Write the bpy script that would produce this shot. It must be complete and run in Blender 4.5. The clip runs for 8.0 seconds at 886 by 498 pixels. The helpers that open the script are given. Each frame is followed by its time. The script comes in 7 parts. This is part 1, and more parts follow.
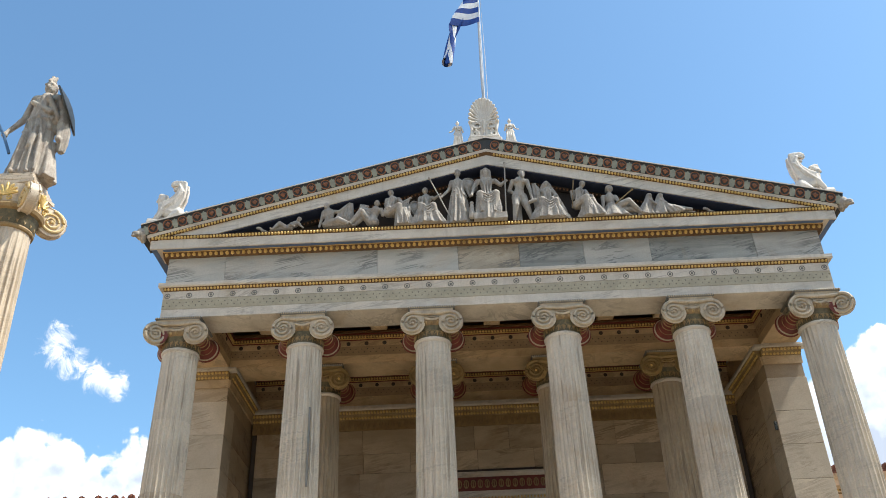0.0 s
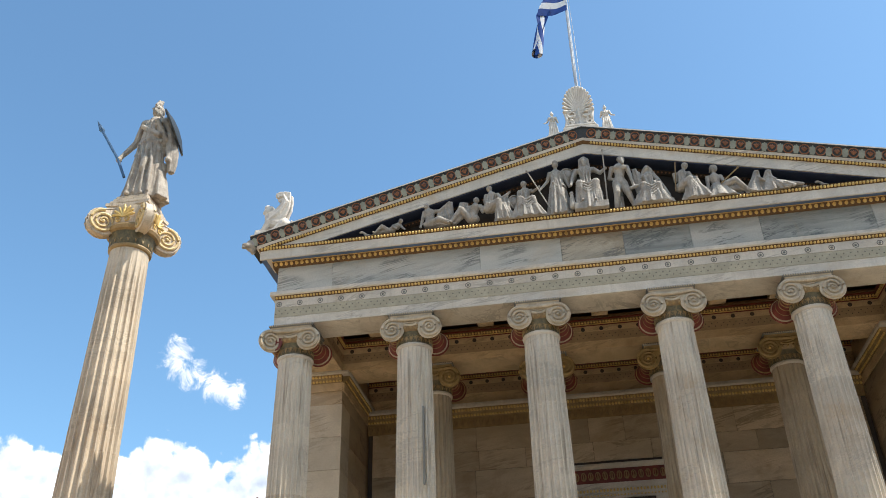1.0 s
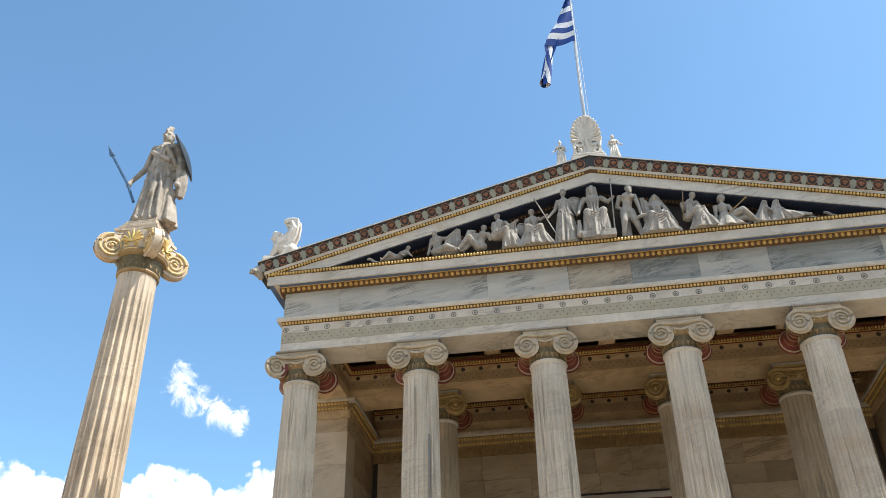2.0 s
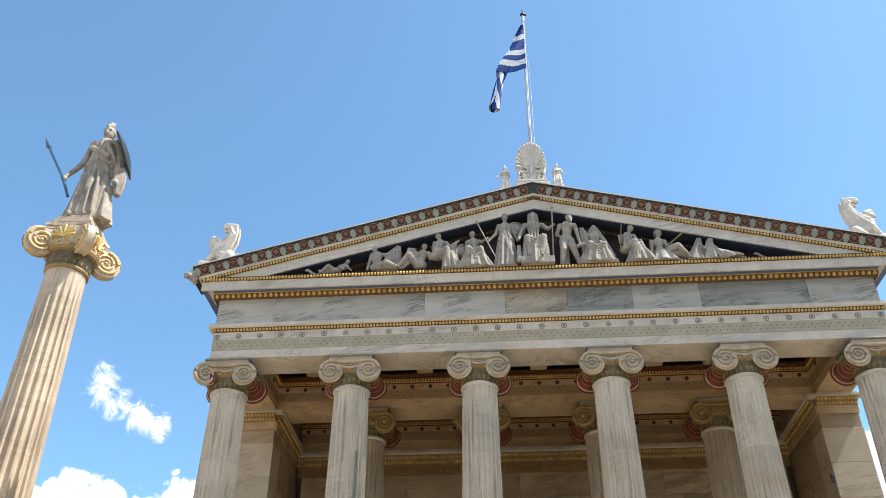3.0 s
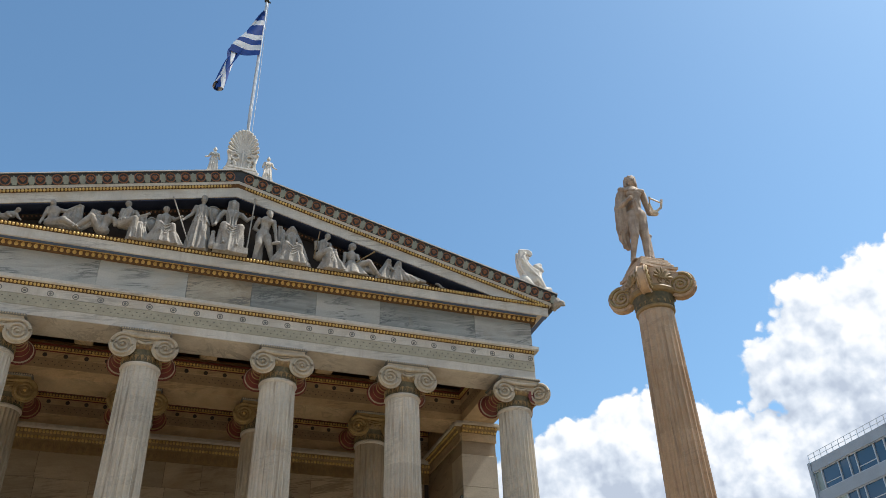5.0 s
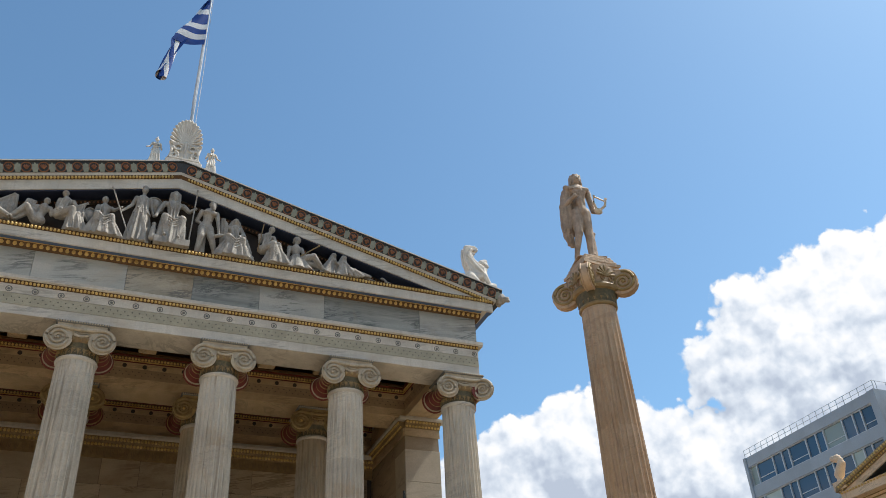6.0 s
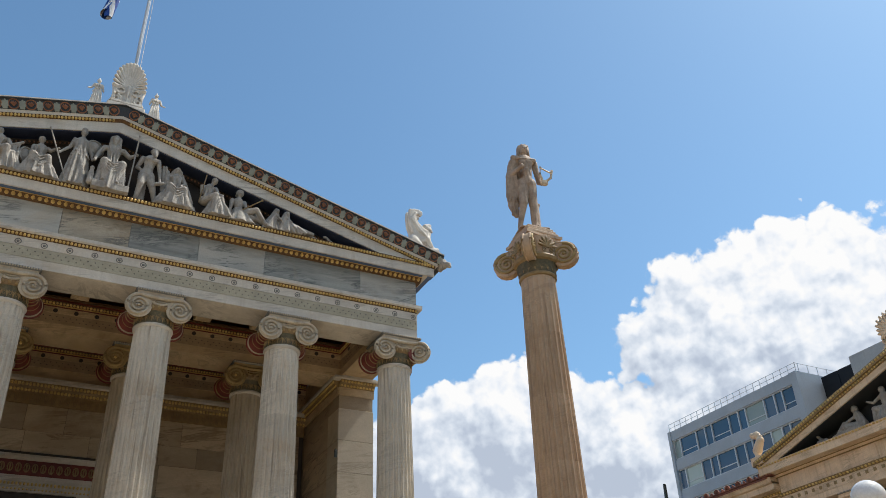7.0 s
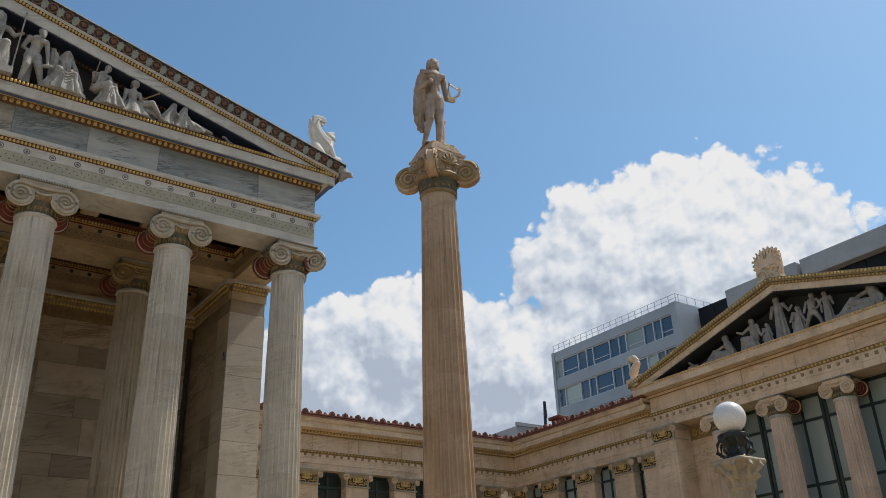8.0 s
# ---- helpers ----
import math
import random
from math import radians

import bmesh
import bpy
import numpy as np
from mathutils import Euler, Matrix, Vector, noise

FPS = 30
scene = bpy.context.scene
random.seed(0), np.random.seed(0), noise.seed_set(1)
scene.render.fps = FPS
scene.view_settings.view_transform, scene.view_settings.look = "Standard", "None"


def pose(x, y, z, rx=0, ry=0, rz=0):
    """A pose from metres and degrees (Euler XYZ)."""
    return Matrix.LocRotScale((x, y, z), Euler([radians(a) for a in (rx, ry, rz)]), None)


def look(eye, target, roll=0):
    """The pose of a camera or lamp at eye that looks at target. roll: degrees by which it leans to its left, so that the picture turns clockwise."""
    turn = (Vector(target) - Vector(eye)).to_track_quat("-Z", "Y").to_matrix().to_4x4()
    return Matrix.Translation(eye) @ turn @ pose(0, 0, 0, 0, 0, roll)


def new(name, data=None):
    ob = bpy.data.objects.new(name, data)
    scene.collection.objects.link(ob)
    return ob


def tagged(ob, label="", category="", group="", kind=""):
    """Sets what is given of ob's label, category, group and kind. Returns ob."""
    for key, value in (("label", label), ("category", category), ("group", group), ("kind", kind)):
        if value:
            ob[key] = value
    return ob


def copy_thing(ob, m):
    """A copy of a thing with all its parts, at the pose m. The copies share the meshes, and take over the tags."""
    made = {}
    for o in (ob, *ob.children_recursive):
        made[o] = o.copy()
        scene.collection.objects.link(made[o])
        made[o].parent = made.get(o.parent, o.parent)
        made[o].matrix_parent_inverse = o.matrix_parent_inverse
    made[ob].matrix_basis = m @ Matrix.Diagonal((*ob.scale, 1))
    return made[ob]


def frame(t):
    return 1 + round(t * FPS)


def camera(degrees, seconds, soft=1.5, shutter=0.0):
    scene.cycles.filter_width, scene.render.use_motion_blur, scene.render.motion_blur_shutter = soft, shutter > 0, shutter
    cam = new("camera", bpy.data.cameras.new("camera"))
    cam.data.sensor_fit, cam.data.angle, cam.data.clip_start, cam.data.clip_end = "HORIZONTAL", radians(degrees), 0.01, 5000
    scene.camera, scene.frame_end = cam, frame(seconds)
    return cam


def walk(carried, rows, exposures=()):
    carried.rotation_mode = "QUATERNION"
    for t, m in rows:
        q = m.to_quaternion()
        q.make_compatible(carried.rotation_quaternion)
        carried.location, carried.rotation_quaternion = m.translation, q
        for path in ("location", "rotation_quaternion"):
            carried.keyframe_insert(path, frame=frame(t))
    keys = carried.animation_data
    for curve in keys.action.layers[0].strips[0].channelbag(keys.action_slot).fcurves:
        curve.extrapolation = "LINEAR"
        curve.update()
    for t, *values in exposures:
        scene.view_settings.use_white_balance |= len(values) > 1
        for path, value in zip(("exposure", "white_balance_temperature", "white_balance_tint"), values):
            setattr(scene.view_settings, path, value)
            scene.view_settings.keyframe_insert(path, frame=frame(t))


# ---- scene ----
cam = camera(54.51, 8.0, soft=0.5)
# seconds, place, yaw, pitch, roll
PATH = [
    (0.0, -1.068, -20.351, 1.655, 1.89, 31.71, 1.85),
    (0.5, -1.102, -20.348, 1.642, 5.98, 31.26, 1.89),
    (1.0, -1.152, -20.340, 1.643, 9.41, 31.70, 1.47),
    (1.2, -1.182, -20.345, 1.629, 9.98, 32.03, 1.21),
    (2.5, -1.205, -20.354, 1.614, 7.81, 34.32, 0.05),
    (3.0, -1.222, -20.385, 1.601, 3.99, 34.72, 0.01),
    (3.5, -1.215, -20.415, 1.585, -0.87, 34.49, 0.50),
    (4.0, -1.159, -20.418, 1.600, -6.60, 34.20, 0.94),
    (4.5, -1.131, -20.413, 1.625, -13.50, 34.14, 0.97),
    (5.0, -1.084, -20.438, 1.624, -18.85, 34.36, 1.62),
    (5.2, -1.066, -20.435, 1.611, -20.22, 34.43, 2.04),
    (6.5, -1.039, -20.408, 1.584, -23.49, 33.48, 2.96),
    (7.0, -1.043, -20.396, 1.549, -27.12, 31.46, 2.31),
    (7.5, -1.037, -20.366, 1.512, -32.19, 28.37, 2.08),
    (8.0, -1.018, -20.362, 1.489, -34.80, 25.56, 2.08),
]
walk(cam, [(t, pose(x, y, z, 90 + p, r, w)) for t, x, y, z, w, p, r in PATH],
     exposures=((0.0, 0.55), (1.2, 0.5), (2.5, 0.7), (3.5, 0.55), (4.0, 0.31), (4.5, 0.2), (5.2, 0.1), (6.5, 0.05), (7.2, -0.05), (8.0, -0.25)))

# ---- light ----
SUN_EL, SUN_AZ = radians(58), radians(-7)      # azimuth measured from +x towards +y
sun_dir = Vector((math.cos(SUN_EL) * math.cos(SUN_AZ), math.cos(SUN_EL) * math.sin(SUN_AZ), math.sin(SUN_EL)))
sun_data = bpy.data.lights.new("sun", "SUN")
sun_data.energy, sun_data.angle, sun_data.color = 4.8, radians(0.53), (1.0, 0.93, 0.82)
sun = new("sun", sun_data)
sun.matrix_world = look(sun_dir * 60, (0, 0, 0))


def az_el(az, el):
    """Direction from degrees: azimuth from +y to the right, elevation."""
    a, b = radians(az), radians(el)
    return (math.sin(a) * math.cos(b), math.cos(a) * math.cos(b), math.sin(b))


class Nodes:
    """Short hand for a node tree."""

    def __init__(self, tree):
        self.tree = tree
        tree.nodes.clear()

    def add(self, kind, **sets):
        n = self.tree.nodes.new(kind)
        for key, value in sets.items():
            setattr(n, key, value)
        return n

    def put(self, socket, value):
        if isinstance(value, bpy.types.NodeSocket):
            self.tree.links.new(value, socket)
        elif value is not None:
            socket.default_value = value

    def math(self, op, a, b=None, c=None, clamp=False):
        n = self.add("ShaderNodeMath", operation=op, use_clamp=clamp)
        for s, v in zip(n.inputs, (a, b, c)):
            self.put(s, v)
        return n.outputs[0]

    def vec(self, op, a, b=None, scale=None):
        n = self.add("ShaderNodeVectorMath", operation=op)
        self.put(n.inputs[0], a)
        if b is not None:
            self.put(n.inputs[1], b)
        if scale is not None:
            self.put(n.inputs["Scale"], scale)
        return n.outputs["Value"] if op in ("DOT_PRODUCT", "LENGTH", "DISTANCE") else n.outputs[0]

    def noise(self, vector, scale, detail=4.0, rough=0.55, distort=0.0):
        n = self.add("ShaderNodeTexNoise")
        for key, v in (("Vector", vector), ("Scale", scale), ("Detail", detail), ("Roughness", rough), ("Distortion", distort)):
            self.put(n.inputs[key], v)
        return n.outputs["Fac"]

    def ramp(self, fac, *stops):
        n = self.add("ShaderNodeValToRGB")
        e = n.color_ramp.elements
        while len(e) < len(stops):
            e.new(0.5)
        for el, (p, c) in zip(e, stops):
            el.position, el.color = p, (c if len(c) == 4 else (*c, 1))
        self.put(n.inputs[0], fac)
        return n.outputs[0]

    def mix(self, fac, a, b, blend="MIX"):
        n = self.add("ShaderNodeMix", data_type="RGBA", blend_type=blend)
        for s, v in ((n.inputs[0], fac), (n.inputs[6], a), (n.inputs[7], b)):
            if isinstance(v, tuple) and len(v) == 3:
                v = (*v, 1)
            self.put(s, v)
        return n.outputs[2]

    def mapped(self, v, lo, hi, a=0.0, b=1.0):
        n = self.add("ShaderNodeMapRange", interpolation_type="SMOOTHSTEP")
        for s, x in zip(n.inputs, (v, lo, hi, a, b)):
            self.put(s, x)
        return n.outputs[0]


world = bpy.data.worlds.new("sky")
scene.world = world
world.use_nodes = True
w = Nodes(world.node_tree)
sky = w.add("ShaderNodeTexSky", sky_type="NISHITA", sun_disc=False, sun_elevation=SUN_EL,
            sun_rotation=math.pi / 2 - SUN_AZ, air_density=1.0, dust_density=0.8, ozone_density=3.5)
way = w.add("ShaderNodeTexCoord").outputs["Generated"]
# cumulus banks: azimuth, elevation and radius of each heap in degrees
# the three heaps behind the camera are added unseen to whiten the facade light
BANKS = ((53, 21.3, 9.6), (48.6, 21.3, 7.6), (57.4, 19.3, 7.6), (44, 14.5, 8.0), (40.2, 17.0, 5.6), (46.3, 18.6, 4.6), (32.3, 18.7, 5.0), (27.5, 16.5, 6.2), (37, 14, 8.5), (22, 13, 8), (50, 11, 12), (62, 11, 9.5),
         (14, 8, 9), (-19.5, 12.5, 6.6), (-26.5, 13, 5.8), (-34, 11.5, 6.8), (-41, 10, 8), (-52, 9, 9), (88, 10, 11), (125, 24, 17), (165, 30, 15), (-150, 28, 17), (-95, 12, 12), (0, 5, 11))
SCRAPS = ((-27.5, 23.9, 1.9), (-26.2, 23.0, 1.5), (-24.4, 22.4, 1.5), (-23.2, 22.0, 1.3), (64.6, 23.6, 1.7))


def cloud_field(v, fine_too=True):
    """Density of the banks round a direction: heaps broken up by turbulence at three scales."""
    heap = None
    for az, el, rad in BANKS:
        d = w.math("MULTIPLY_ADD", w.vec("DISTANCE", v, az_el(az, el)), -1 / radians(rad), 1.0)
        heap = d if heap is None else w.math("MAXIMUM", heap, d)
    out = w.math("MULTIPLY_ADD", w.math("SUBTRACT", w.noise(v, 6.0, 3.0, 0.5, 0.2), 0.5), 0.7, w.math("ADD", heap, 0.04))
    warp = w.add("ShaderNodeTexNoise")
    warp.inputs["Scale"].default_value, warp.inputs["Detail"].default_value = 26.0, 4.0
    w.put(warp.inputs["Vector"], v)
    bent = w.vec("ADD", v, w.vec("SCALE", warp.outputs["Color"], scale=0.035))
    for size, amount in ((15.0, 0.34), (34.0, 0.27), (75.0, 0.19)):
        puff = w.add("ShaderNodeTexVoronoi", feature="SMOOTH_F1")
        puff.inputs["Scale"].default_value, puff.inputs["Smoothness"].default_value = size, 0.35
        w.put(puff.inputs["Vector"], bent)
        out = w.math("MULTIPLY_ADD", w.math("SUBTRACT", 0.5, puff.outputs["Distance"]), amount, out)
    out = w.math("MULTIPLY_ADD", w.math("SUBTRACT", w.noise(v, 60.0, 6.0, 0.65, 0.2), 0.5), 0.25, out)
    bit = None
    for az, el, rad in SCRAPS:
        d = w.math("MULTIPLY_ADD", w.vec("DISTANCE", v, az_el(az, el)), -1 / radians(rad), 0.75)
        bit = d if bit is None else w.math("MAXIMUM", bit, d)
    bit = w.math("MULTIPLY_ADD", w.math("SUBTRACT", w.noise(v, 34.0, 7.0, 0.68, 0.8), 0.5), 3.0, bit)
    return w.math("MAXIMUM", out, w.math("MULTIPLY", bit, 0.16))


thick = cloud_field(way)
toward = w.vec("NORMALIZE", w.vec("ADD", way, (0.010, -0.004, 0.020)))
relief = w.math("SUBTRACT", thick, cloud_field(toward))
cover = w.mapped(thick, 0.01, 0.11)
height = w.add("ShaderNodeSeparateXYZ")
w.put(height.inputs[0], way)


def billow(v):
    """Small rounded heads all over the heaps."""
    warp = w.add("ShaderNodeTexNoise")
    warp.inputs["Scale"].default_value, warp.inputs["Detail"].default_value = 40.0, 3.0
    w.put(warp.inputs["Vector"], v)
    bent = w.vec("ADD", v, w.vec("SCALE", warp.outputs["Color"], scale=0.02))
    out = 0.0
    for size, amount in ((24.0, 0.45), (52.0, 0.32), (115.0, 0.22)):
        puff = w.add("ShaderNodeTexVoronoi", feature="SMOOTH_F1")
        puff.inputs["Scale"].default_value, puff.inputs["Smoothness"].default_value = size, 0.25
        w.put(puff.inputs["Vector"], bent)
        out = w.math("MULTIPLY_ADD", puff.outputs["Distance"], -amount, out)
    return out


heads = w.math("SUBTRACT", billow(way), billow(w.vec("NORMALIZE", w.vec("ADD", way, (0.005, -0.002, 0.009)))))
tone = w.math("MULTIPLY_ADD", relief, 1.15, w.mapped(height.outputs[2], 0.20, 0.54, 0.20, 0.66))
tone = w.math("MULTIPLY_ADD", heads, 0.55, tone)
tone = w.math("MULTIPLY_ADD", w.mapped(thick, 0.15, 1.0), -0.08, tone)
tone = w.math("MULTIPLY_ADD", w.math("SUBTRACT", w.noise(way, 7.0, 4.0, 0.55, 0.3), 0.5), 0.6, tone)
shade = w.ramp(tone, (0.10, (0.50, 0.57, 0.69)), (0.36, (0.68, 0.75, 0.85)), (0.56, (0.87, 0.91, 0.97)), (0.74, (1.0, 1.0, 1.0)))
tinted = w.mix(1.0, sky.outputs[0], (0.93, 1.14, 1.11), "MULTIPLY")
sky_out = w.add("ShaderNodeBackground")
w.put(sky_out.inputs["Color"], tinted)
sky_out.inputs["Strength"].default_value = 0.15
cloud_out = w.add("ShaderNodeBackground")
w.put(cloud_out.inputs["Color"], shade)
cloud_out.inputs["Strength"].default_value = 0.98
both = w.add("ShaderNodeMixShader")
w.put(both.inputs[0], cover)
w.put(both.inputs[1], sky_out.outputs[0])
w.put(both.inputs[2], cloud_out.outputs[0])
w.put(w.add("ShaderNodeOutputWorld").inputs[0], both.outputs[0])

# ---- materials ----


def surface(name, a, b, scale=1.5, rough=0.6, metal=0.0, bump=0.15, stain=None, stain_amount=0.5, veins=None, streaks=None, pieces=0.0, squash=(1, 1, 1), gloss=0.5, relief=0.03):
    """Two-tone weathered surface at world size: broad blotches a to b, veins, rain streaks, stains, grain and relief."""
    m = bpy.data.materials.new(name)
    m.use_nodes = True
    n = Nodes(m.node_tree)
    place = n.add("ShaderNodeNewGeometry").outputs["Position"]
    rnd = n.add("ShaderNodeObjectInfo").outputs["Random"]
    shifted = place
    if pieces:
        shifted = n.vec("ADD", place, n.vec("SCALE", (7.3, 3.1, 5.7), scale=n.math("MULTIPLY", rnd, 9.0)))
    soft = n.noise(n.vec("MULTIPLY", shifted, squash), scale, 5.0, 0.6, 0.4)
    col = n.mix(n.mapped(soft, 0.3, 0.7), a, b)
    grain = n.noise(place, 26.0, 5.0, 0.65)
    if veins:
        lean = n.add("ShaderNodeVectorRotate", rotation_type="EULER_XYZ")
        n.put(lean.inputs["Vector"], shifted)
        lean.inputs["Rotation"].default_value = (0.12, 0.22, 0.1)
        flat = n.vec("MULTIPLY", lean.outputs[0], (0.22, 0.3, 2.0))
        v = n.noise(flat, scale * 1.6, 8.0, 0.66, 0.9)
        line = n.math("ABSOLUTE", n.math("SUBTRACT", v, 0.5))
        patch = n.mapped(n.noise(shifted, scale * 0.8, 3.0), 0.42, 0.62)
        col = n.mix(n.math("MULTIPLY", n.math("MULTIPLY", n.mapped(line, 0.045, 0.0), patch), veins[1]), col, veins[0])
        col = n.mix(n.math("MULTIPLY", n.mapped(v, 0.52, 0.78), veins[1] * 0.5), col, veins[0])
    if streaks:
        s = n.noise(n.vec("MULTIPLY", place, (5.0, 5.0, 0.28)), 1.6, 6.0, 0.65, 0.2)
        col = n.mix(n.math("MULTIPLY", n.mapped(s, 0.5, 0.72), streaks[1]), col, streaks[0])
    if stain:
        s = n.noise(shifted, scale * 0.55, 7.0, 0.7, 0.8)
        col = n.mix(n.math("MULTIPLY", n.mapped(s, 0.52, 0.72), stain_amount), col, stain)
    col = n.mix(n.math("MULTIPLY", n.mapped(grain, 0.38, 0.68), 0.34), col, tuple(x * 0.6 for x in a))
    if pieces:
        hsv = n.add("ShaderNodeHueSaturation")
        n.put(hsv.inputs["Value"], n.math("ADD", 1.0 - pieces / 2, n.math("MULTIPLY", rnd, pieces)))
        n.put(hsv.inputs["Color"], col)
        col = hsv.outputs[0]
    p = n.add("ShaderNodeBsdfPrincipled")
    n.put(p.inputs["Base Color"], col)
    p.inputs["Metallic"].default_value = metal
    p.inputs["Specular IOR Level"].default_value = gloss
    n.put(p.inputs["Roughness"], n.math("ADD", rough - 0.1, n.math("MULTIPLY", grain, 0.2)))
    if bump:
        bm_ = n.add("ShaderNodeBump")
        bm_.inputs["Strength"].default_value = bump
        bm_.inputs["Distance"].default_value = relief
        n.put(bm_.inputs["Height"], n.math("ADD", grain, n.math("MULTIPLY", soft, 1.5)))
        n.put(p.inputs["Normal"], bm_.outputs[0])
    n.put(n.add("ShaderNodeOutputMaterial").inputs[0], p.outputs[0])
    return m


MARBLE = surface("marble", (0.66, 0.61, 0.52), (0.50, 0.46, 0.39), 1.1, 0.55, veins=((0.27, 0.25, 0.21), 0.7), streaks=((0.36, 0.30, 0.22), 0.35), stain=(0.44, 0.33, 0.19), stain_amount=0.5)
GILT_CAPITAL = surface("gilded_capital", (0.42, 0.30, 0.13), (0.29, 0.20, 0.08), 4.0, 0.6, metal=0.2, bump=0.3, stain=(0.12, 0.08, 0.04), stain_amount=0.6)
PALE_PILLAR = surface("pale_pillar_marble", (0.64, 0.54, 0.41), (0.50, 0.41, 0.30), 0.7, 0.6, veins=((0.28, 0.22, 0.15), 0.4), streaks=((0.20, 0.145, 0.095), 0.75), stain=(0.42, 0.28, 0.15), stain_amount=0.5, pieces=0.12)
CAPITAL = surface("capital_marble", (0.54, 0.46, 0.34), (0.40, 0.335, 0.24), 3.0, 0.6, bump=0.3, streaks=((0.22, 0.18, 0.12), 0.5), stain=(0.30, 0.22, 0.12), stain_amount=0.55)
# marble turned orange-brown: the porch's warm bounce light put into the colour
BOUNCE_MARBLE = surface("bounce_warm_marble", (0.66, 0.50, 0.30), (0.48, 0.35, 0.20), 1.2, 0.6, veins=((0.2, 0.15, 0.1), 0.5), stain=(0.26, 0.17, 0.09), stain_amount=0.6)
DARK_STATUE = surface("dark_weathered_statue", (0.44, 0.39, 0.32), (0.27, 0.23, 0.19), 3.5, 0.7, bump=0.5, relief=0.05, streaks=((0.10, 0.085, 0.07), 0.7), stain=(0.5, 0.43, 0.34), stain_amount=0.5)
SHAFT = surface("shaft_marble", (0.66, 0.595, 0.485), (0.53, 0.475, 0.385), 0.8, 0.55, veins=((0.28, 0.26, 0.22), 0.4), streaks=((0.21, 0.17, 0.12), 0.8), stain=(0.42, 0.30, 0.17), stain_amount=0.5, pieces=0.09)
BROWN_CLOUDED = surface("brown_clouded_marble", (0.44, 0.385, 0.29), (0.28, 0.235, 0.165), 1.6, 0.5, veins=((0.13, 0.12, 0.10), 1.0), stain=(0.22, 0.16, 0.09), stain_amount=0.75, squash=(0.6, 1, 1.4))
DARK_BANDED = surface("dark_banded_marble", (0.38, 0.38, 0.34), (0.18, 0.185, 0.168), 1.5, 0.5, veins=((0.085, 0.095, 0.09), 1.0), stain=(0.30, 0.23, 0.14), stain_amount=0.5, squash=(0.16, 1, 2.6))
# concrete with the bluish cast of its shaded side put into the colour
SHADE_BLUE_PANEL = surface("shade_blue_panel", (0.40, 0.44, 0.49), (0.34, 0.37, 0.41), 0.4, 0.6, streaks=((0.33, 0.35, 0.37), 0.4))
GREY_MARBLE = surface("grey_veined_marble", (0.52, 0.50, 0.44), (0.38, 0.38, 0.34), 1.0, 0.5, veins=((0.15, 0.155, 0.145), 1.0), stain=(0.46, 0.37, 0.25), stain_amount=0.5, pieces=0.34, squash=(0.4, 1, 2.2))
# porch dimness put into the darker, browner base; veins and stains are the stone's
WALL_MARBLE = surface("wall_marble", (0.54, 0.43, 0.29), (0.40, 0.31, 0.20), 0.8, 0.55, veins=((0.17, 0.125, 0.075), 0.8), stain=(0.26, 0.165, 0.08), stain_amount=0.75, pieces=0.45, squash=(0.5, 0.5, 1.8))
WARM_SHAFT = surface("warm_shaft_marble", (0.80, 0.62, 0.46), (0.64, 0.48, 0.35), 0.8, 0.6, streaks=((0.36, 0.25, 0.17), 0.7), stain=(0.46, 0.30, 0.17), stain_amount=0.4, pieces=0.08)
WARM_MARBLE = surface("warm_marble", (0.86, 0.67, 0.46), (0.70, 0.52, 0.34), 1.0, 0.6, veins=((0.34, 0.24, 0.14), 0.6), streaks=((0.38, 0.26, 0.16), 0.45), stain=(0.42, 0.26, 0.11), stain_amount=0.6)
PIER = surface("pier_marble", (0.64, 0.56, 0.43), (0.50, 0.43, 0.32), 0.9, 0.55, veins=((0.27, 0.21, 0.14), 0.6), stain=(0.42, 0.31, 0.18), stain_amount=0.5, pieces=0.14)
# shaft marble again, darker and browner: porch shade put into its colour
SHADED_SHAFT = surface("shade_brown_shaft_marble", (0.52, 0.43, 0.31), (0.39, 0.32, 0.22), 0.8, 0.6, streaks=((0.17, 0.125, 0.08), 0.85), stain=(0.28, 0.19, 0.1), stain_amount=0.5, pieces=0.1)
PILLAR = surface("pillar_marble", (0.60, 0.43, 0.28), (0.45, 0.30, 0.18), 0.7, 0.6, veins=((0.26, 0.19, 0.12), 0.4), streaks=((0.22, 0.14, 0.085), 0.75), stain=(0.42, 0.25, 0.12), stain_amount=0.6, pieces=0.09)
STATUE = surface("statue_marble", (0.43, 0.395, 0.34), (0.28, 0.255, 0.22), 4.0, 0.65, bump=0.5, relief=0.05, streaks=((0.17, 0.145, 0.115), 0.75), stain=(0.22, 0.17, 0.12), stain_amount=0.6)
WHITE_STONE = surface("white_stone", (0.68, 0.64, 0.57), (0.56, 0.52, 0.46), 3.0, 0.65, bump=0.35, streaks=((0.34, 0.30, 0.25), 0.5), stain=(0.36, 0.31, 0.25), stain_amount=0.45)
GOLD = surface("gilding", (0.82, 0.60, 0.23), (0.58, 0.39, 0.12), 5.0, 0.5, metal=0.35, bump=0.1, stain=(0.2, 0.12, 0.05), stain_amount=0.6)
PALE_GILT = surface("pale_worn_gilding", (0.70, 0.55, 0.30), (0.56, 0.41, 0.19), 4.0, 0.55, metal=0.15, bump=0.1, stain=(0.30, 0.2, 0.09), stain_amount=0.5)
OCHRE = surface("ochre_paint", (0.36, 0.25, 0.11), (0.25, 0.165, 0.07), 5.0, 0.6, stain=(0.12, 0.075, 0.04))
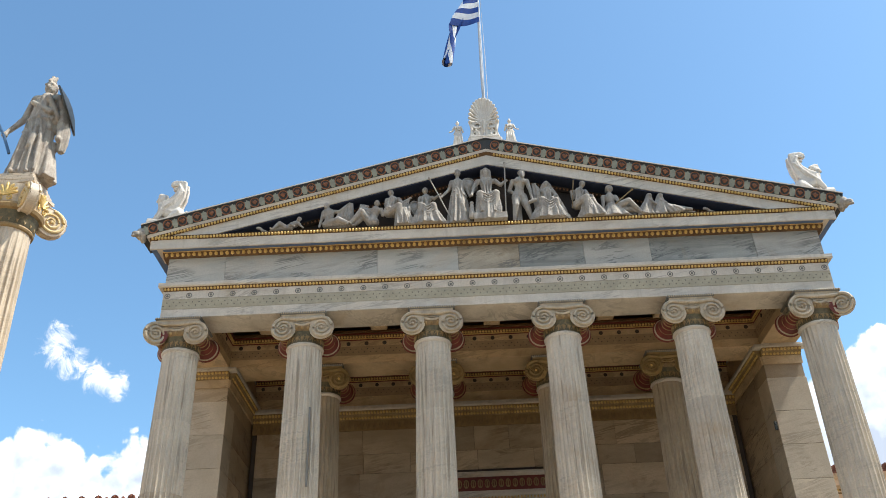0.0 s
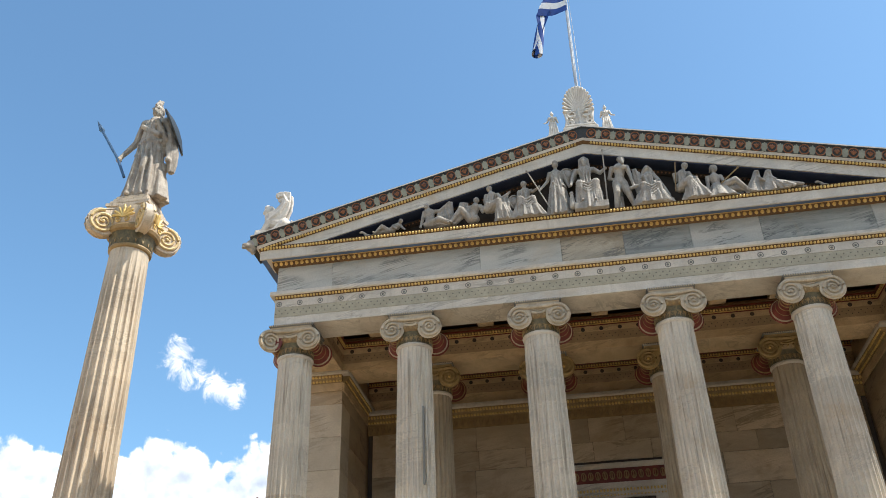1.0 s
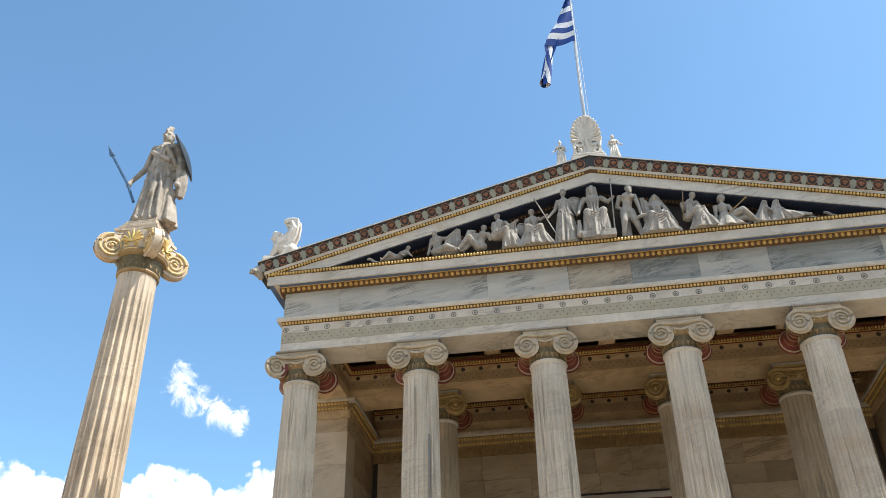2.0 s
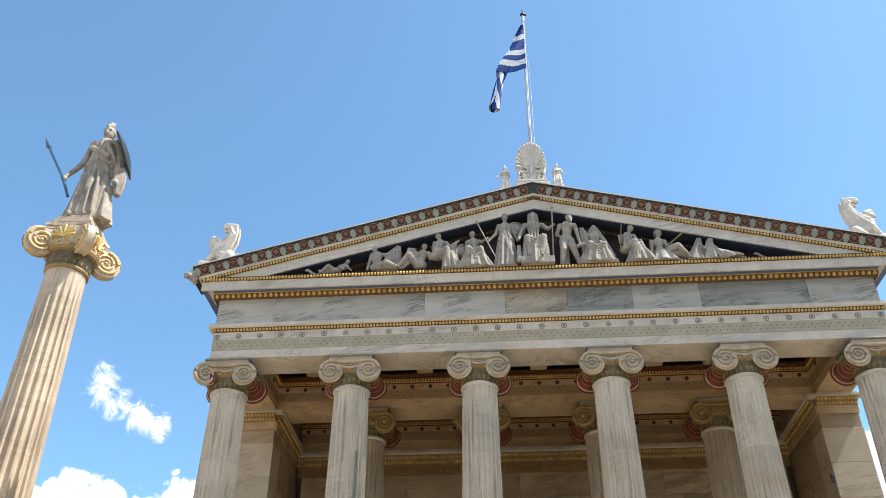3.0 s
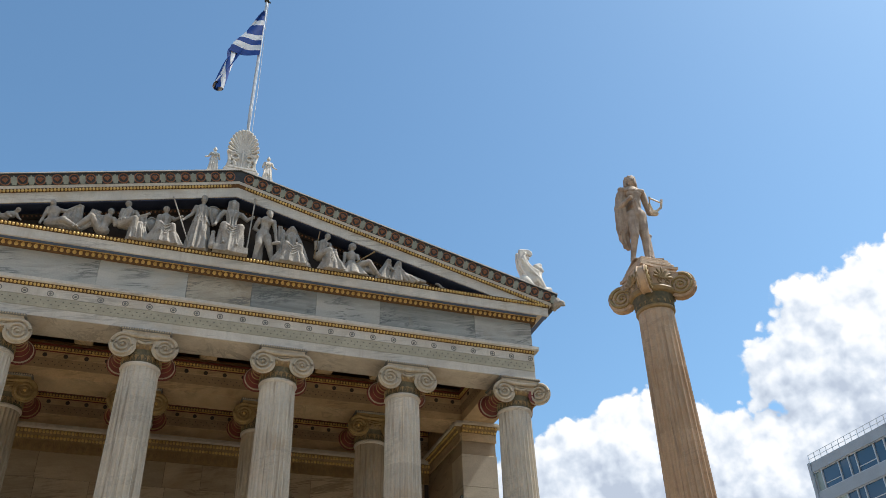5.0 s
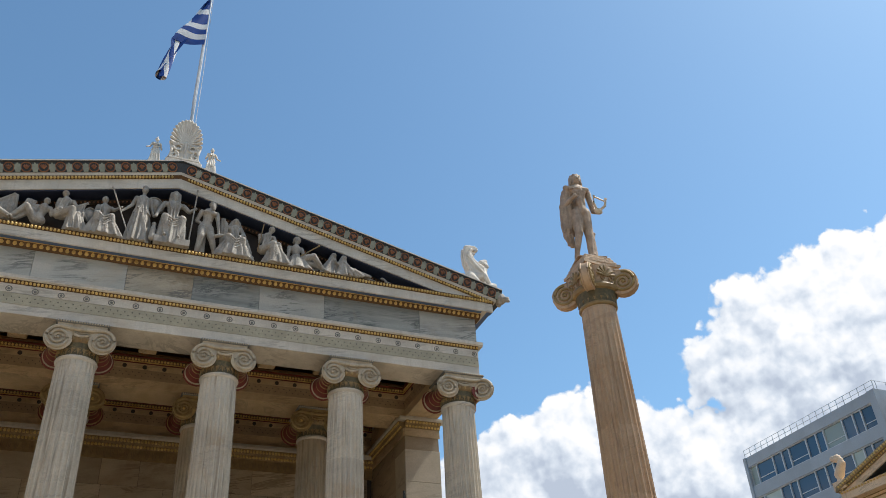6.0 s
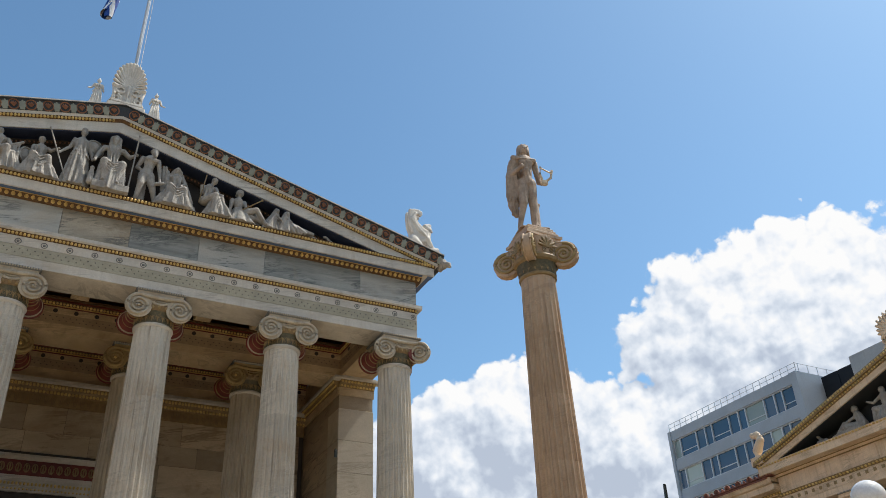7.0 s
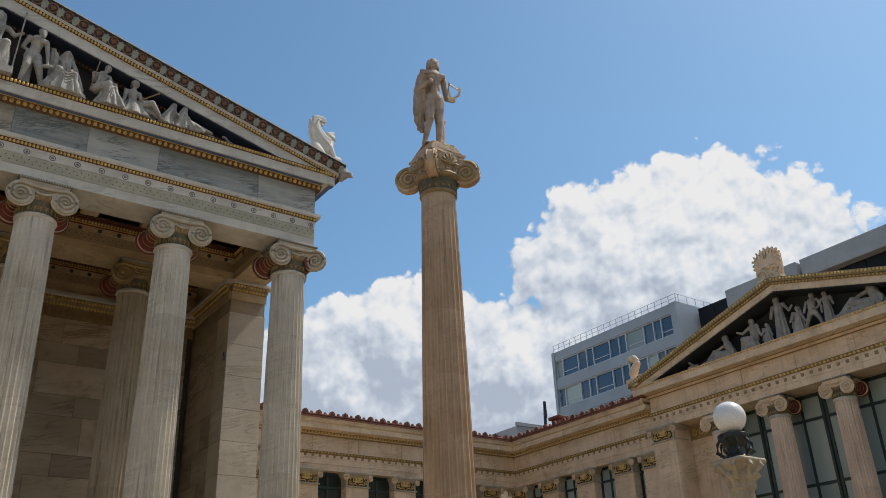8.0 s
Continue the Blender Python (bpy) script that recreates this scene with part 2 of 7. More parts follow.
RELIEF_BROWN = surface("faded_brown_relief", (0.27, 0.185, 0.09), (0.2, 0.135, 0.07), 4.0, 0.7)
BACKING = surface("dark_gilt_ground", (0.16, 0.085, 0.03), (0.085, 0.045, 0.02), 6.0, 0.5, metal=0.3, stain=(0.05, 0.035, 0.02), stain_amount=0.7)
SIMA_DARK = surface("dark_gutter_paint", (0.030, 0.036, 0.042), (0.045, 0.045, 0.04), 2.5, 0.6)
NAVY = surface("navy_paint", (0.030, 0.042, 0.085), (0.02, 0.03, 0.06), 2.0, 0.6, stain=(0.10, 0.11, 0.14))
BLUE_PAINT = surface("blue_paint", (0.10, 0.16, 0.30), (0.07, 0.12, 0.22), 2.0, 0.6)
RED_PAINT = surface("red_paint", (0.19, 0.034, 0.022), (0.12, 0.022, 0.016), 3.0, 0.6, stain=(0.1, 0.03, 0.02))
ORANGE = surface("orange_red_paint", (0.32, 0.135, 0.06), (0.22, 0.09, 0.045), 3.0, 0.6)
VERDIGRIS = surface("green_bronze_paint", (0.075, 0.07, 0.042), (0.14, 0.12, 0.065), 9.0, 0.6, metal=0.0, stain=(0.30, 0.22, 0.09), stain_amount=0.6)
LEAF_GREEN = surface("grey_green_leaf_paint", (0.32, 0.335, 0.26), (0.22, 0.235, 0.19), 3.0, 0.65)
SAGE = surface("sage_band", (0.44, 0.40, 0.29), (0.35, 0.32, 0.23), 2.5, 0.65)
# sage band tinted tan for the warm light bounced into the porch
BOUNCE_SAGE = surface("bounce_warm_sage_band", (0.42, 0.31, 0.19), (0.32, 0.23, 0.14), 2.5, 0.65)
DARK_DOT = surface("dark_dots", (0.07, 0.055, 0.045), (0.05, 0.04, 0.035), 4.0, 0.7)
TYMP = surface("tympanum_brown", (0.06, 0.038, 0.022), (0.035, 0.025, 0.018), 1.4, 0.7, stain=(0.15, 0.09, 0.05))
TILE = surface("terracotta", (0.27, 0.095, 0.05), (0.16, 0.06, 0.04), 2.5, 0.75, stain=(0.10, 0.06, 0.05), pieces=0.4)
CONCRETE = surface("concrete", (0.42, 0.43, 0.44), (0.34, 0.35, 0.36), 0.5, 0.8, streaks=((0.30, 0.30, 0.30), 0.4))
PAVING = surface("paving", (0.355, 0.275, 0.18), (0.285, 0.22, 0.145), 0.6, 0.7, stain=(0.3, 0.27, 0.22))
STEEL = surface("painted_steel", (0.62, 0.63, 0.64), (0.5, 0.51, 0.52), 3.0, 0.4, metal=0.3)
DARK_IRON = surface("dark_iron", (0.03, 0.035, 0.03), (0.05, 0.05, 0.045), 5.0, 0.45, metal=0.4)
GREEN_FRAME = surface("dark_green_frame", (0.025, 0.05, 0.045), (0.02, 0.035, 0.03), 3.0, 0.45)
BLACK_CLAD = surface("black_cladding", (0.010, 0.010, 0.012), (0.016, 0.016, 0.018), 0.6, 0.4, gloss=0.2)
SPEAR = surface("blue_steel", (0.10, 0.17, 0.26), (0.07, 0.12, 0.18), 3.0, 0.35, metal=0.7)
CLOTH_BLUE = surface("flag_blue", (0.008, 0.06, 0.30), (0.007, 0.045, 0.22), 2.0, 0.8, bump=0.05)
CLOTH_WHITE = surface("flag_white", (0.74, 0.76, 0.80), (0.66, 0.68, 0.72), 2.0, 0.8, bump=0.05)


def glazing(name, tint, rough):
    m = bpy.data.materials.new(name)
    m.use_nodes = True
    n = Nodes(m.node_tree)
    place = n.add("ShaderNodeNewGeometry").outputs["Position"]
    p = n.add("ShaderNodeBsdfPrincipled")
    rnd = n.add("ShaderNodeObjectInfo").outputs["Random"]
    n.put(p.inputs["Base Color"], n.mix(n.math("MULTIPLY", rnd, 0.7), tint, tuple(x * 0.45 for x in tint)))
    n.put(p.inputs["Roughness"], n.math("ADD", rough, n.math("MULTIPLY", n.noise(place, 3.0), 0.08)))
    p.inputs["Specular IOR Level"].default_value = 0.7
    n.put(n.add("ShaderNodeOutputMaterial").inputs[0], p.outputs[0])
    return m


RING_GREY = surface("grey_ring_paint", (0.22, 0.22, 0.20), (0.16, 0.16, 0.15), 4.0, 0.7)
# near-black brown base holds the porch shade; the stain is separate
SHADED_CEILING = surface("shade_dark_ceiling_marble", (0.13, 0.075, 0.05), (0.09, 0.055, 0.038), 1.2, 0.6, stain=(0.14, 0.09, 0.06))
LAMP_STONE = surface("lamp_stone", (0.46, 0.38, 0.27), (0.34, 0.28, 0.2), 5.0, 0.7, bump=0.4, stain=(0.2, 0.15, 0.1))
# the grey-green that the panes mirror is put into their base colour
PALE_REFLECTION_GLASS = glazing("pale_reflection_glass", (0.40, 0.48, 0.45), 0.06)
BLUE_GLASS = glazing("blue_glass", (0.05, 0.115, 0.20), 0.03)
DARK_GLASS = glazing("dark_glass", (0.035, 0.055, 0.05), 0.04)
GLOBE = surface("opal_globe", (0.86, 0.85, 0.82), (0.82, 0.81, 0.78), 3.0, 0.25, bump=0.0)

# ---- mesh tools ----


class Shape:
    """Gathers vertices and faces of one mesh."""

    def __init__(self):
        self.v, self.f = [], []

    def add(self, verts, faces):
        k = len(self.v)
        self.v += [tuple(p) for p in verts]
        self.f += [tuple(i + k for i in f) for f in faces]
        return self

    def box(self, x0, x1, y0, y1, z0, z1, bevel=0.0):
        if bevel:
            b = bevel
            ring = [(x0 + b, y0), (x1 - b, y0), (x1, y0 + b), (x1, y1 - b), (x1 - b, y1), (x0 + b, y1), (x0, y1 - b), (x0, y0 + b)]
            inner = [(min(max(x, x0 + b), x1 - b), min(max(y, y0 + b), y1 - b)) for x, y in ring]
            vs = [(*p, z0) for p in inner] + [(*p, z0 + b) for p in ring] + [(*p, z1 - b) for p in ring] + [(*p, z1) for p in inner]
            fs = [tuple(range(7, -1, -1)), tuple(range(24, 32))]
            for r in range(3):
                fs += [(r * 8 + i, r * 8 + (i + 1) % 8, r * 8 + 8 + (i + 1) % 8, r * 8 + 8 + i) for i in range(8)]
            return self.add(vs, fs)
        return self.add([(x, y, z) for z in (z0, z1) for x, y in ((x0, y0), (x1, y0), (x1, y1), (x0, y1))],
                        [(3, 2, 1, 0), (4, 5, 6, 7), (0, 1, 5, 4), (1, 2, 6, 5), (2, 3, 7, 6), (3, 0, 4, 7)])

    def rings(self, rings, closed=True, caps=True):
        """Skin through rings of equal length."""
        n = len(rings[0])
        vs = [p for r in rings for p in r]
        fs = []
        for r in range(len(rings) - 1):
            for i in range(n if closed else n - 1):
                j = (i + 1) % n
                fs.append((r * n + i, r * n + j, r * n + n + j, r * n + n + i))
        if caps:
            fs += [tuple(range(n - 1, -1, -1)), tuple(range((len(rings) - 1) * n, len(rings) * n))]
        return self.add(vs, fs)

    def prism(self, outline, m, depth):
        """A closed outline in (u, v) pushed along w by depth; m maps (u, v, w) into place."""
        a = [m @ Vector((u, v, 0)) for u, v in outline]
        b = [m @ Vector((u, v, depth)) for u, v in outline]
        return self.rings([a, b])

    def along_x(self, profile, x0, x1, miter0=0.0, miter1=0.0):
        """A (y, z) outline run along x; the ends lean out with -y by the miter factors."""
        return self.rings([[(x0 + miter0 * y, y, z) for y, z in profile], [(x1 + miter1 * y, y, z) for y, z in profile]])

    def lathe(self, profile, n=32, at=(0, 0, 0), m=None):
        rings = []
        for r, z in profile:
            ring = [Vector((r * math.cos(2 * math.pi * i / n), r * math.sin(2 * math.pi * i / n), z)) for i in range(n)]
            rings.append([(m @ p if m else p) + Vector(at) for p in ring])
        return self.rings(rings)

    def limb(self, p, q, r0, r1, n=10, flat=1.0):
        """A rounded tapering limb from p to q."""
        p, q = Vector(p), Vector(q)
        d = q - p
        turn = d.to_track_quat("Z", "Y").to_matrix() if d.length > 1e-6 else Matrix.Identity(3)
        steps = [(-0.98, 0.2), (-0.7, 0.71), (-0.35, 0.94), (0, 1)]
        rings = [(r0 * a, r0 * b) for a, b in steps] + [(d.length - r1 * a, r1 * b) for a, b in steps[::-1]]
        out = []
        for h, r in rings:
            out.append([p + turn @ Vector((r * math.cos(2 * math.pi * i / n), flat * r * math.sin(2 * math.pi * i / n), h)) for i in range(n)])
        return self.rings(out)

    def ball(self, c, rx, ry=None, rz=None, n=14, turn=None):
        ry, rz = ry or rx, rz or rx
        rings = []
        for k in range(1, 9):
            a = math.pi * k / 9
            ring = [Vector((rx * math.sin(a) * math.cos(2 * math.pi * i / n), ry * math.sin(a) * math.sin(2 * math.pi * i / n), -rz * math.cos(a))) for i in range(n)]
            rings.append([(turn @ p if turn else p) + Vector(c) for p in ring])
        return self.rings(rings)

    def tube(self, pts, radii, n=8):
        rings = []
        pts = [Vector(p) for p in pts]
        for i, p in enumerate(pts):
            d = pts[min(i + 1, len(pts) - 1)] - pts[max(i - 1, 0)]
            q = d.to_track_quat("Z", "Y").to_matrix()
            r = radii[i] if isinstance(radii, (list, tuple)) else radii
            rings.append([p + q @ Vector((r * math.cos(2 * math.pi * k / n), r * math.sin(2 * math.pi * k / n), 0)) for k in range(n)])
        return self.rings(rings)

    def mesh(self, name, material, smooth=False):
        me = bpy.data.meshes.new(name)
        used = sorted({i for f in self.f for i in f})
        if len(used) < len(self.v):
            back = {k: i for i, k in enumerate(used)}
            self.v, self.f = [self.v[k] for k in used], [tuple(back[k] for k in f) for f in self.f]
        me.from_pydata(self.v, [], self.f)
        me.materials.append(material)
        if smooth:
            me.shade_smooth()
            me.set_sharp_from_angle(angle=radians(35))
        bm = bmesh.new()
        bm.from_mesh(me)
        bmesh.ops.recalc_face_normals(bm, faces=bm.faces)
        bm.to_mesh(me)
        bm.free()
        return me


def thing(name, m, label, category, group="", kind=""):
    ob = new(name)
    ob.empty_display_size = 0.3
    ob.matrix_world = m
    return tagged(ob, label, category, group, kind)


def part(name, shape, material, parent, label="", smooth=False, m=None):
    ob = new(name, shape.mesh(name, material, smooth) if isinstance(shape, Shape) else shape)
    ob.parent = parent
    if m is not None:
        ob.matrix_local = m
    if label:
        tagged(ob, label)
    return ob


def solid(name, shape, material, label, category, kind="", smooth=False, m=None, group=""):
    ob = new(name, shape.mesh(name, material, smooth))
    if m is not None:
        ob.matrix_world = m
    return tagged(ob, label, category, group, kind)


def carved(ob, voxel, smooth=3):
    """Melts overlapping limbs into one carved surface."""
    r = ob.modifiers.new("melt", "REMESH")
    r.mode, r.voxel_size, r.use_smooth_shade = "VOXEL", voxel, True
    s = ob.modifiers.new("soften", "SMOOTH")
    s.factor, s.iterations = 0.5, smooth
    return ob


def spiral(shape, m, r, turns=2.6, thick=0.05, sign=1, n=6):
    """A volute's spiral ridge in the local x-z plane, facing -y."""
    pts, rad = [], []
    steps = int(turns * 20)
    for i in range(steps + 1):
        k = i / steps
        a = math.pi / 2 - sign * 2 * math.pi * turns * k
        rr = r * (0.95 * (1 - k) ** 0.9 + 0.14 * k)
        pts.append(m @ Vector((rr * math.cos(a), 0, rr * math.sin(a))))
        rad.append(thick * (1 - 0.6 * k))
    return shape.tube(pts, rad, n)


def egg_row(shape, x0, x1, y, z, pitch, rx, rz, ry=0.03):
    """A row of small rounded eggs along x on a face at y."""
    count = max(1, int(round((x1 - x0) / pitch)))
    ring = [(math.cos(math.pi * k / 4), math.sin(math.pi * k / 4)) for k in range(8)]
    faces = [(k, (k + 1) % 8, 8 + (k + 1) % 8, 8 + k) for k in range(8)] + [(8 + k, 8 + (k + 1) % 8, 16) for k in range(8)]
    for i in range(count):
        x = x0 + (i + 0.5) * (x1 - x0) / count
        vs = [(x + rx * c, y, z + rz * e) for c, e in ring] + [(x + 0.68 * rx * c, y - 0.72 * ry, z + 0.68 * rz * e) for c, e in ring] + [(x, y - ry, z)]
        shape.add(vs, faces)
    return shape


def palmette(shape, m, h, wid, leaves=9, thick=0.06, curl=True):
    """A fan of leaves standing in the local x-z plane over two scrolls."""
    for i in range(leaves):
        k = (i - (leaves - 1) / 2) / ((leaves - 1) / 2)
        a = k * 1.35
        ln = h * (0.62 - 0.16 * abs(k))
        base = Vector((0.10 * wid * k, 0, 0.34 * h))
        pts = [m @ (base + Vector((math.sin(a * (0.6 + 0.4 * s)) * ln * s, -0.25 * thick * s, math.cos(a * (0.75 + 0.25 * s)) * ln * s))) for s in (0, 0.25, 0.5, 0.75, 0.93, 1.0)]
        r = wid / leaves * 0.62
        shape.tube(pts, [r * 0.45, r * 0.75, r, r * 1.1, r * 0.8, r * 0.3], 6)
    if curl:
        for s in (-1, 1):
            spiral(shape, m @ Matrix.Translation((s * 0.27 * wid, -0.2 * thick, 0.2 * h)), 0.2 * wid, 1.8, thick * 0.7, s)
            spiral(shape, m @ Matrix.Translation((s * 0.36 * wid, -0.2 * thick, 0.46 * h)), 0.1 * wid, 1.4, thick * 0.5, s)
    return shape

# ---- ground and platform ----
FLOOR_Z = 1.7
ground = Shape().box(-3000, 3000, -3000, 3000, -0.4, 0.0)
solid("ground", ground, PAVING, "pale stone paving of the forecourt and street", "ground", "structure")
for i in range(9):
    k = 9 - i
    top = FLOOR_Z * (i + 1) / 9
    solid("step_%d" % (i + 1), Shape().box(-9.6 - 0.33 * (k - 1), 9.6 + 0.33 * (k - 1), -1.2 - 0.33 * (k - 1), 14.0, top - FLOOR_Z / 9 + (0.0 if i == 0 else 0.002), top, 0.012),
          MARBLE, "worn marble step of the portico platform", "step", "structure")

# ---- portico: columns ----
COL_X = (-8.29, -5.03, -1.69, 1.69, 5.03, 8.29)
SHAFT_TOP, SOFFIT = 11.30, 12.17


def fluted(r_low, r_top, z0, z1, flutes=24, rows=14, depth=0.075):
    """A tapering shaft with scooped flutes and flat fillets."""
    sh, rings = Shape(), []
    for k in range(rows + 1):
        q = k / rows
        r = r_low + (r_top - r_low) * (q ** 1.35)
        ring = []
        end = min(1.0, q * 12, (1 - q) * 12)
        for i in range(flutes):
            for s, d in ((0.0, 0.0), (0.16, 0.0), (0.30, 0.75), (0.58, 1.0), (0.86, 0.75)):
                a = 2 * math.pi * (i + s) / flutes
                rr = r * (1 - depth * 1.7 * d * end)
                ring.append((rr * math.cos(a), rr * math.sin(a), z0 + (z1 - z0) * q))
        rings.append(ring)
    return sh.rings(rings)


def drums(col, r_low, r_top, z0, z1, count, stone, flutes=24, depth=0.075):
    """The shaft as stacked fluted drums with hairline joints."""
    def radius(q):
        return r_low + (r_top - r_low) * q ** 1.35
    core = part("shaft", Shape().lathe([(radius(k / 6) * 0.86, z0 + (z1 - z0) * k / 6) for k in range(7)], 24), stone, col)
    for i in range(count):
        a, b = i / count, (i + 1) / count
        rings = []
        for k in range(5):
            q = a + (b - a) * k / 4
            z = z0 + (z1 - z0) * q + (0.002 if k == 0 else -0.002 if k == 4 else 0)
            r = radius(q) - (0.002 if k in (0, 4) else 0)
            end = min(1.0, q * 14, (1 - q) * 14)
            ring = []
            for f in range(flutes):
                for s, d in ((0.0, 0.0), (0.16, 0.0), (0.30, 0.75), (0.58, 1.0), (0.86, 0.75)):
                    t = 2 * math.pi * (f + s) / flutes
                    rr = r * (1 - depth * 1.7 * d * end)
                    ring.append((rr * math.cos(t), rr * math.sin(t), z))
            rings.append(ring)
        part("drum", Shape().rings(rings), stone, core, smooth=True)


def attic_base(r, z):
    return Shape().lathe([(r * 1.05, z + 0.52), (r * 1.06, z + 0.47), (r * 1.2, z + 0.45), (r * 1.25, z + 0.38), (r * 1.2, z + 0.31), (r * 1.08, z + 0.28), (r * 1.06, z + 0.2),
                          (r * 1.18, z + 0.17), (r * 1.3, z + 0.13), (r * 1.33, z + 0.07), (r * 1.3, z + 0.005)], 40)


def volute_disc(stone, m, r, sign, gold=None, thick=0.05):
    """A volute seen from its front (local -y): a recessed disc carrying a fat rounded spiral that winds into an eye."""
    stone.lathe([(r * 0.96, -0.02), (r * 0.985, 0.0), (r * 0.985, 0.03), (r * 0.9, 0.035), (r * 0.05, 0.03)], 32, m=m @ Matrix.Rotation(math.pi / 2, 4, "X"))
    pts, rad, turns = [], [], 2.35
    steps = int(turns * 24)
    for i in range(steps + 1):
        q = i / steps
        a = math.pi / 2 - sign * 2 * math.pi * turns * q
        rr = r * (0.90 * (1 - q) ** 1.08 + 0.17 * q)
        pts.append(m @ Vector((rr * math.cos(a), -0.045 - 0.02 * q, rr * math.sin(a))))
        rad.append(thick * (1.0 - 0.55 * q))
    (gold if gold is not None and r > 0.4 else stone).tube(pts, rad, 7)
    (stone if gold is None else gold).ball(m @ Vector((0, -0.05, 0)), r * 0.13, n=10)


def ionic_column(name, at, r_low, r_top, z0, shaft_top, soffit, stone, label, group, corner=0, gilded=False, back=True):
    """Fluted Ionic column: base, shaft, necking, echinus, volutes with painted cushions, abacus."""
    col = thing(name, at if isinstance(at, Matrix) else Matrix.Translation(at), label, "column", group)
    k = r_top / 0.45
    part("base", attic_base(r_low, z0), stone, col, smooth=True)
    drums(col, r_low, r_top, z0 + 0.5, shaft_top - 0.06, 5, stone)
    part("astragal", Shape().lathe([(r_top * 1.0, shaft_top - 0.08), (r_top * 1.06, shaft_top - 0.06), (r_top * 1.09, shaft_top - 0.02), (r_top * 1.06, shaft_top + 0.02), (r_top * 1.02, shaft_top + 0.03)], 36), MARBLE, col, smooth=True)
    h = soffit - shaft_top
    neck = part("necking", Shape().lathe([(r_top * 1.02, shaft_top + 0.02), (r_top * 1.03, shaft_top + 0.1 * h), (r_top * 1.1, shaft_top + 0.36 * h), (r_top * 1.12, shaft_top + 0.38 * h)], 36), VERDIGRIS, col, "dark green painted necking", smooth=True)
    orn = Shape()
    for i in range(22):
        a = 2 * math.pi * i / 22
        m = Matrix.Rotation(a, 4, "Z") @ Matrix.Translation((0, -r_top * 1.055, shaft_top + 0.06 * h)) @ Matrix.Rotation(-0.06, 4, "X")
        hh = 0.27 * h
        for s in (-1, 0, 1):
            orn.tube([m @ Vector((0, -0.004, 0)), m @ Vector((s * 0.022 * k, -0.010, hh * 0.5)), m @ Vector((s * 0.045 * k, -0.008, hh * (0.95 - 0.2 * abs(s))))], [0.006, 0.011, 0.005], 4)
        orn.tube([m @ Vector((0.066 * k + 0.028 * math.cos(t), -0.006, hh * 0.36 + 0.05 * math.sin(t))) for t in [math.pi * q / 4 for q in range(9)]], 0.006, 4)
    tagged(part("ornament", orn, OCHRE, neck, "worn gilt palmette relief"), kind="stuff")
    ech = Shape().lathe([(r_top * 1.1, shaft_top + 0.38 * h), (r_top * 1.2, shaft_top + 0.43 * h), (r_top * 1.27, shaft_top + 0.5 * h), (r_top * 1.22, shaft_top + 0.57 * h)], 36)
    part("echinus", ech, RELIEF_BROWN, col, "brown gilt egg moulding", smooth=True)
    eggs = Shape()
    for i in range(22):
        a = 2 * math.pi * (i + 0.5) / 22
        eggs.ball((r_top * 1.2 * math.cos(a), r_top * 1.2 * math.sin(a), shaft_top + 0.47 * h), 0.045 * k, 0.045 * k, 0.055 * k, 7)
    tagged(part("egg_carving", eggs, OCHRE, col, "worn eggs round the moulding"), kind="stuff")
    r = 0.325 * k
    ox, oz, oy = 0.495 * k, shaft_top + 0.445 * h, 0.56 * k
    stone_cap, cushion, rings_, eyes = Shape(), Shape(), Shape(), Shape()
    faces = ((1, -1),) if not back else ((1, -1), (-1, 1))
    for f, yy in faces:
        turn = Matrix.Identity(4) if f == 1 else Matrix.Rotation(math.pi, 4, "Z")
        for s in (-1, 1):
            outer = corner and s == corner and f == 1
            m = turn @ Matrix.Translation((s * ox, -oy + 0.06, oz))
            if outer:
                m = Matrix.Translation((s * (ox + 0.05), -oy + 0.0, oz)) @ Matrix.Rotation(s * radians(-38), 4, "Z")
            volute_disc(stone_cap, m, r, s, eyes if gilded else None, 0.047 * k)
        # the channel that sags between the volutes, with rounded rims that run on into the spirals
        n = 13
        ground, upper, middle, lower = [], [], [], []
        for i in range(n):
            u = -1 + 2 * i / (n - 1)
            sag = 1 - u * u
            top = oz + r * 0.90 - 0.035 * k * sag
            low = oz + r * 0.42 - 0.055 * k * sag
            ground.append([turn @ Vector(p) for p in ((u * ox, -oy + 0.055, low), (u * ox, -oy + 0.055, top), (u * ox, -oy + 0.2, top), (u * ox, -oy + 0.2, low))])
            upper.append(turn @ Vector((u * ox, -oy + 0.01, top)))
            middle.append(turn @ Vector((u * ox * 0.40, -oy + 0.04, top * 0.52 + low * 0.48)))
            lower.append(turn @ Vector((u * ox * 0.35, -oy + 0.02, low)))
        stone_cap.rings(ground)
        stone_cap.tube(upper, 0.050 * k, 8).tube(middle, 0.022 * k, 6).tube(lower, 0.036 * k, 8)
        stone_cap.rings([[turn @ Vector((s * 0.56 * k, y, z)) for y, z in ((-oy + 0.03, oz + r * 0.85), (-oy + 0.0, shaft_top + 0.90 * h), (-oy + 0.3, shaft_top + 0.90 * h), (-oy + 0.3, oz + r * 0.85))] for s in (-1, 1)])
    for s in (-1, 1):
        prof = []
        for i in range(13):
            y = -oy + 0.06 + (2 * oy - 0.05) * i / 12
            q = min(1.0, abs(y) / oy)
            prof.append((r * (0.50 + (0.44 if y < 0 else 0.58) * q ** 2.2), y))
        cushion.lathe(prof, 24, at=(s * ox, 0, oz), m=Matrix.Rotation(-math.pi / 2, 3, "X"))
        for y in (-0.62, -0.3, 0.0, 0.3, 0.62):
            q = abs(y)
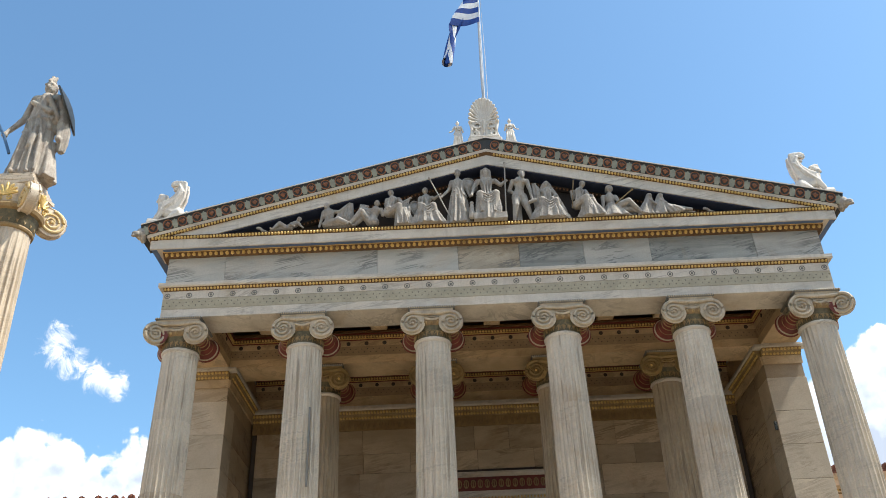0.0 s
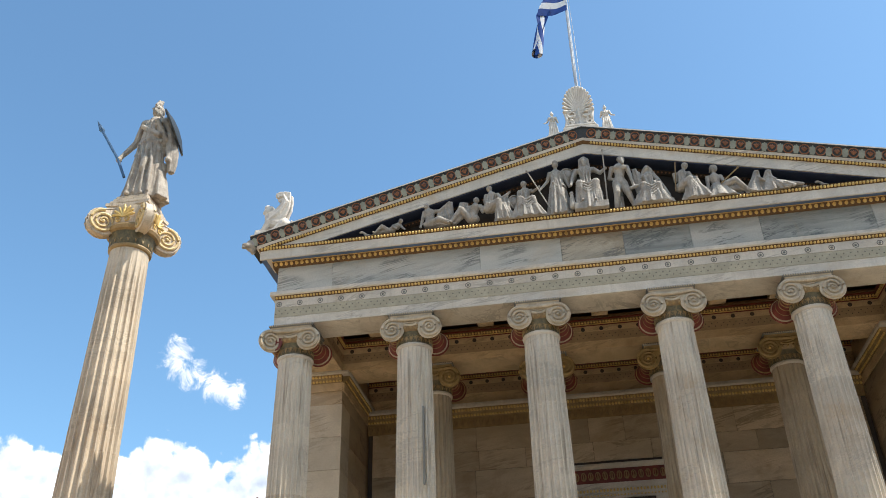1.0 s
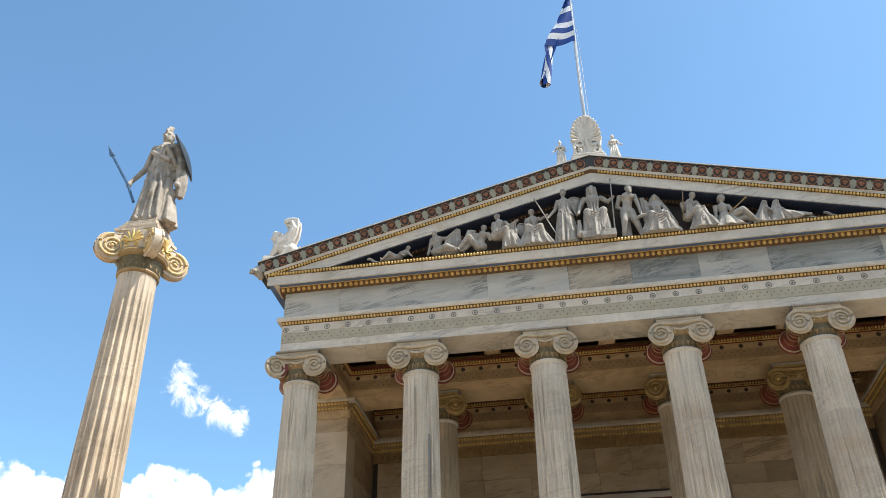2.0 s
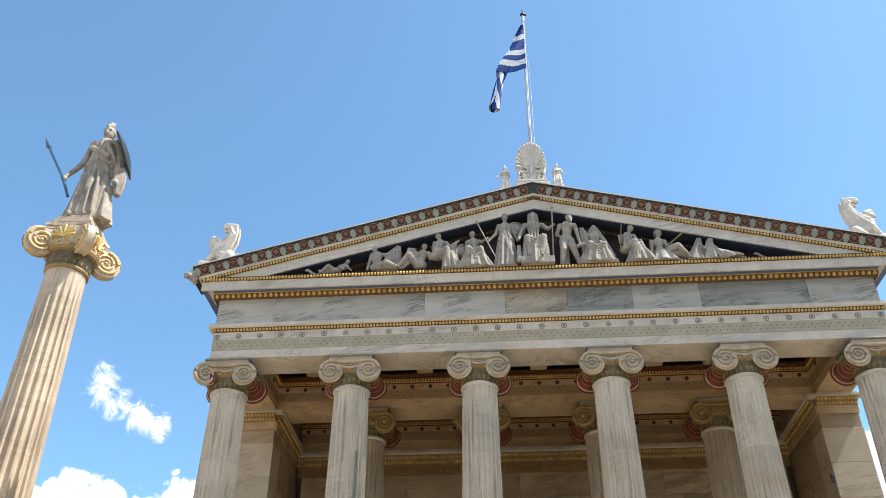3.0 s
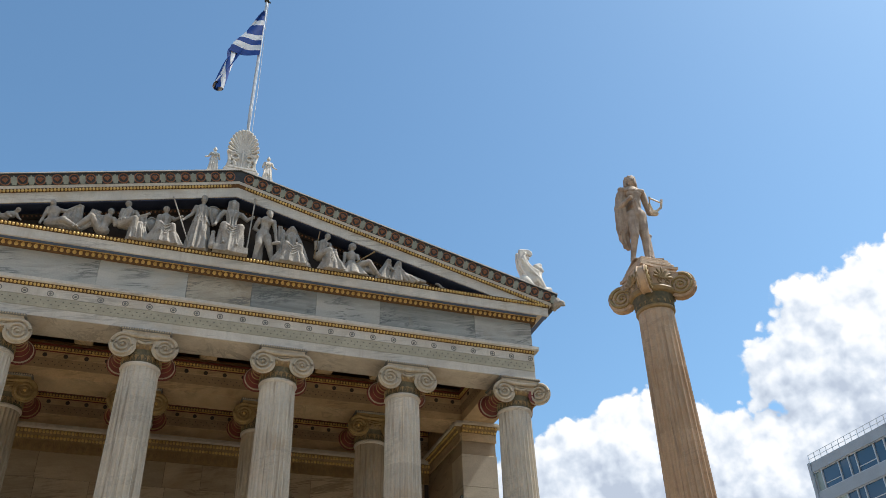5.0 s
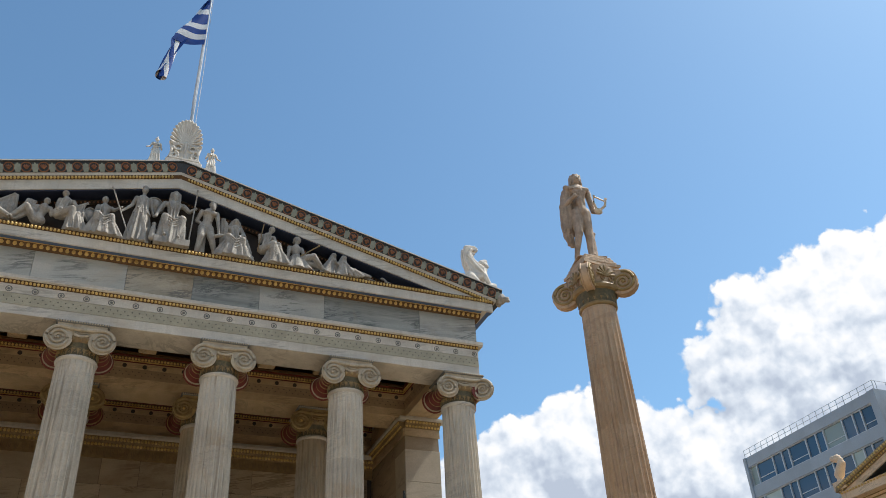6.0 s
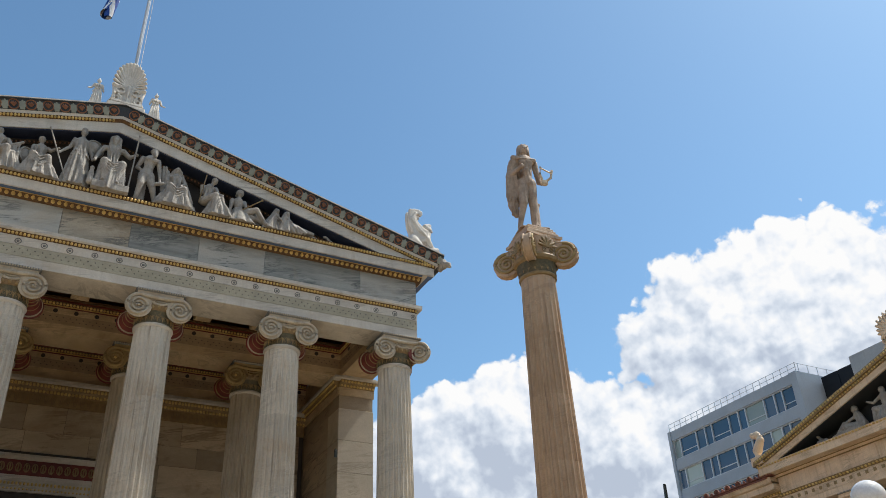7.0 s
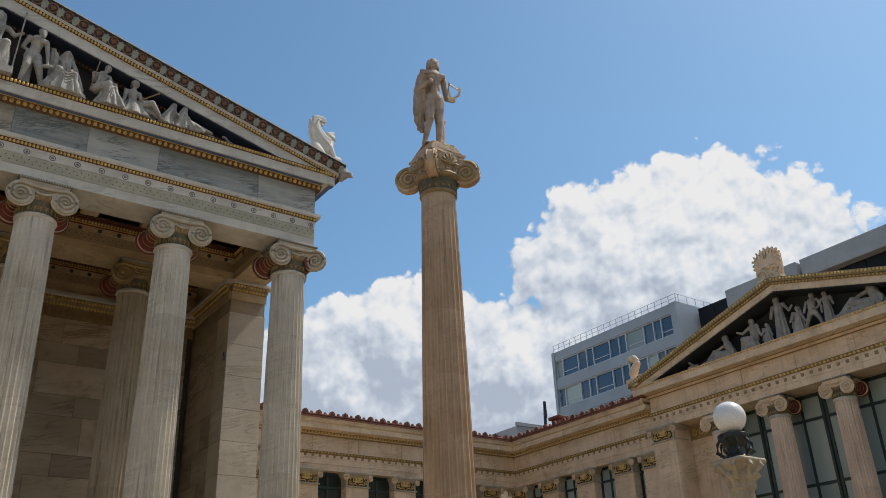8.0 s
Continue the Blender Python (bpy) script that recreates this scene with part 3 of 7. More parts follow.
            rr = r * (0.50 + 0.44 * q ** 2.2)
            loop = [Vector((s * ox + (rr + 0.008) * math.cos(2 * math.pi * i / 20), y * oy, oz + (rr + 0.008) * math.sin(2 * math.pi * i / 20))) for i in range(21)]
            rings_.tube(loop, 0.015 * k, 5)
    cap = part("capital", stone_cap, WARM_MARBLE if stone is WARM_SHAFT else GILT_CAPITAL if gilded else CAPITAL, col, "carved marble volute capital", smooth=True)
    if gilded:
        tagged(part("volute_eyes", eyes, GOLD, cap, "gilt volute eyes"), kind="stuff")
    cush = part("cushion", cushion, RED_PAINT, cap, "red painted volute cushions", smooth=True)
    tagged(part("cushion_rings", rings_, OCHRE, cap, "gilt rings round the cushions"), kind="stuff")
    part("abacus", Shape().box(-0.61 * k, 0.61 * k, -0.60 * k, 0.60 * k, shaft_top + 0.895 * h, shaft_top + 0.985 * h, 0.03), RING_GREY, col, "dark leaf-moulded slab")
    dots = Shape()
    for yy in (-0.6 * k,):
        egg_row(dots, -0.59 * k, 0.59 * k, yy, shaft_top + 0.94 * h, 0.06, 0.02, 0.028, 0.014)
    tagged(part("abacus_leaves", dots, CAPITAL, col, "small leaves along the slab"), kind="stuff")
    return col


plain = ionic_column("portico_column", (COL_X[1], 0, 0), 0.54, 0.45, FLOOR_Z, SHAFT_TOP, SOFFIT, SHAFT,
                     "fluted white marble Ionic column with painted capital", "columns of the portico front")
for x in COL_X[2:5]:
    copy_thing(plain, Matrix.Translation((x, 0, 0)))
for x, s in ((COL_X[0], -1), (COL_X[5], 1)):
    ionic_column("portico_column", (x, 0, 0), 0.54, 0.45, FLOOR_Z, SHAFT_TOP, SOFFIT, SHAFT,
                 "fluted marble corner column with a diagonal outer volute", "columns of the portico front", s)
part("repair_strip", Shape().box(0.27, 0.31, -0.475, -0.40, 7.6, 9.55), RING_GREY, plain, "dark vertical repair strip")
inner = ionic_column("inner_column", (COL_X[1], 3.35, 0), 0.54, 0.45, FLOOR_Z, SHAFT_TOP, SOFFIT, SHADED_SHAFT,
                     "fluted marble column coloured brownish for the porch shade", "inner columns of the porch", 0, True)
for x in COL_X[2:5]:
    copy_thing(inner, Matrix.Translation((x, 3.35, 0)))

# ---- portico: body, entablature, pediment ----
FX, FY = 8.80, -0.50          # half width and front face of the beams
portico = thing("portico", Matrix.Identity(4), "marble temple portico with painted and gilded mouldings", "portico")

# beams over the columns; the inner faces carry the same bands
epistyle = part("epistyle", Shape().box(-FX, FX, FY, 0.5, SOFFIT, 13.0), MARBLE, portico, "marble beam over the columns")
part("side_beam", Shape().box(-FX, -7.78, 0.502, 14.0, SOFFIT, 13.0), BOUNCE_MARBLE, portico)
part("side_beam", Shape().box(7.78, FX, 0.502, 14.0, SOFFIT, 13.0), BOUNCE_MARBLE, portico)
inner_beam = part("inner_beam", Shape().box(-7.78, 7.78, 2.84, 3.86, SOFFIT + 0.003, 13.0), BOUNCE_MARBLE, portico, "marble beam over the inner columns")


def banded(parent, x0, x1, y, m=None, stone=None):
    """Painted bands of a beam face looking along -y: plain fascia, dotted band, rosettes, gilt eggs, crown."""
    def at(shape):
        if m is not None:
            shape.v = [tuple(m @ Vector(p)) for p in shape.v]
        return shape
    part("dotted_band", at(Shape().box(x0, x1, y - 0.012, y + 0.02, 12.415, 12.705)), SAGE if stone is None else BOUNCE_SAGE, parent, "sage painted band")
    dots = Shape()
    count = int((x1 - x0) / 0.17)
    for i in range(count):
        for row, zz in ((0, 12.515), (1, 12.61)):
            x = x0 + (i + 0.25 + 0.5 * row) * (x1 - x0) / count
            hexa = [(x + 0.017 * math.cos(a), y - 0.016, zz + 0.017 * math.sin(a)) for a in [math.pi * k / 3 for k in range(6)]]
            dots.add(hexa + [(px, y, pz) for px, _, pz in hexa], [tuple(range(6))] + [(k, (k + 1) % 6, 6 + (k + 1) % 6, 6 + k) for k in range(6)])
    tagged(part("band_dots", at(dots), DARK_DOT, parent, "rows of dark painted dots"), kind="stuff")
    part("upper_fascia", at(Shape().box(x0, x1, y - 0.02, y + 0.02, 12.709, 12.945)), stone or MARBLE, parent)
    if stone is not None:
        part("red_crown", at(Shape().box(x0, x1, y - 0.10, y + 0.02, 13.044, 13.115)), RED_PAINT, parent, "dark red painted crown fillet")
        part("gilt_fillet", at(Shape().box(x0, x1, y - 0.055, y + 0.02, 12.915, 12.945)), GOLD, parent, "gilt fillet")
        part("red_fillet", at(Shape().box(x0, x1, y - 0.04, y + 0.02, 12.885, 12.912)), RED_PAINT, parent, "dark red painted fillet")
    part("egg_backing", at(Shape().along_x([(y + 0.02, 12.945), (y - 0.03, 12.95), (y - 0.08, 13.04), (y + 0.02, 13.04)], x0, x1)), BACKING, parent, "gilt moulding")
    tagged(part("egg_moulding", at(egg_row(Shape(), x0, x1, y - 0.045, 12.995, 0.088, 0.038, 0.042, 0.05)), GOLD, parent, "row of gilded eggs"), kind="stuff")


ROSETTE = Shape().tube([(0.068 * math.cos(2 * math.pi * k / 16), 0.068 * math.sin(2 * math.pi * k / 16), 0.004) for k in range(17)], 0.012, 4)
ROSETTE = ROSETTE.lathe([(0.034, 0.0), (0.03, 0.012), (0.012, 0.018)], 10).mesh("rosette", RING_GREY)
DARK_ROSETTE = Shape().lathe([(0.062, 0.0), (0.06, 0.015), (0.02, 0.02)], 12).mesh("dark_rosette", DARK_DOT)
banded(epistyle, -FX, FX, FY)
flat_out = Matrix.Rotation(math.pi / 2, 4, "X")
for i in range(31):
    part("rosette", ROSETTE, None, epistyle, m=Matrix.Translation((-FX + 0.12 + i * (2 * FX - 0.24) / (30), FY - 0.021, 12.808)) @ flat_out)
banded(inner_beam, -7.78, 7.78, 2.84, stone=BOUNCE_MARBLE)
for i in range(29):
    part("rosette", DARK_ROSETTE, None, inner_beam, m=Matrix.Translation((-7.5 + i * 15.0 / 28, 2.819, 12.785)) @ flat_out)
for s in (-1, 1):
    banded(epistyle, -1.16, 1.16, 0, Matrix.Translation((s * 7.78, 1.67, 0)) @ Matrix.Rotation(s * -math.pi / 2, 4, "Z"), BOUNCE_MARBLE)
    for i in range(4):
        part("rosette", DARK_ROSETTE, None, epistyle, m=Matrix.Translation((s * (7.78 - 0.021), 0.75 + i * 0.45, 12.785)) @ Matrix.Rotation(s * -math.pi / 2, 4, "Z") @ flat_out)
# crown of the epistyle
part("taenia", Shape().along_x([(0.4, 13.04), (FY - 0.10, 13.04), (FY - 0.13, 13.07), (FY - 0.13, 13.16), (0.4, 13.16)], -FX - 0.13, FX + 0.13)
     .box(-FX - 0.13, -8.0, 0.4, 14.0, 13.04, 13.16).box(8.0, FX + 0.13, 0.4, 14.0, 13.04, 13.16), MARBLE, portico, "projecting marble fillet")
# frieze of large veined blocks
JOINTS = (-FX, -7.23, -3.11, -0.93, 0.72, 2.46, 4.24, 7.04, FX)
for i, (a, b) in enumerate(zip(JOINTS, JOINTS[1:])):
    stone = (GREY_MARBLE, GREY_MARBLE, GREY_MARBLE, BROWN_CLOUDED, DARK_BANDED, GREY_MARBLE, DARK_BANDED, GREY_MARBLE)[i]
    words = {3: "brown clouded", 4: "dark banded", 6: "dark banded"}
    part("frieze_block", Shape().box(a + 0.003, b - 0.003, FY + random.uniform(-0.006, 0.006), 0.3, 13.16, 14.05, 0.004), stone, portico, words.get(i, "grey veined") + " marble frieze block")
for s in (-1, 1):
    part("frieze_side", Shape().box(min(s * FX, s * 8.1), max(s * FX, s * 8.1), 0.31, 14.0, 13.16, 14.05), GREY_MARBLE, portico)
# horizontal cornice
CX, CY = 9.22, -0.89
part("cornice_egg_ground", Shape().along_x([(0.2, 13.975), (FY - 0.02, 13.975), (FY - 0.05, 14.0), (FY - 0.16, 14.115), (0.2, 14.115)], -FX - 0.14, FX + 0.14), BACKING, portico, "gilt egg moulding under the cornice")
tagged(part("cornice_egg_moulding", egg_row(Shape(), -FX - 0.12, FX + 0.12, FY - 0.085, 14.05, 0.15, 0.054, 0.066, 0.06), GOLD, portico, "row of gilded eggs"), kind="stuff")
part("cornice_fillet", Shape().box(-FX - 0.15, FX + 0.15, FY - 0.165, FY, 14.095, 14.108), GOLD, portico, "thin gilt fillet")
part("cornice_soffit", Shape().box(-CX + 0.004, CX - 0.004, CY + 0.055, 13.9, 14.11, 14.15), BLUE_PAINT, portico, "blue painted cornice underside")
part("cornice", Shape().along_x([(0.2, 14.145), (CY + 0.05, 14.145), (CY + 0.05, 14.075), (CY, 14.075), (CY, 14.34), (0.2, 14.34)], -CX, CX)
     .box(-CX, -8.2, 0.2, 14.0, 14.155, 14.34).box(8.2, CX, 0.2, 14.0, 14.155, 14.34), MARBLE, portico, "marble cornice")
part("cornice_bead_backing", Shape().along_x([(-0.2, 14.34), (CY + 0.02, 14.34), (CY - 0.05, 14.45), (-0.2, 14.45)], -CX - 0.04, CX + 0.04), BACKING, portico, "gilt bead moulding")
tagged(part("cornice_bead_moulding", egg_row(Shape(), -CX, CX, CY - 0.025, 14.395, 0.088, 0.038, 0.046, 0.055), GOLD, portico, "row of gilded beads"), kind="stuff")
part("pediment_floor", Shape().box(-8.9, 8.9, -0.80, 0.4, 14.345, 14.455), MARBLE, portico)
# tympanum and raking cornices
part("tympanum", Shape().prism([(-8.6, 14.4), (8.6, 14.4), (0, 16.75)], Matrix(((1, 0, 0, 0), (0, 0, 1, -0.28), (0, 1, 0, 0), (0, 0, 0, 1))), 0.4), TYMP, portico, "dark painted tympanum wall")
SL = math.atan2(17.24 - 14.77, 9.5)
for s in (-1, 1):
    # local frame: u runs down the slope from the ridge, v square to it; mirrored for the two sides
    def rake(profile, u0, u1):
        sh = Shape()
        rings = []
        for u in (u0, u1):
            ring = []
            for y, v in profile:
                uu = u if u > 0.5 else v * math.tan(SL)
                if u > 9:
                    uu = u + v * math.tan(SL) * 0.9
                ring.append((s * (uu * math.cos(SL) - v * math.sin(SL)), y, 17.24 - uu * math.sin(SL) - (-v) * math.cos(SL)))
            rings.append(ring)
        return sh.rings(rings)
    ln = 9.82
    part("raking_cornice", rake([(-0.1, -0.90), (CY + 0.006, -0.90), (CY + 0.006, -0.55), (-0.1, -0.55)], 0, ln - 0.5), MARBLE, portico, "sloping marble cornice")
    part("raking_soffit", rake([(0.1, -0.935), (CY + 0.04, -0.935), (CY + 0.04, -0.90), (0.1, -0.90)], 0, ln - 1.2), NAVY, portico, "navy painted underside")
    part("tympanum_moulding", rake([(-0.2, -1.04), (-0.33, -1.04), (-0.42, -0.93), (-0.2, -0.93)], 0, ln - 1.9), TYMP, portico, "dark brown moulding inside the gable")
    dots = Shape()
    for i in range(74):
        u = 0.1 + i * 0.104
        x, z = s * (u * math.cos(SL) + 0.99 * math.sin(SL)), 17.24 - u * math.sin(SL) - 0.99 * math.cos(SL)
        dots.ball((x, -0.385, z), 0.028, 0.03, 0.028, 5)
    tagged(part("tympanum_dots", dots, ORANGE, portico, "row of small reddish dots"), kind="stuff")
    part("raking_bead_backing", rake([(-0.1, -0.55), (CY + 0.02, -0.55), (CY - 0.06, -0.46), (-0.1, -0.46)], 0, ln - 0.45), BACKING, portico, "gilt bead moulding")
    part("raking_fillet", rake([(-0.1, -0.46), (CY - 0.05, -0.46), (CY - 0.07, -0.36), (-0.1, -0.36)], 0, ln - 0.2), MARBLE, portico)
    sima = part("sima", rake([(-0.1, -0.36), (CY - 0.07, -0.36), (CY - 0.14, -0.04), (CY - 0.17, -0.03), (CY - 0.17, 0.0), (-0.1, 0.0)], 0, ln), SIMA_DARK, portico, "dark roof gutter painted with palmettes and rosettes")
    lip = part("sima_lip", rake([(-0.12, 0.0), (CY - 0.18, 0.0), (CY - 0.18, 0.035), (-0.12, 0.035)], 0, ln), WHITE_STONE, portico)
    beads = Shape()
    for i in range(110):
        u = 0.1 + i * (ln - 0.6) / 110
        v = -0.505
        x, z = s * (u * math.cos(SL) - v * math.sin(SL)), 17.24 - u * math.sin(SL) + v * math.cos(SL)
        beads.ball((x, CY - 0.035, z), 0.036, 0.045, 0.042, 6)
    tagged(part("raking_bead_moulding", beads, GOLD, portico, "row of gilded beads"), kind="stuff")
    for i in range(24):
        u = 0.22 + i * (ln - 0.45) / 23.4
        for kind in (0, 1):
            uu = u + 0.2 * kind
            v = -0.20
            if uu > ln - 0.08:
                continue
            m = Matrix.Translation((s * (uu * math.cos(SL) - v * math.sin(SL)), CY - 0.118, 17.24 - uu * math.sin(SL) + v * math.cos(SL))) @ Matrix.Rotation(s * SL, 4, "Y") @ Matrix.Rotation(0.215, 4, "X")
            key = ("rosette_ring", "sima_palmette")[kind]
            if key not in bpy.data.meshes:
                if kind == 0:
                    sh = Shape()
                    loop = [(0.125 * math.cos(2 * math.pi * k / 18), 0, 0.135 * math.sin(2 * math.pi * k / 18)) for k in range(19)]
                    sh.tube(loop, 0.016, 4)
                    for k in range(-2, 3):
                        a = k * 0.55
                        sh.tube([(0, -0.004, -0.06), (0.05 * math.sin(a), -0.012, -0.01 + 0.03 * math.cos(a)), (0.085 * math.sin(a), -0.004, 0.08 * math.cos(a))], [0.012, 0.02, 0.008], 4)
                    sh.mesh(key, ORANGE)
                else:
                    rim = []
                    for k in range(57):
                        a = -2.3 + 4.6 * k / 56
                        rr = 0.125 * (0.74 + 0.26 * abs(math.cos(3.5 * a * 1.05)))
                        rim.append((rr * math.sin(a) * 0.72, -0.02 + rr * math.cos(a) * 1.15))
                    sh = Shape().prism(rim + [(0.05, -0.14), (-0.05, -0.14)], Matrix(((1, 0, 0, 0), (0, 0, 1, -0.012), (0, 1, 0, 0), (0, 0, 0, 1))), 0.02)
                    sh.mesh(key, LEAF_GREEN)
            part(("rosette", "palmette")[kind], bpy.data.meshes[key], None, sima, m=m)
    # lion head spout
    lion = Shape()
    hx = s * 9.5
    lion.ball((hx, CY - 0.02, 14.56), 0.17, 0.15, 0.19).ball((hx + s * 0.12, CY - 0.14, 14.5), 0.11, 0.1, 0.09).limb((hx + s * 0.14, CY - 0.18, 14.44), (hx + s * 0.16, CY - 0.2, 14.42), 0.06, 0.05)
    for k in range(9):
        a = 2 * math.pi * k / 9
        lion.ball((hx - s * 0.04, CY + 0.02 + 0.16 * math.cos(a) * 0.6, 14.56 + 0.19 * math.sin(a)), 0.07)
    carved(part("lion_spout", lion, STATUE, portico, "weathered stone lion head spout"), 0.02, 2)
# roof behind the gables
for s in (-1, 1):
    roof = Shape().rings([[(0, y, 17.20), (s * 9.5, y, 14.73), (s * 9.5, y, 14.63), (0, y, 17.08)] for y in (-0.05, 15.0)])
    part("roof_slope", roof, TILE, portico, "terracotta roof slope")
part("rear_block", Shape().box(-8.79, 8.79, 13.4, 14.0, FLOOR_Z, 14.0).box(-8.7, 8.7, 13.5, 13.9, 14.0, 16.6), WALL_MARBLE, portico)

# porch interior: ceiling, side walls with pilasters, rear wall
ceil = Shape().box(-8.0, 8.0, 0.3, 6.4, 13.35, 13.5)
solid("ceiling", ceil, SHADED_CEILING, "coffered porch ceiling with shade put into its colour", "ceiling", "structure")
beams = Shape()
for x in (-6.66, -5.03, -3.36, -1.69, 0.0, 1.69, 3.36, 5.03, 6.66):
    beams.box(x - 0.24, x + 0.24, 0.5, 2.76, 13.12, 13.352, 0.02).box(x - 0.24, x + 0.24, 3.86, 5.92, 13.12, 13.352, 0.02)
solid("ceiling_beams", beams, BOUNCE_MARBLE, "short marble beams across the porch ceiling", "ceiling beams", "structure")
strip = Shape()
for y in (0.56, 2.70, 3.95, 5.86):
    strip.box(-7.76, 7.76, y - 0.06, y + 0.06, 13.09, 13.14)
solid("ceiling_trim", strip, BACKING, "dark gilt strips along the ceiling edge", "ceiling trim", "structure")

WALL_Y = 6.05
part("rear_wall_core", Shape().box(-7.74, 7.74, WALL_Y + 0.02, WALL_Y + 0.6, FLOOR_Z, 13.35), DARK_DOT, portico)
rear = part("rear_wall", Shape().box(-7.72, 7.72, WALL_Y - 0.03, WALL_Y + 0.02, 11.7, 13.35), BOUNCE_MARBLE, portico, "shaded rear wall of the porch, warm bounce light coloured in")
banded(rear, -7.74, 7.74, WALL_Y - 0.05, stone=BOUNCE_MARBLE)
for i in range(29):
    part("rosette", DARK_ROSETTE, None, rear, m=Matrix.Translation((-7.5 + i * 15.0 / 28, WALL_Y - 0.072, 12.785)) @ flat_out)


def wall_crown(parent, x0, x1, y, m=None, drop=0.0, band=None):
    """Crown of a wall: gilt leaf mouldings over a palmette band, facing -y."""
    def at(shape):
        if drop:
            shape.v = [(px, py, pz - drop) for px, py, pz in shape.v]
        if band is not None:
            shape.v = [(px, py, 12.165 - (12.165 - pz) * 0.74) for px, py, pz in shape.v]
        if m is not None:
            shape.v = [tuple(m @ Vector(p)) for p in shape.v]
        return shape
    part("crown_top", at(Shape().along_x([(y, 12.02), (y - 0.20, 12.02), (y - 0.24, 12.06), (y - 0.24, 12.165), (y, 12.165)], x0, x1)), MARBLE, parent)
    part("crown_gilt", at(Shape().along_x([(y, 11.74), (y - 0.06, 11.74), (y - 0.12, 11.86), (y - 0.14, 11.88), (y - 0.20, 12.015), (y, 12.015)], x0, x1)), OCHRE, parent, "gilt leaf moulding")
    tagged(part("crown_egg_moulding", at(egg_row(egg_row(Shape(), x0, x1, y - 0.165, 11.95, 0.10, 0.046, 0.058, 0.05), x0, x1, y - 0.085, 11.80, 0.10, 0.046, 0.055, 0.04)), GOLD, parent, "rows of gilded eggs"), kind="stuff")
    part("crown_band", at(Shape().box(x0, x1, y - 0.045, y, 11.40, 11.735)), band or OCHRE, parent, "faded painted palmette band")
    orn = Shape()
    n = max(1, int((x1 - x0) / 0.2))
    for i in range(n):
        x = x0 + (i + 0.5) * (x1 - x0) / n
        for k in (-1, 0, 1):
            orn.tube([(x + k * 0.02, y - 0.045, 11.44), (x + k * 0.04, y - 0.055, 11.55), (x + k * 0.062, y - 0.047, 11.70 - 0.03 * abs(k))], [0.005, 0.012, 0.005], 4)
    if band is None:
        tagged(part("crown_relief", at(orn), RELIEF_BROWN, parent, "faded brown palmette relief"), kind="stuff")


wall_crown(rear, -7.74, 7.74, WALL_Y - 0.03, drop=0.16)
ANTA_IN, ANTA_OUT, ANTA_Y = 7.78, 8.92, 2.93
for s in (-1, 1):
    x0, x1 = sorted((s * ANTA_IN, s * ANTA_OUT))
    side = part("side_wall", Shape().box(x0 + 0.02, x1 - 0.02, ANTA_Y + 0.02, 14.0, FLOOR_Z, SOFFIT), WALL_MARBLE, portico, "marble side wall ending in a square pier")
    # ashlar of the pier front and of the inner side
    z = FLOOR_Z
    row = 0
    for h in (0.9, 0.9, 0.95, 0.95, 0.95, 0.95, 0.95, 0.97, 0.97, 1.0):
        z1 = min(z + h, 11.42)
        part("ashlar", Shape().box(x0, x1, ANTA_Y, ANTA_Y + 0.9, z + 0.004, z1 - 0.004, 0.008), PIER, side)
        y = ANTA_Y + 0.9
        lens = (1.3, 1.2) if row % 2 else (0.8, 1.7)
        for ly in lens:
            part("ashlar", Shape().box(*((x0, x0 + 0.3) if s > 0 else (x1 - 0.3, x1)), y + 0.004, min(y + ly, WALL_Y) - 0.004, z + 0.004, z1 - 0.004, 0.008), WALL_MARBLE, side)
            y += ly
        z, row = z1, row + 1
        if z >= 11.42:
            break
    wall_crown(side, x0 - 0.0, x1 + 0.0, ANTA_Y, band=BOUNCE_MARBLE)
    wall_crown(side, -1.56, 1.56, 0, Matrix.Translation((s * ANTA_IN, (ANTA_Y + WALL_Y) / 2, 0)) @ Matrix.Rotation(s * -math.pi / 2, 4, "Z"), band=BOUNCE_MARBLE)
    part("crown_return", Shape().box(*sorted((s * ANTA_IN - s * 0.22, s * ANTA_OUT + s * 0.2)), ANTA_Y - 0.22, ANTA_Y + 0.05, 12.062, 12.163, 0.02), MARBLE, side)
bracket = thing("wall_bracket", Matrix.Translation((7.70, 2.93, 9.75)), "small dark iron bracket on the pier", "bracket")
part("plate", Shape().box(-0.03, 0.05, -0.03, 0.0, -0.12, 0.12, 0.005), DARK_IRON, bracket)
part("arm", Shape().tube([(0, -0.02, 0.05), (-0.05, -0.16, 0.08), (-0.06, -0.2, -0.02)], 0.02, 6), DARK_IRON, bracket)
# rear wall courses
z, row = FLOOR_Z, 0
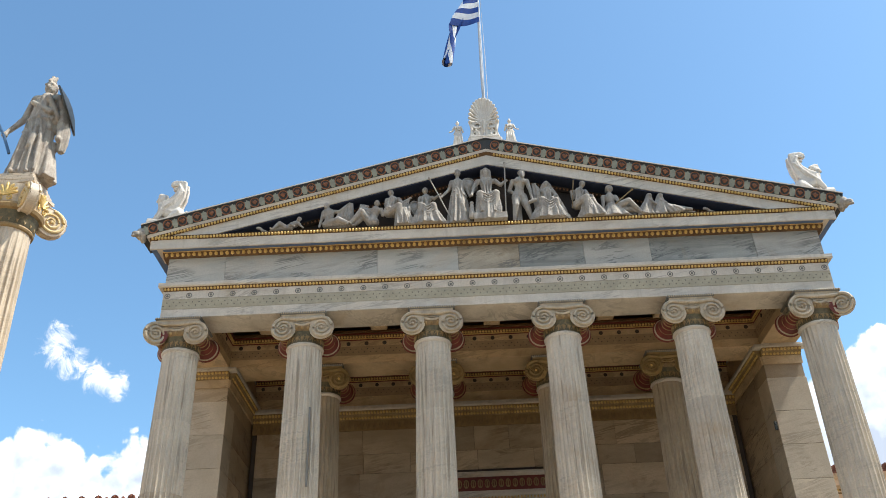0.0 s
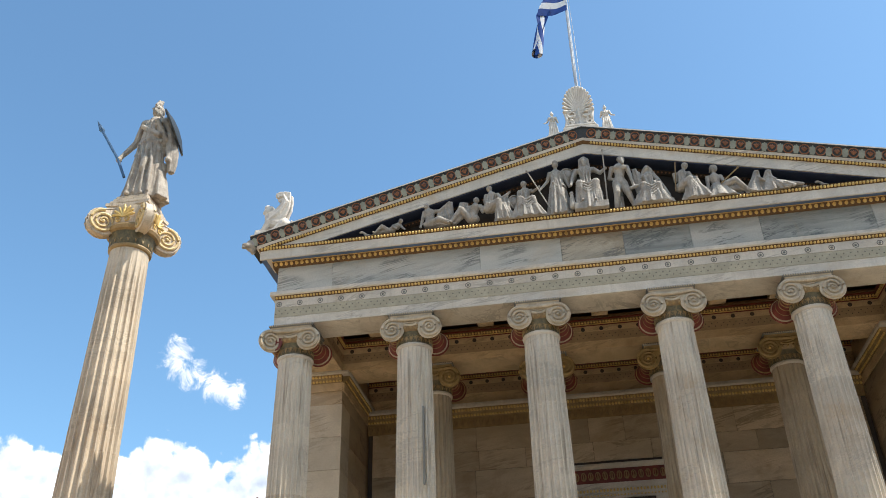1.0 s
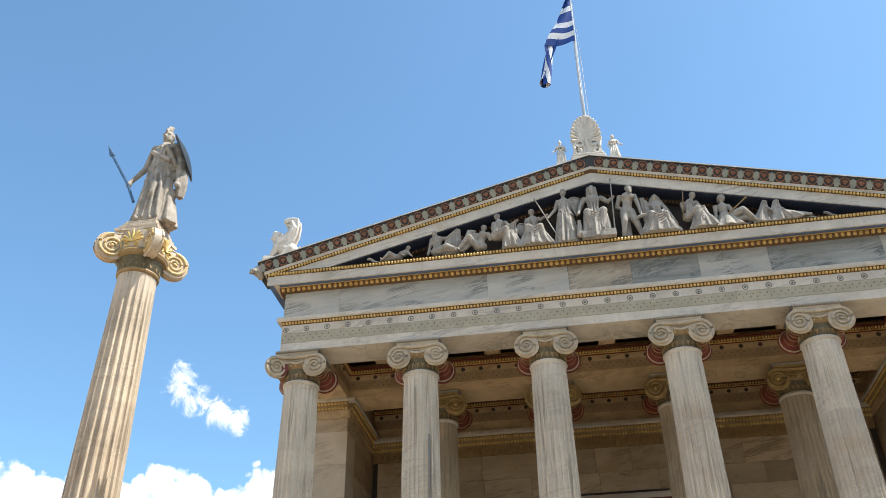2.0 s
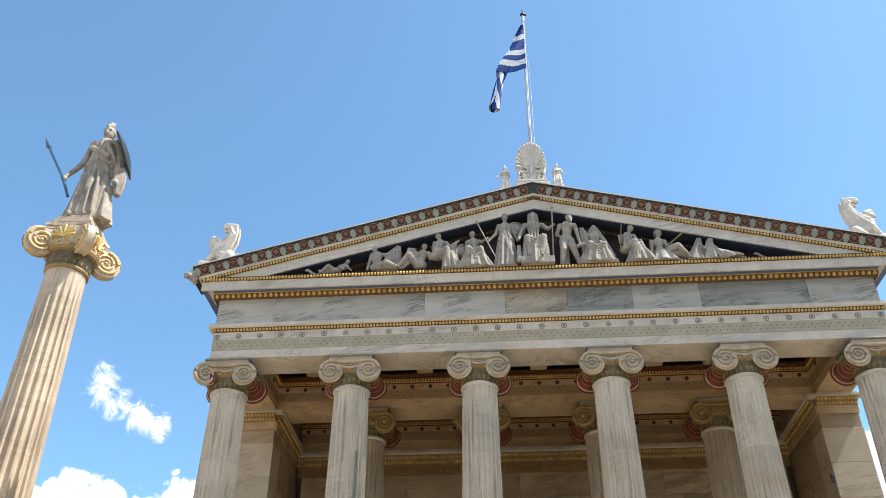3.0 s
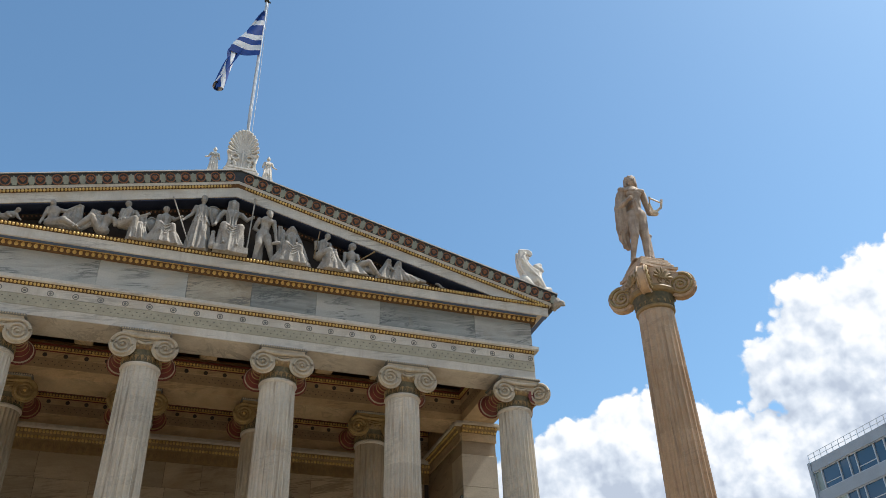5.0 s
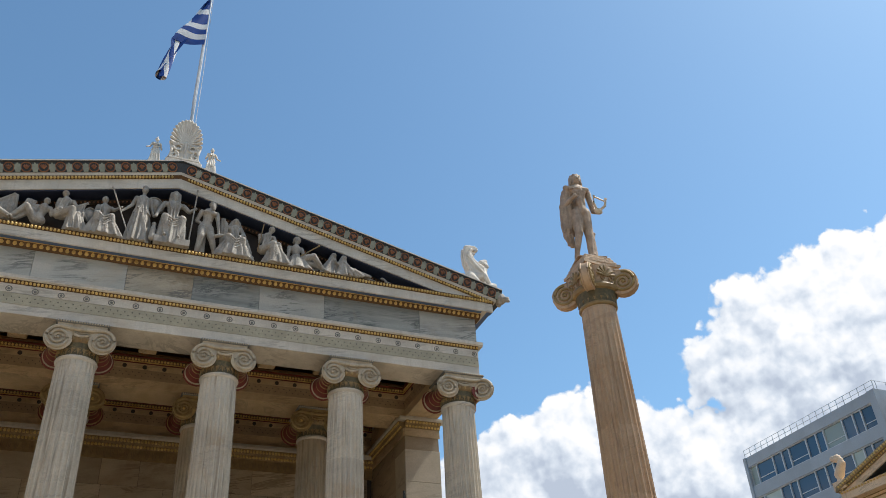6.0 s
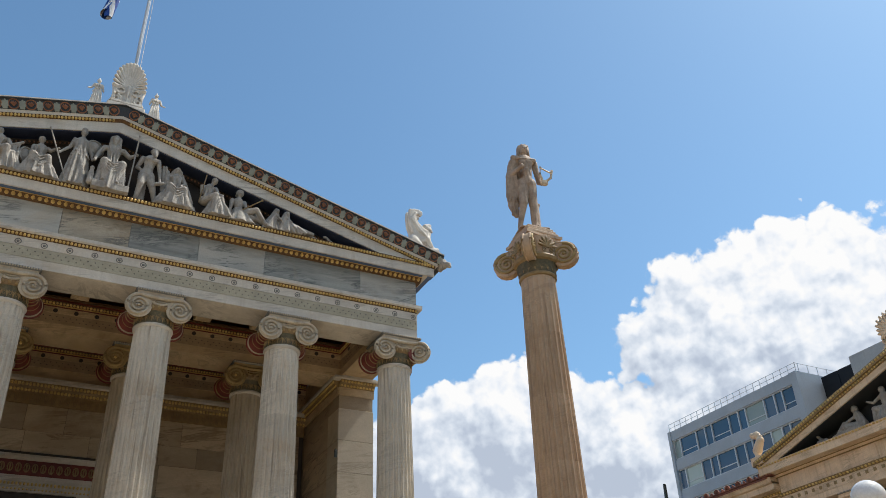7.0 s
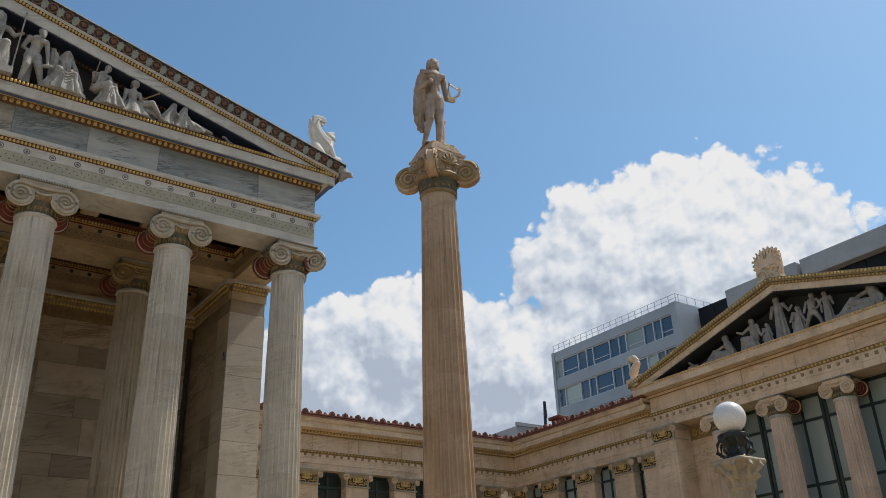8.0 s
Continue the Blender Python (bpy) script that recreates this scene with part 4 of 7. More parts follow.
while z < 11.3:
    h = (0.62, 0.95, 0.62, 1.1)[row % 4]
    z1 = min(z + h, 11.42)
    x = -7.6
    while x < 7.6:
        ln = random.uniform(1.1, 2.3)
        x1 = min(x + ln, 7.6)
        if 7.6 - x1 < 0.6:
            x1 = 7.6
        if not (x < 1.45 and x1 > -1.45 and z < 9.7):
            part("ashlar", Shape().box(x + 0.004, x1 - 0.004, WALL_Y + random.uniform(-0.004, 0.004), WALL_Y + 0.3, z + 0.004, z1 - 0.004, 0.006), WALL_MARBLE, rear)
        elif x < -1.45:
            part("ashlar", Shape().box(x + 0.004, -1.45, WALL_Y, WALL_Y + 0.3, z + 0.004, z1 - 0.004, 0.006), WALL_MARBLE, rear)
        if x < 1.45 < x1 and z < 9.7:
            part("ashlar", Shape().box(1.45, x1 - 0.004, WALL_Y, WALL_Y + 0.3, z + 0.004, z1 - 0.004, 0.006), WALL_MARBLE, rear)
        x = x1
    z, row = z1, row + 1
# tall doorway with painted lintel
door = part("doorway", Shape().box(-1.45, -1.1, WALL_Y - 0.06, WALL_Y + 0.3, FLOOR_Z, 8.7).box(1.1, 1.45, WALL_Y - 0.06, WALL_Y + 0.3, FLOOR_Z, 8.7)
            .box(-1.45, 1.45, WALL_Y - 0.06, WALL_Y + 0.3, 8.7, 9.0), MARBLE, portico, "marble door surround with a painted lintel")
tagged(part("lintel_egg_moulding", egg_row(egg_row(Shape(), -1.45, 1.45, WALL_Y - 0.07, 8.93, 0.1, 0.035, 0.05, 0.04), -1.45, 1.45, WALL_Y - 0.07, 8.78, 0.1, 0.03, 0.03, 0.03), GOLD, door, "gilded eggs"), kind="stuff")
part("lintel_band", Shape().box(-1.5, 1.5, WALL_Y - 0.08, WALL_Y + 0.3, 9.15, 9.58), RED_PAINT, door, "dark red lintel band")
rel = Shape()
for i in range(14):
    x = -1.4 + i * 0.215
    loop = [(x + 0.07 * math.cos(2 * math.pi * k / 10), WALL_Y - 0.085, 9.37 + 0.12 * math.sin(2 * math.pi * k / 10)) for k in range(11)]
    rel.tube(loop, 0.018, 4).tube([(x, WALL_Y - 0.085, 9.27), (x, WALL_Y - 0.1, 9.45)], 0.02, 4)
tagged(part("lintel_relief", rel, OCHRE, door, "gilt rosettes and palmettes"), kind="stuff")
part("lintel_crown", Shape().along_x([(WALL_Y, 9.0), (WALL_Y - 0.07, 9.0), (WALL_Y - 0.1, 9.06), (WALL_Y - 0.1, 9.15), (WALL_Y, 9.15)], -1.5, 1.5)
     .along_x([(WALL_Y, 9.58), (WALL_Y - 0.12, 9.58), (WALL_Y - 0.2, 9.66), (WALL_Y - 0.2, 9.72), (WALL_Y, 9.72)], -1.6, 1.6), MARBLE, door)
part("door_leaf", Shape().box(-1.1, -0.005, WALL_Y + 0.1, WALL_Y + 0.2, FLOOR_Z, 8.7).box(0.005, 1.1, WALL_Y + 0.1, WALL_Y + 0.2, FLOOR_Z, 8.7), GREEN_FRAME, door)

# ---- free-standing pillars ----
def pillar(at, label, stone):
    col = thing("tall_column", Matrix.Translation(at), label, "column", "free-standing statue columns")
    part("pedestal", Shape().box(-1.5, 1.5, -1.5, 1.5, 0, 0.5, 0.03).box(-1.2, 1.2, -1.2, 1.2, 0.5, 2.2, 0.03).box(-1.3, 1.3, -1.3, 1.3, 2.2, 2.45, 0.04), stone, col)
    part("base", attic_base(0.84, 2.45), stone, col, smooth=True)
    drums(col, 0.80, 0.58, 2.95, 15.66, 6, stone, 20, 0.085)
    part("astragal", Shape().lathe([(0.58, 15.62), (0.63, 15.65), (0.65, 15.7), (0.63, 15.75), (0.6, 15.77)], 36), OCHRE, col, "gilt bead ring", smooth=True)
    neck = part("necking", Shape().lathe([(0.60, 15.76), (0.62, 15.8), (0.69, 16.14), (0.70, 16.16)], 36), VERDIGRIS, col, "dark painted necking", smooth=True)
    orn = Shape()
    for i in range(18):
        m = Matrix.Rotation(2 * math.pi * i / 18, 4, "Z") @ Matrix.Translation((0, -0.645, 15.8)) @ Matrix.Rotation(-0.2, 4, "X")
        for k in (-1, 0, 1):
            orn.tube([m @ Vector((0, 0, 0)), m @ Vector((k * 0.04, -0.01, 0.16)), m @ Vector((k * 0.08, 0, 0.31 - 0.05 * abs(k)))], [0.01, 0.02, 0.006], 4)
    tagged(part("ornament", orn, OCHRE, neck, "gilt palmette relief"), kind="stuff")
    part("echinus", Shape().lathe([(0.68, 16.15), (0.78, 16.2), (0.82, 16.3), (0.76, 16.4)], 32), OCHRE, col, "gilt egg moulding", smooth=True)
    cap, eyes = Shape(), Shape()
    for q in range(4):
        turn = Matrix.Rotation(math.pi / 4 + q * math.pi / 2, 4, "Z")
        # one volute a corner, in the upright plane through the corner
        for f in (-1, 1):
            m = turn @ Matrix.Translation((1.0, f * -0.11, 16.48)) @ Matrix.Rotation(0 if f > 0 else math.pi, 4, "Z")
            volute_disc(cap, m, 0.45, f, eyes, 0.055)
        # the band that sweeps out from under the slab and rolls round the volute
        way_ = [(0.30, 17.10), (0.55, 17.06), (0.78, 17.0)] + [(1.0 + 0.46 * math.cos(a), 16.48 + 0.46 * math.sin(a)) for a in [radians(95 - 21.5 * i) for i in range(14)]]
        strap = []
        for i, (rad, z) in enumerate(way_):
            back = Vector((1.0 - rad, 0, 16.48 - z)).normalized() * 0.16 if i > 2 else Vector((0.02, 0, -0.3))
            half = 0.15 - 0.02 * min(1.0, i / 4)
            strap.append([turn @ Vector(p) for p in ((rad, -half, z), (rad, half, z), (rad + back.x, half, z + back.z), (rad + back.x, -half, z + back.z))])
        cap.rings(strap)
        for f in (-1, 1):
            cap.tube([turn @ Vector((rad, f * (0.14 - 0.02 * min(1.0, i / 4)), z)) for i, (rad, z) in enumerate(way_)], 0.03, 6)
    cap.lathe([(0.72, 16.36), (0.74, 16.5), (0.72, 16.85), (0.76, 17.05)], 28)
    body = part("capital", cap, stone, col, "marble capital with four gilded corner volutes", smooth=True)
    tagged(part("volute_spirals", eyes, PALE_GILT if stone is PALE_PILLAR else GILT_CAPITAL, body, "gilt volute spirals"), kind="stuff")
    gilt = Shape()
    for q in range(4):
        m = Matrix.Rotation(q * math.pi / 2, 4, "Z") @ Matrix.Translation((0, -0.76, 16.36))
        palmette(gilt, m, 0.72, 0.5, 7, 0.03)
    part("palmette", gilt, GOLD if stone is PALE_PILLAR else OCHRE, body, "gilded palmettes between the volutes")
    ab = Shape()
    for z0, z1, r in ((17.04, 17.12, 0.78), (17.12, 17.22, 0.84)):
        out = []
        for q in range(4):
            c = math.pi / 4 + q * math.pi / 2
            nxt = c + math.pi / 2
            p0, p1 = Vector((math.cos(c), math.sin(c))) * r * 1.2, Vector((math.cos(nxt), math.sin(nxt))) * r * 1.2
            mid = (p0 + p1) / 2
            for k in range(6):
                u = k / 6
                p = p0.lerp(p1, u) - mid.normalized() * 0.08 * math.sin(math.pi * u)
                out.append(p)
        ab.rings([[(p.x, p.y, z0) for p in out], [(p.x, p.y, z1) for p in out]])
    ab.box(-0.64, 0.64, -0.64, 0.64, 17.22, 17.35, 0.03).box(-0.58, 0.58, -0.58, 0.58, 17.35, 17.47, 0.03).box(-0.53, 0.53, -0.53, 0.53, 17.47, 17.58, 0.03)
    part("abacus", ab, stone, col, "stepped marble slab under the statue")
    return col


pillar((-14.04, 0.5, 0), "tall fluted marble column carrying a helmeted statue", PALE_PILLAR)
pillar((13.92, 0.5, 0), "tall fluted marble column carrying a lyre-bearing statue", PILLAR)

# ---- side buildings ----
YB, WX = 12.9, 26.84          # face of the connecting ranges, face of the wing
EAVE = 11.06


def pilaster(parent, u, wid=1.12, top=8.95, v=-0.16):
    """A flat pier with a gilt leaf capital, on a wall that faces local -y."""
    p = part("pilaster", Shape().box(u - wid / 2, u + wid / 2, v, 0.5, 0.0, top - 0.62, 0.01), WARM_MARBLE, parent, "flat marble pier with a gilded capital")
    cap = Shape().rings([[(u - a, v - b, z), (u + a, v - b, z), (u + a, 0.3, z), (u - a, 0.3, z)] for a, b, z in
                         ((wid / 2 + 0.05, 0.05, top - 0.62), (wid / 2 + 0.05, 0.05, top - 0.57), (wid / 2, 0.0, top - 0.55), (wid / 2 + 0.02, 0.02, top - 0.25), (wid / 2 + 0.12, 0.14, top - 0.1))])
    cap.box(u - wid / 2 - 0.16, u + wid / 2 + 0.16, v - 0.18, 0.3, top - 0.1, top - 0.005, 0.02)
    part("capital", cap, CAPITAL, p, "carved capital of curling leaves")
    part("capital_panel", Shape().box(u - wid / 2 + 0.1, u + wid / 2 - 0.1, v - 0.035, v + 0.05, top - 0.54, top - 0.14), BACKING, p, "dark gilt panel")
    leaf = Shape()
    for s in (-1, 1):
        scroll = Shape()
        volute_disc(scroll, Matrix.Translation((u + s * (wid / 2 + 0.03), v - 0.09, top - 0.21)) @ Matrix.Rotation(s * 0.5, 4, "Z"), 0.14, s, None, 0.032)
        part("corner_scroll", scroll, WARM_MARBLE, p, "pale stone corner scroll", smooth=True)
        spiral(leaf, Matrix.Translation((u + s * 0.16, v - 0.05, top - 0.30)), 0.12, 1.6, 0.024, -s)
        spiral(leaf, Matrix.Translation((u + s * 0.35, v - 0.05, top - 0.40)), 0.09, 1.4, 0.02, s)
        spiral(leaf, Matrix.Translation((u + s * 0.37, v - 0.05, top - 0.22)), 0.07, 1.2, 0.018, -s)
        leaf.tube([(u + s * 0.04, v - 0.04, top - 0.53), (u + s * 0.12, v - 0.06, top - 0.47), (u + s * 0.3, v - 0.05, top - 0.5), (u + s * (wid / 2 - 0.12), v - 0.06, top - 0.46)], [0.015, 0.024, 0.024, 0.012], 5)
    palmette(leaf, Matrix.Translation((u, v - 0.05, top - 0.58)), 0.46, 0.26, 5, 0.02, False)
    tagged(part("leaf_relief", leaf, GOLD, p, "gilt scrolls"), kind="stuff")
    return p


def tall_window(parent, u0, u1, z0, z1, v=0.32, glass=None, bars=1, transom=0.62):
    glass = glass or DARK_GLASS
    f = Shape().box(u0, u0 + 0.1, v - 0.06, v + 0.06, z0, z1).box(u1 - 0.1, u1, v - 0.06, v + 0.06, z0, z1).box(u0 + 0.1, u1 - 0.1, v - 0.06, v + 0.06, z1 - 0.12, z1).box(u0 + 0.1, u1 - 0.1, v - 0.06, v + 0.06, z0, z0 + 0.15)
    win = part("window", f, GREEN_FRAME, parent, "tall window with a dark green frame")
    for i in range(bars):
        x = u0 + (i + 1) * (u1 - u0) / (bars + 1)
        part("mullion", Shape().box(x - 0.045, x + 0.045, v - 0.05, v + 0.05, z0 + 0.15, z1 - 0.12), GREEN_FRAME, win)
    zz = z1 - transom
    part("transom", Shape().box(u0 + 0.1, u1 - 0.1, v - 0.055, v + 0.04, zz - 0.05, zz + 0.05), GREEN_FRAME, win)
    part("transom", Shape().box(u0 + 0.1, u1 - 0.1, v - 0.055, v + 0.04, zz - 2.3, zz - 2.2), GREEN_FRAME, win)
    for i in range(bars + 1):
        a, b = u0 + i * (u1 - u0) / (bars + 1), u0 + (i + 1) * (u1 - u0) / (bars + 1)
        for c, d in ((z0 + 0.15, zz - 2.3), (zz - 2.2, zz - 0.05), (zz + 0.05, z1 - 0.12)):
            if d - c > 0.1:
                part("pane", Shape().box(a + 0.04, b - 0.04, v - 0.01, v + 0.012, c, d), glass, win)
    return win


def range_front(parent, u0, u1, piers, glass=None):
    """One-storey front facing local -y: windows between piers, painted beam, frieze, cornice, tiled eave."""
    part("plinth", Shape().box(u0, u1, -0.1, 0.6, 0.0, 1.6, 0.02), WARM_MARBLE, parent)
    for u in piers:
        pilaster(parent, u)
    for a, b in zip(piers, piers[1:]):
        tall_window(parent, a + 0.56, b - 0.56, 1.6, 8.95, 0.32, glass)
    part("epistyle", Shape().along_x([(0.6, 8.95), (-0.14, 8.95), (-0.14, 9.2), (-0.165, 9.2), (-0.165, 9.44), (-0.19, 9.44), (-0.19, 9.64), (-0.26, 9.72), (0.6, 9.72)], u0, u1), WARM_MARBLE, parent, "marble beam with painted bands")
    dots = Shape()
    n = int((u1 - u0) / 0.34)
    for i in range(n):
        x = u0 + (i + 0.5) * (u1 - u0) / n
        dots.box(x - 0.055, x + 0.055, -0.205, -0.18, 9.49, 9.6)
    tagged(part("studded_band", dots, OCHRE, parent, "row of faded gilt studs"), kind="stuff")
    tagged(part("gilt_egg_moulding", egg_row(Shape(), u0, u1, -0.235, 9.69, 0.16, 0.06, 0.05, 0.04), GOLD, parent), kind="stuff")
    part("lower_moulding", Shape().along_x([(0.2, 9.60), (-0.20, 9.60), (-0.275, 9.70), (-0.275, 9.725), (0.2, 9.725)], u0, u1), OCHRE, parent, "worn gilt moulding")
    part("upper_moulding", Shape().along_x([(0.2, 10.40), (-0.15, 10.40), (-0.28, 10.56), (0.2, 10.56)], u0, u1), OCHRE, parent, "worn gilt moulding")
    part("eave_moulding", Shape().along_x([(0.2, 10.835), (-0.64, 10.835), (-0.715, 10.90), (0.2, 10.90)], u0, u1), OCHRE, parent, "ochre moulding")
    blocks = max(1, int((u1 - u0) / 2.2))
    for i in range(blocks):
        a, b = u0 + i * (u1 - u0) / blocks, u0 + (i + 1) * (u1 - u0) / blocks
        part("frieze_block", Shape().box(a + 0.006, b - 0.006, -0.13 + random.uniform(-0.005, 0.005), 0.6, 9.72, 10.45, 0.008), WARM_MARBLE, parent)
    part("cornice", Shape().along_x([(0.6, 10.45), (-0.2, 10.45), (-0.26, 10.56), (-0.62, 10.60), (-0.62, 10.82), (-0.70, 10.86), (-0.76, 11.0), (-0.76, 11.06), (0.6, 11.06)], u0, u1), WARM_MARBLE, parent, "projecting marble cornice")
    tagged(part("cornice_gilding", egg_row(Shape(), u0, u1, -0.245, 10.52, 0.16, 0.06, 0.05, 0.04), GOLD, parent), kind="stuff")


ANTEFIX = Shape().prism([(-0.12, 0.0), (0.12, 0.0), (0.14, 0.10), (0.11, 0.18), (0.0, 0.24), (-0.11, 0.18), (-0.14, 0.10)], Matrix(((1, 0, 0, 0), (0, 0, 1, 0), (0, 1, 0, 0), (0, 0, 0, 1))), 0.08)
ANTEFIX = ANTEFIX.tube([(0, -0.01, 0.02), (0, -0.03, 0.12), (0, -0.01, 0.22)], [0.02, 0.035, 0.01], 5).mesh("antefix", TILE)
TILE_ROW = Shape().rings([[(0.13 * math.cos(math.pi * k / 6) , y, 0.13 * math.sin(math.pi * k / 6) + (y + 0.7) * 0.29) for k in range(7)] for y in (-0.72, 0.8, 2.4, 5.0)]).mesh("cover_tile", TILE)


def eave(parent, u0, u1, depth=6.0):
    slope = Shape().rings([[(u, y, EAVE + 0.03 + (y + 0.76) * 0.29 - t) for y, t in ((-0.8, 0), (depth, 0), (depth, 0.2), (-0.8, 0.07))] for u in (u0, u1)])
    part("roof_slope", slope, TILE, parent, "terracotta tiled roof slope")
    n = int((u1 - u0) / 0.62)
    for i in range(n):
        u = u0 + (i + 0.5) * (u1 - u0) / n
        part("cover_tile", TILE_ROW, None, parent, m=Matrix.Translation((u, 0, EAVE + 0.02)))
        part("antefix", ANTEFIX, None, parent, m=Matrix.Translation((u, -0.76, EAVE + 0.06)))
        part("tile_edge", TILE_EDGE, None, parent, m=Matrix.Translation((u + 0.31, -0.70, EAVE + 0.10)))


TILE_EDGE = Shape().lathe([(0.05, 0.0), (0.075, 0.05), (0.06, 0.10), (0.02, 0.13)], 8).box(-0.19, 0.19, -0.08, 0.5, -0.05, 0.02, 0.015).mesh("tile_edge", TILE)

# connecting ranges either side of the portico
for s in (-1, 1):
    m = Matrix.Translation((8.85 if s > 0 else -WX - 0.0, YB, 0))
    rng = thing("connecting_range", m, "low marble range with pilasters, dark windows and tiled eaves", "building", "connecting ranges")
    length = WX - 8.85
    piers = [1.62 + 2.44 * i for i in range(7)] if s > 0 else [length - 1.62 - 2.44 * i for i in range(6, -1, -1)]
    range_front(rng, 0, length, piers)
    eave(rng, 0, length - 0.1)
    part("back_wall", Shape().box(0, length, 5.5, 6.0, 0, 12.6), WARM_MARBLE, rng)

# the wing across the court, facing it
wing = thing("wing_building", Matrix.Translation((WX, YB, 0)) @ Matrix.Rotation(-math.pi / 2, 4, "Z"), "warm marble wing with a small gilded pedimented porch", "building")
range_front(wing, 0, 9.4, [0.35, 2.6, 4.95, 7.3, 9.0], PALE_REFLECTION_GLASS)
eave(wing, -0.2, 9.3)
part("back_wall", Shape().box(-8.0, 38.0, 9.0, 9.5, 0, 11.0).box(-6.0, -5.5, 0.5, 9.0, 0, 11), WARM_MARBLE, wing)
PU0, PU1, PV = 9.4, 23.4, -0.35
PC = (PU0 + PU1) / 2
for u in (10.0, 22.8):
    pilaster(wing, u, 1.15, 9.75, PV - 0.12)
    part("pier", Shape().box(u - 0.6, u + 0.6, PV - 0.05, 1.6, 0, 9.74), WARM_MARBLE, wing)
for a in (10.6, 20.8):
    part("side_panel", Shape().box(a, a + 1.4, 0.55, 1.0, 0, 9.74), WARM_MARBLE, wing, "marble panel beside the porch")
band = Shape()
for i in range(5):
    spiral(band, Matrix.Translation((10.85 + 0.3 * i, 0.52, 9.42)), 0.14, 1.8, 0.035, 1 if i % 2 else -1)
part("capital_band", Shape().box(10.6, 12.0, 0.50, 0.6, 9.15, 9.7), OCHRE, wing, "gilt scroll band")
tagged(part("capital_scrolls", band, GOLD, wing, "gilt scrolls"), kind="stuff")
for a, b in ((12.0, 13.75), (13.75, 16.4), (16.4, 19.05), (19.05, 20.8)):
    tall_window(wing, a + 0.02, b - 0.02, 1.2, 9.74, 0.85, PALE_REFLECTION_GLASS, 1 if b - a < 2 else 2, 0.9)
part("porch_floor", Shape().box(PU0, PU1, PV - 0.5, 1.0, 0, 1.2, 0.02), WARM_MARBLE, wing)
part("porch_ceiling", Shape().box(PU0, PU1, 0.3, 1.6, 9.74, 9.9), WARM_MARBLE, wing)
part("porch_epistyle", Shape().along_x([(0.3, 9.75), (PV, 9.75), (PV, 9.98), (PV - 0.02, 9.98), (PV - 0.02, 10.28), (PV - 0.1, 10.39), (0.3, 10.39)], PU0, PU1), WARM_MARBLE, wing, "marble beam with gilt studs")
studs = Shape()
for i in range(40):
    u = PU0 + 0.2 + i * 0.349
    studs.box(u - 0.06, u + 0.06, PV - 0.04, PV - 0.01, 10.08, 10.2)
tagged(part("porch_studded_band", studs, OCHRE, wing, "row of faded gilt studs"), kind="stuff")
tagged(part("porch_gilding", egg_row(egg_row(Shape(), PU0, PU1, PV - 0.07, 10.34, 0.16, 0.06, 0.05, 0.05), PU0, PU1, PV - 0.06, 11.10, 0.16, 0.06, 0.06, 0.05), GOLD, wing, "gilded eggs"), kind="stuff")
part("porch_lower_moulding", Shape().along_x([(0.2, 10.28), (PV - 0.04, 10.28), (PV - 0.12, 10.40), (0.2, 10.40)], PU0, PU1), OCHRE, wing, "worn gilt moulding")
part("porch_upper_moulding", Shape().along_x([(0.2, 11.02), (PV - 0.03, 11.02), (PV - 0.15, 11.165), (0.2, 11.165)], PU0 - 0.1, PU1 + 0.1), OCHRE, wing, "worn gilt moulding")
for i in range(6):
    a, b = PU0 + 0.05 + i * 2.317, PU0 + 0.05 + (i + 1) * 2.317
    part("porch_frieze_block", Shape().box(a + 0.006, b - 0.006, PV + random.uniform(-0.005, 0.005), 0.3, 10.39, 11.05, 0.008), WARM_MARBLE, wing)
part("porch_cornice", Shape().along_x([(0.3, 11.05), (PV - 0.1, 11.05), (PV - 0.12, 11.15), (PV - 0.48, 11.18), (PV - 0.48, 11.44), (PV - 0.54, 11.52), (0.3, 11.52)], PU0 - 0.4, PU1 + 0.4), WARM_MARBLE, wing, "marble cornice")
tagged(part("porch_cornice_gilding", egg_row(Shape(), PU0 - 0.4, PU1 + 0.4, PV - 0.5, 11.48, 0.15, 0.055, 0.04, 0.05), GOLD, wing), kind="stuff")
part("porch_tympanum", Shape().prism([(PU0 + 0.3, 11.5), (PU1 - 0.3, 11.5), (PC, 13.3)], Matrix(((1, 0, 0, 0), (0, 0, 1, 0.22), (0, 1, 0, 0), (0, 0, 0, 1))), 0.25), SIMA_DARK, wing, "dark tympanum")
WSL = math.atan2(13.72 - 11.62, 7.45)
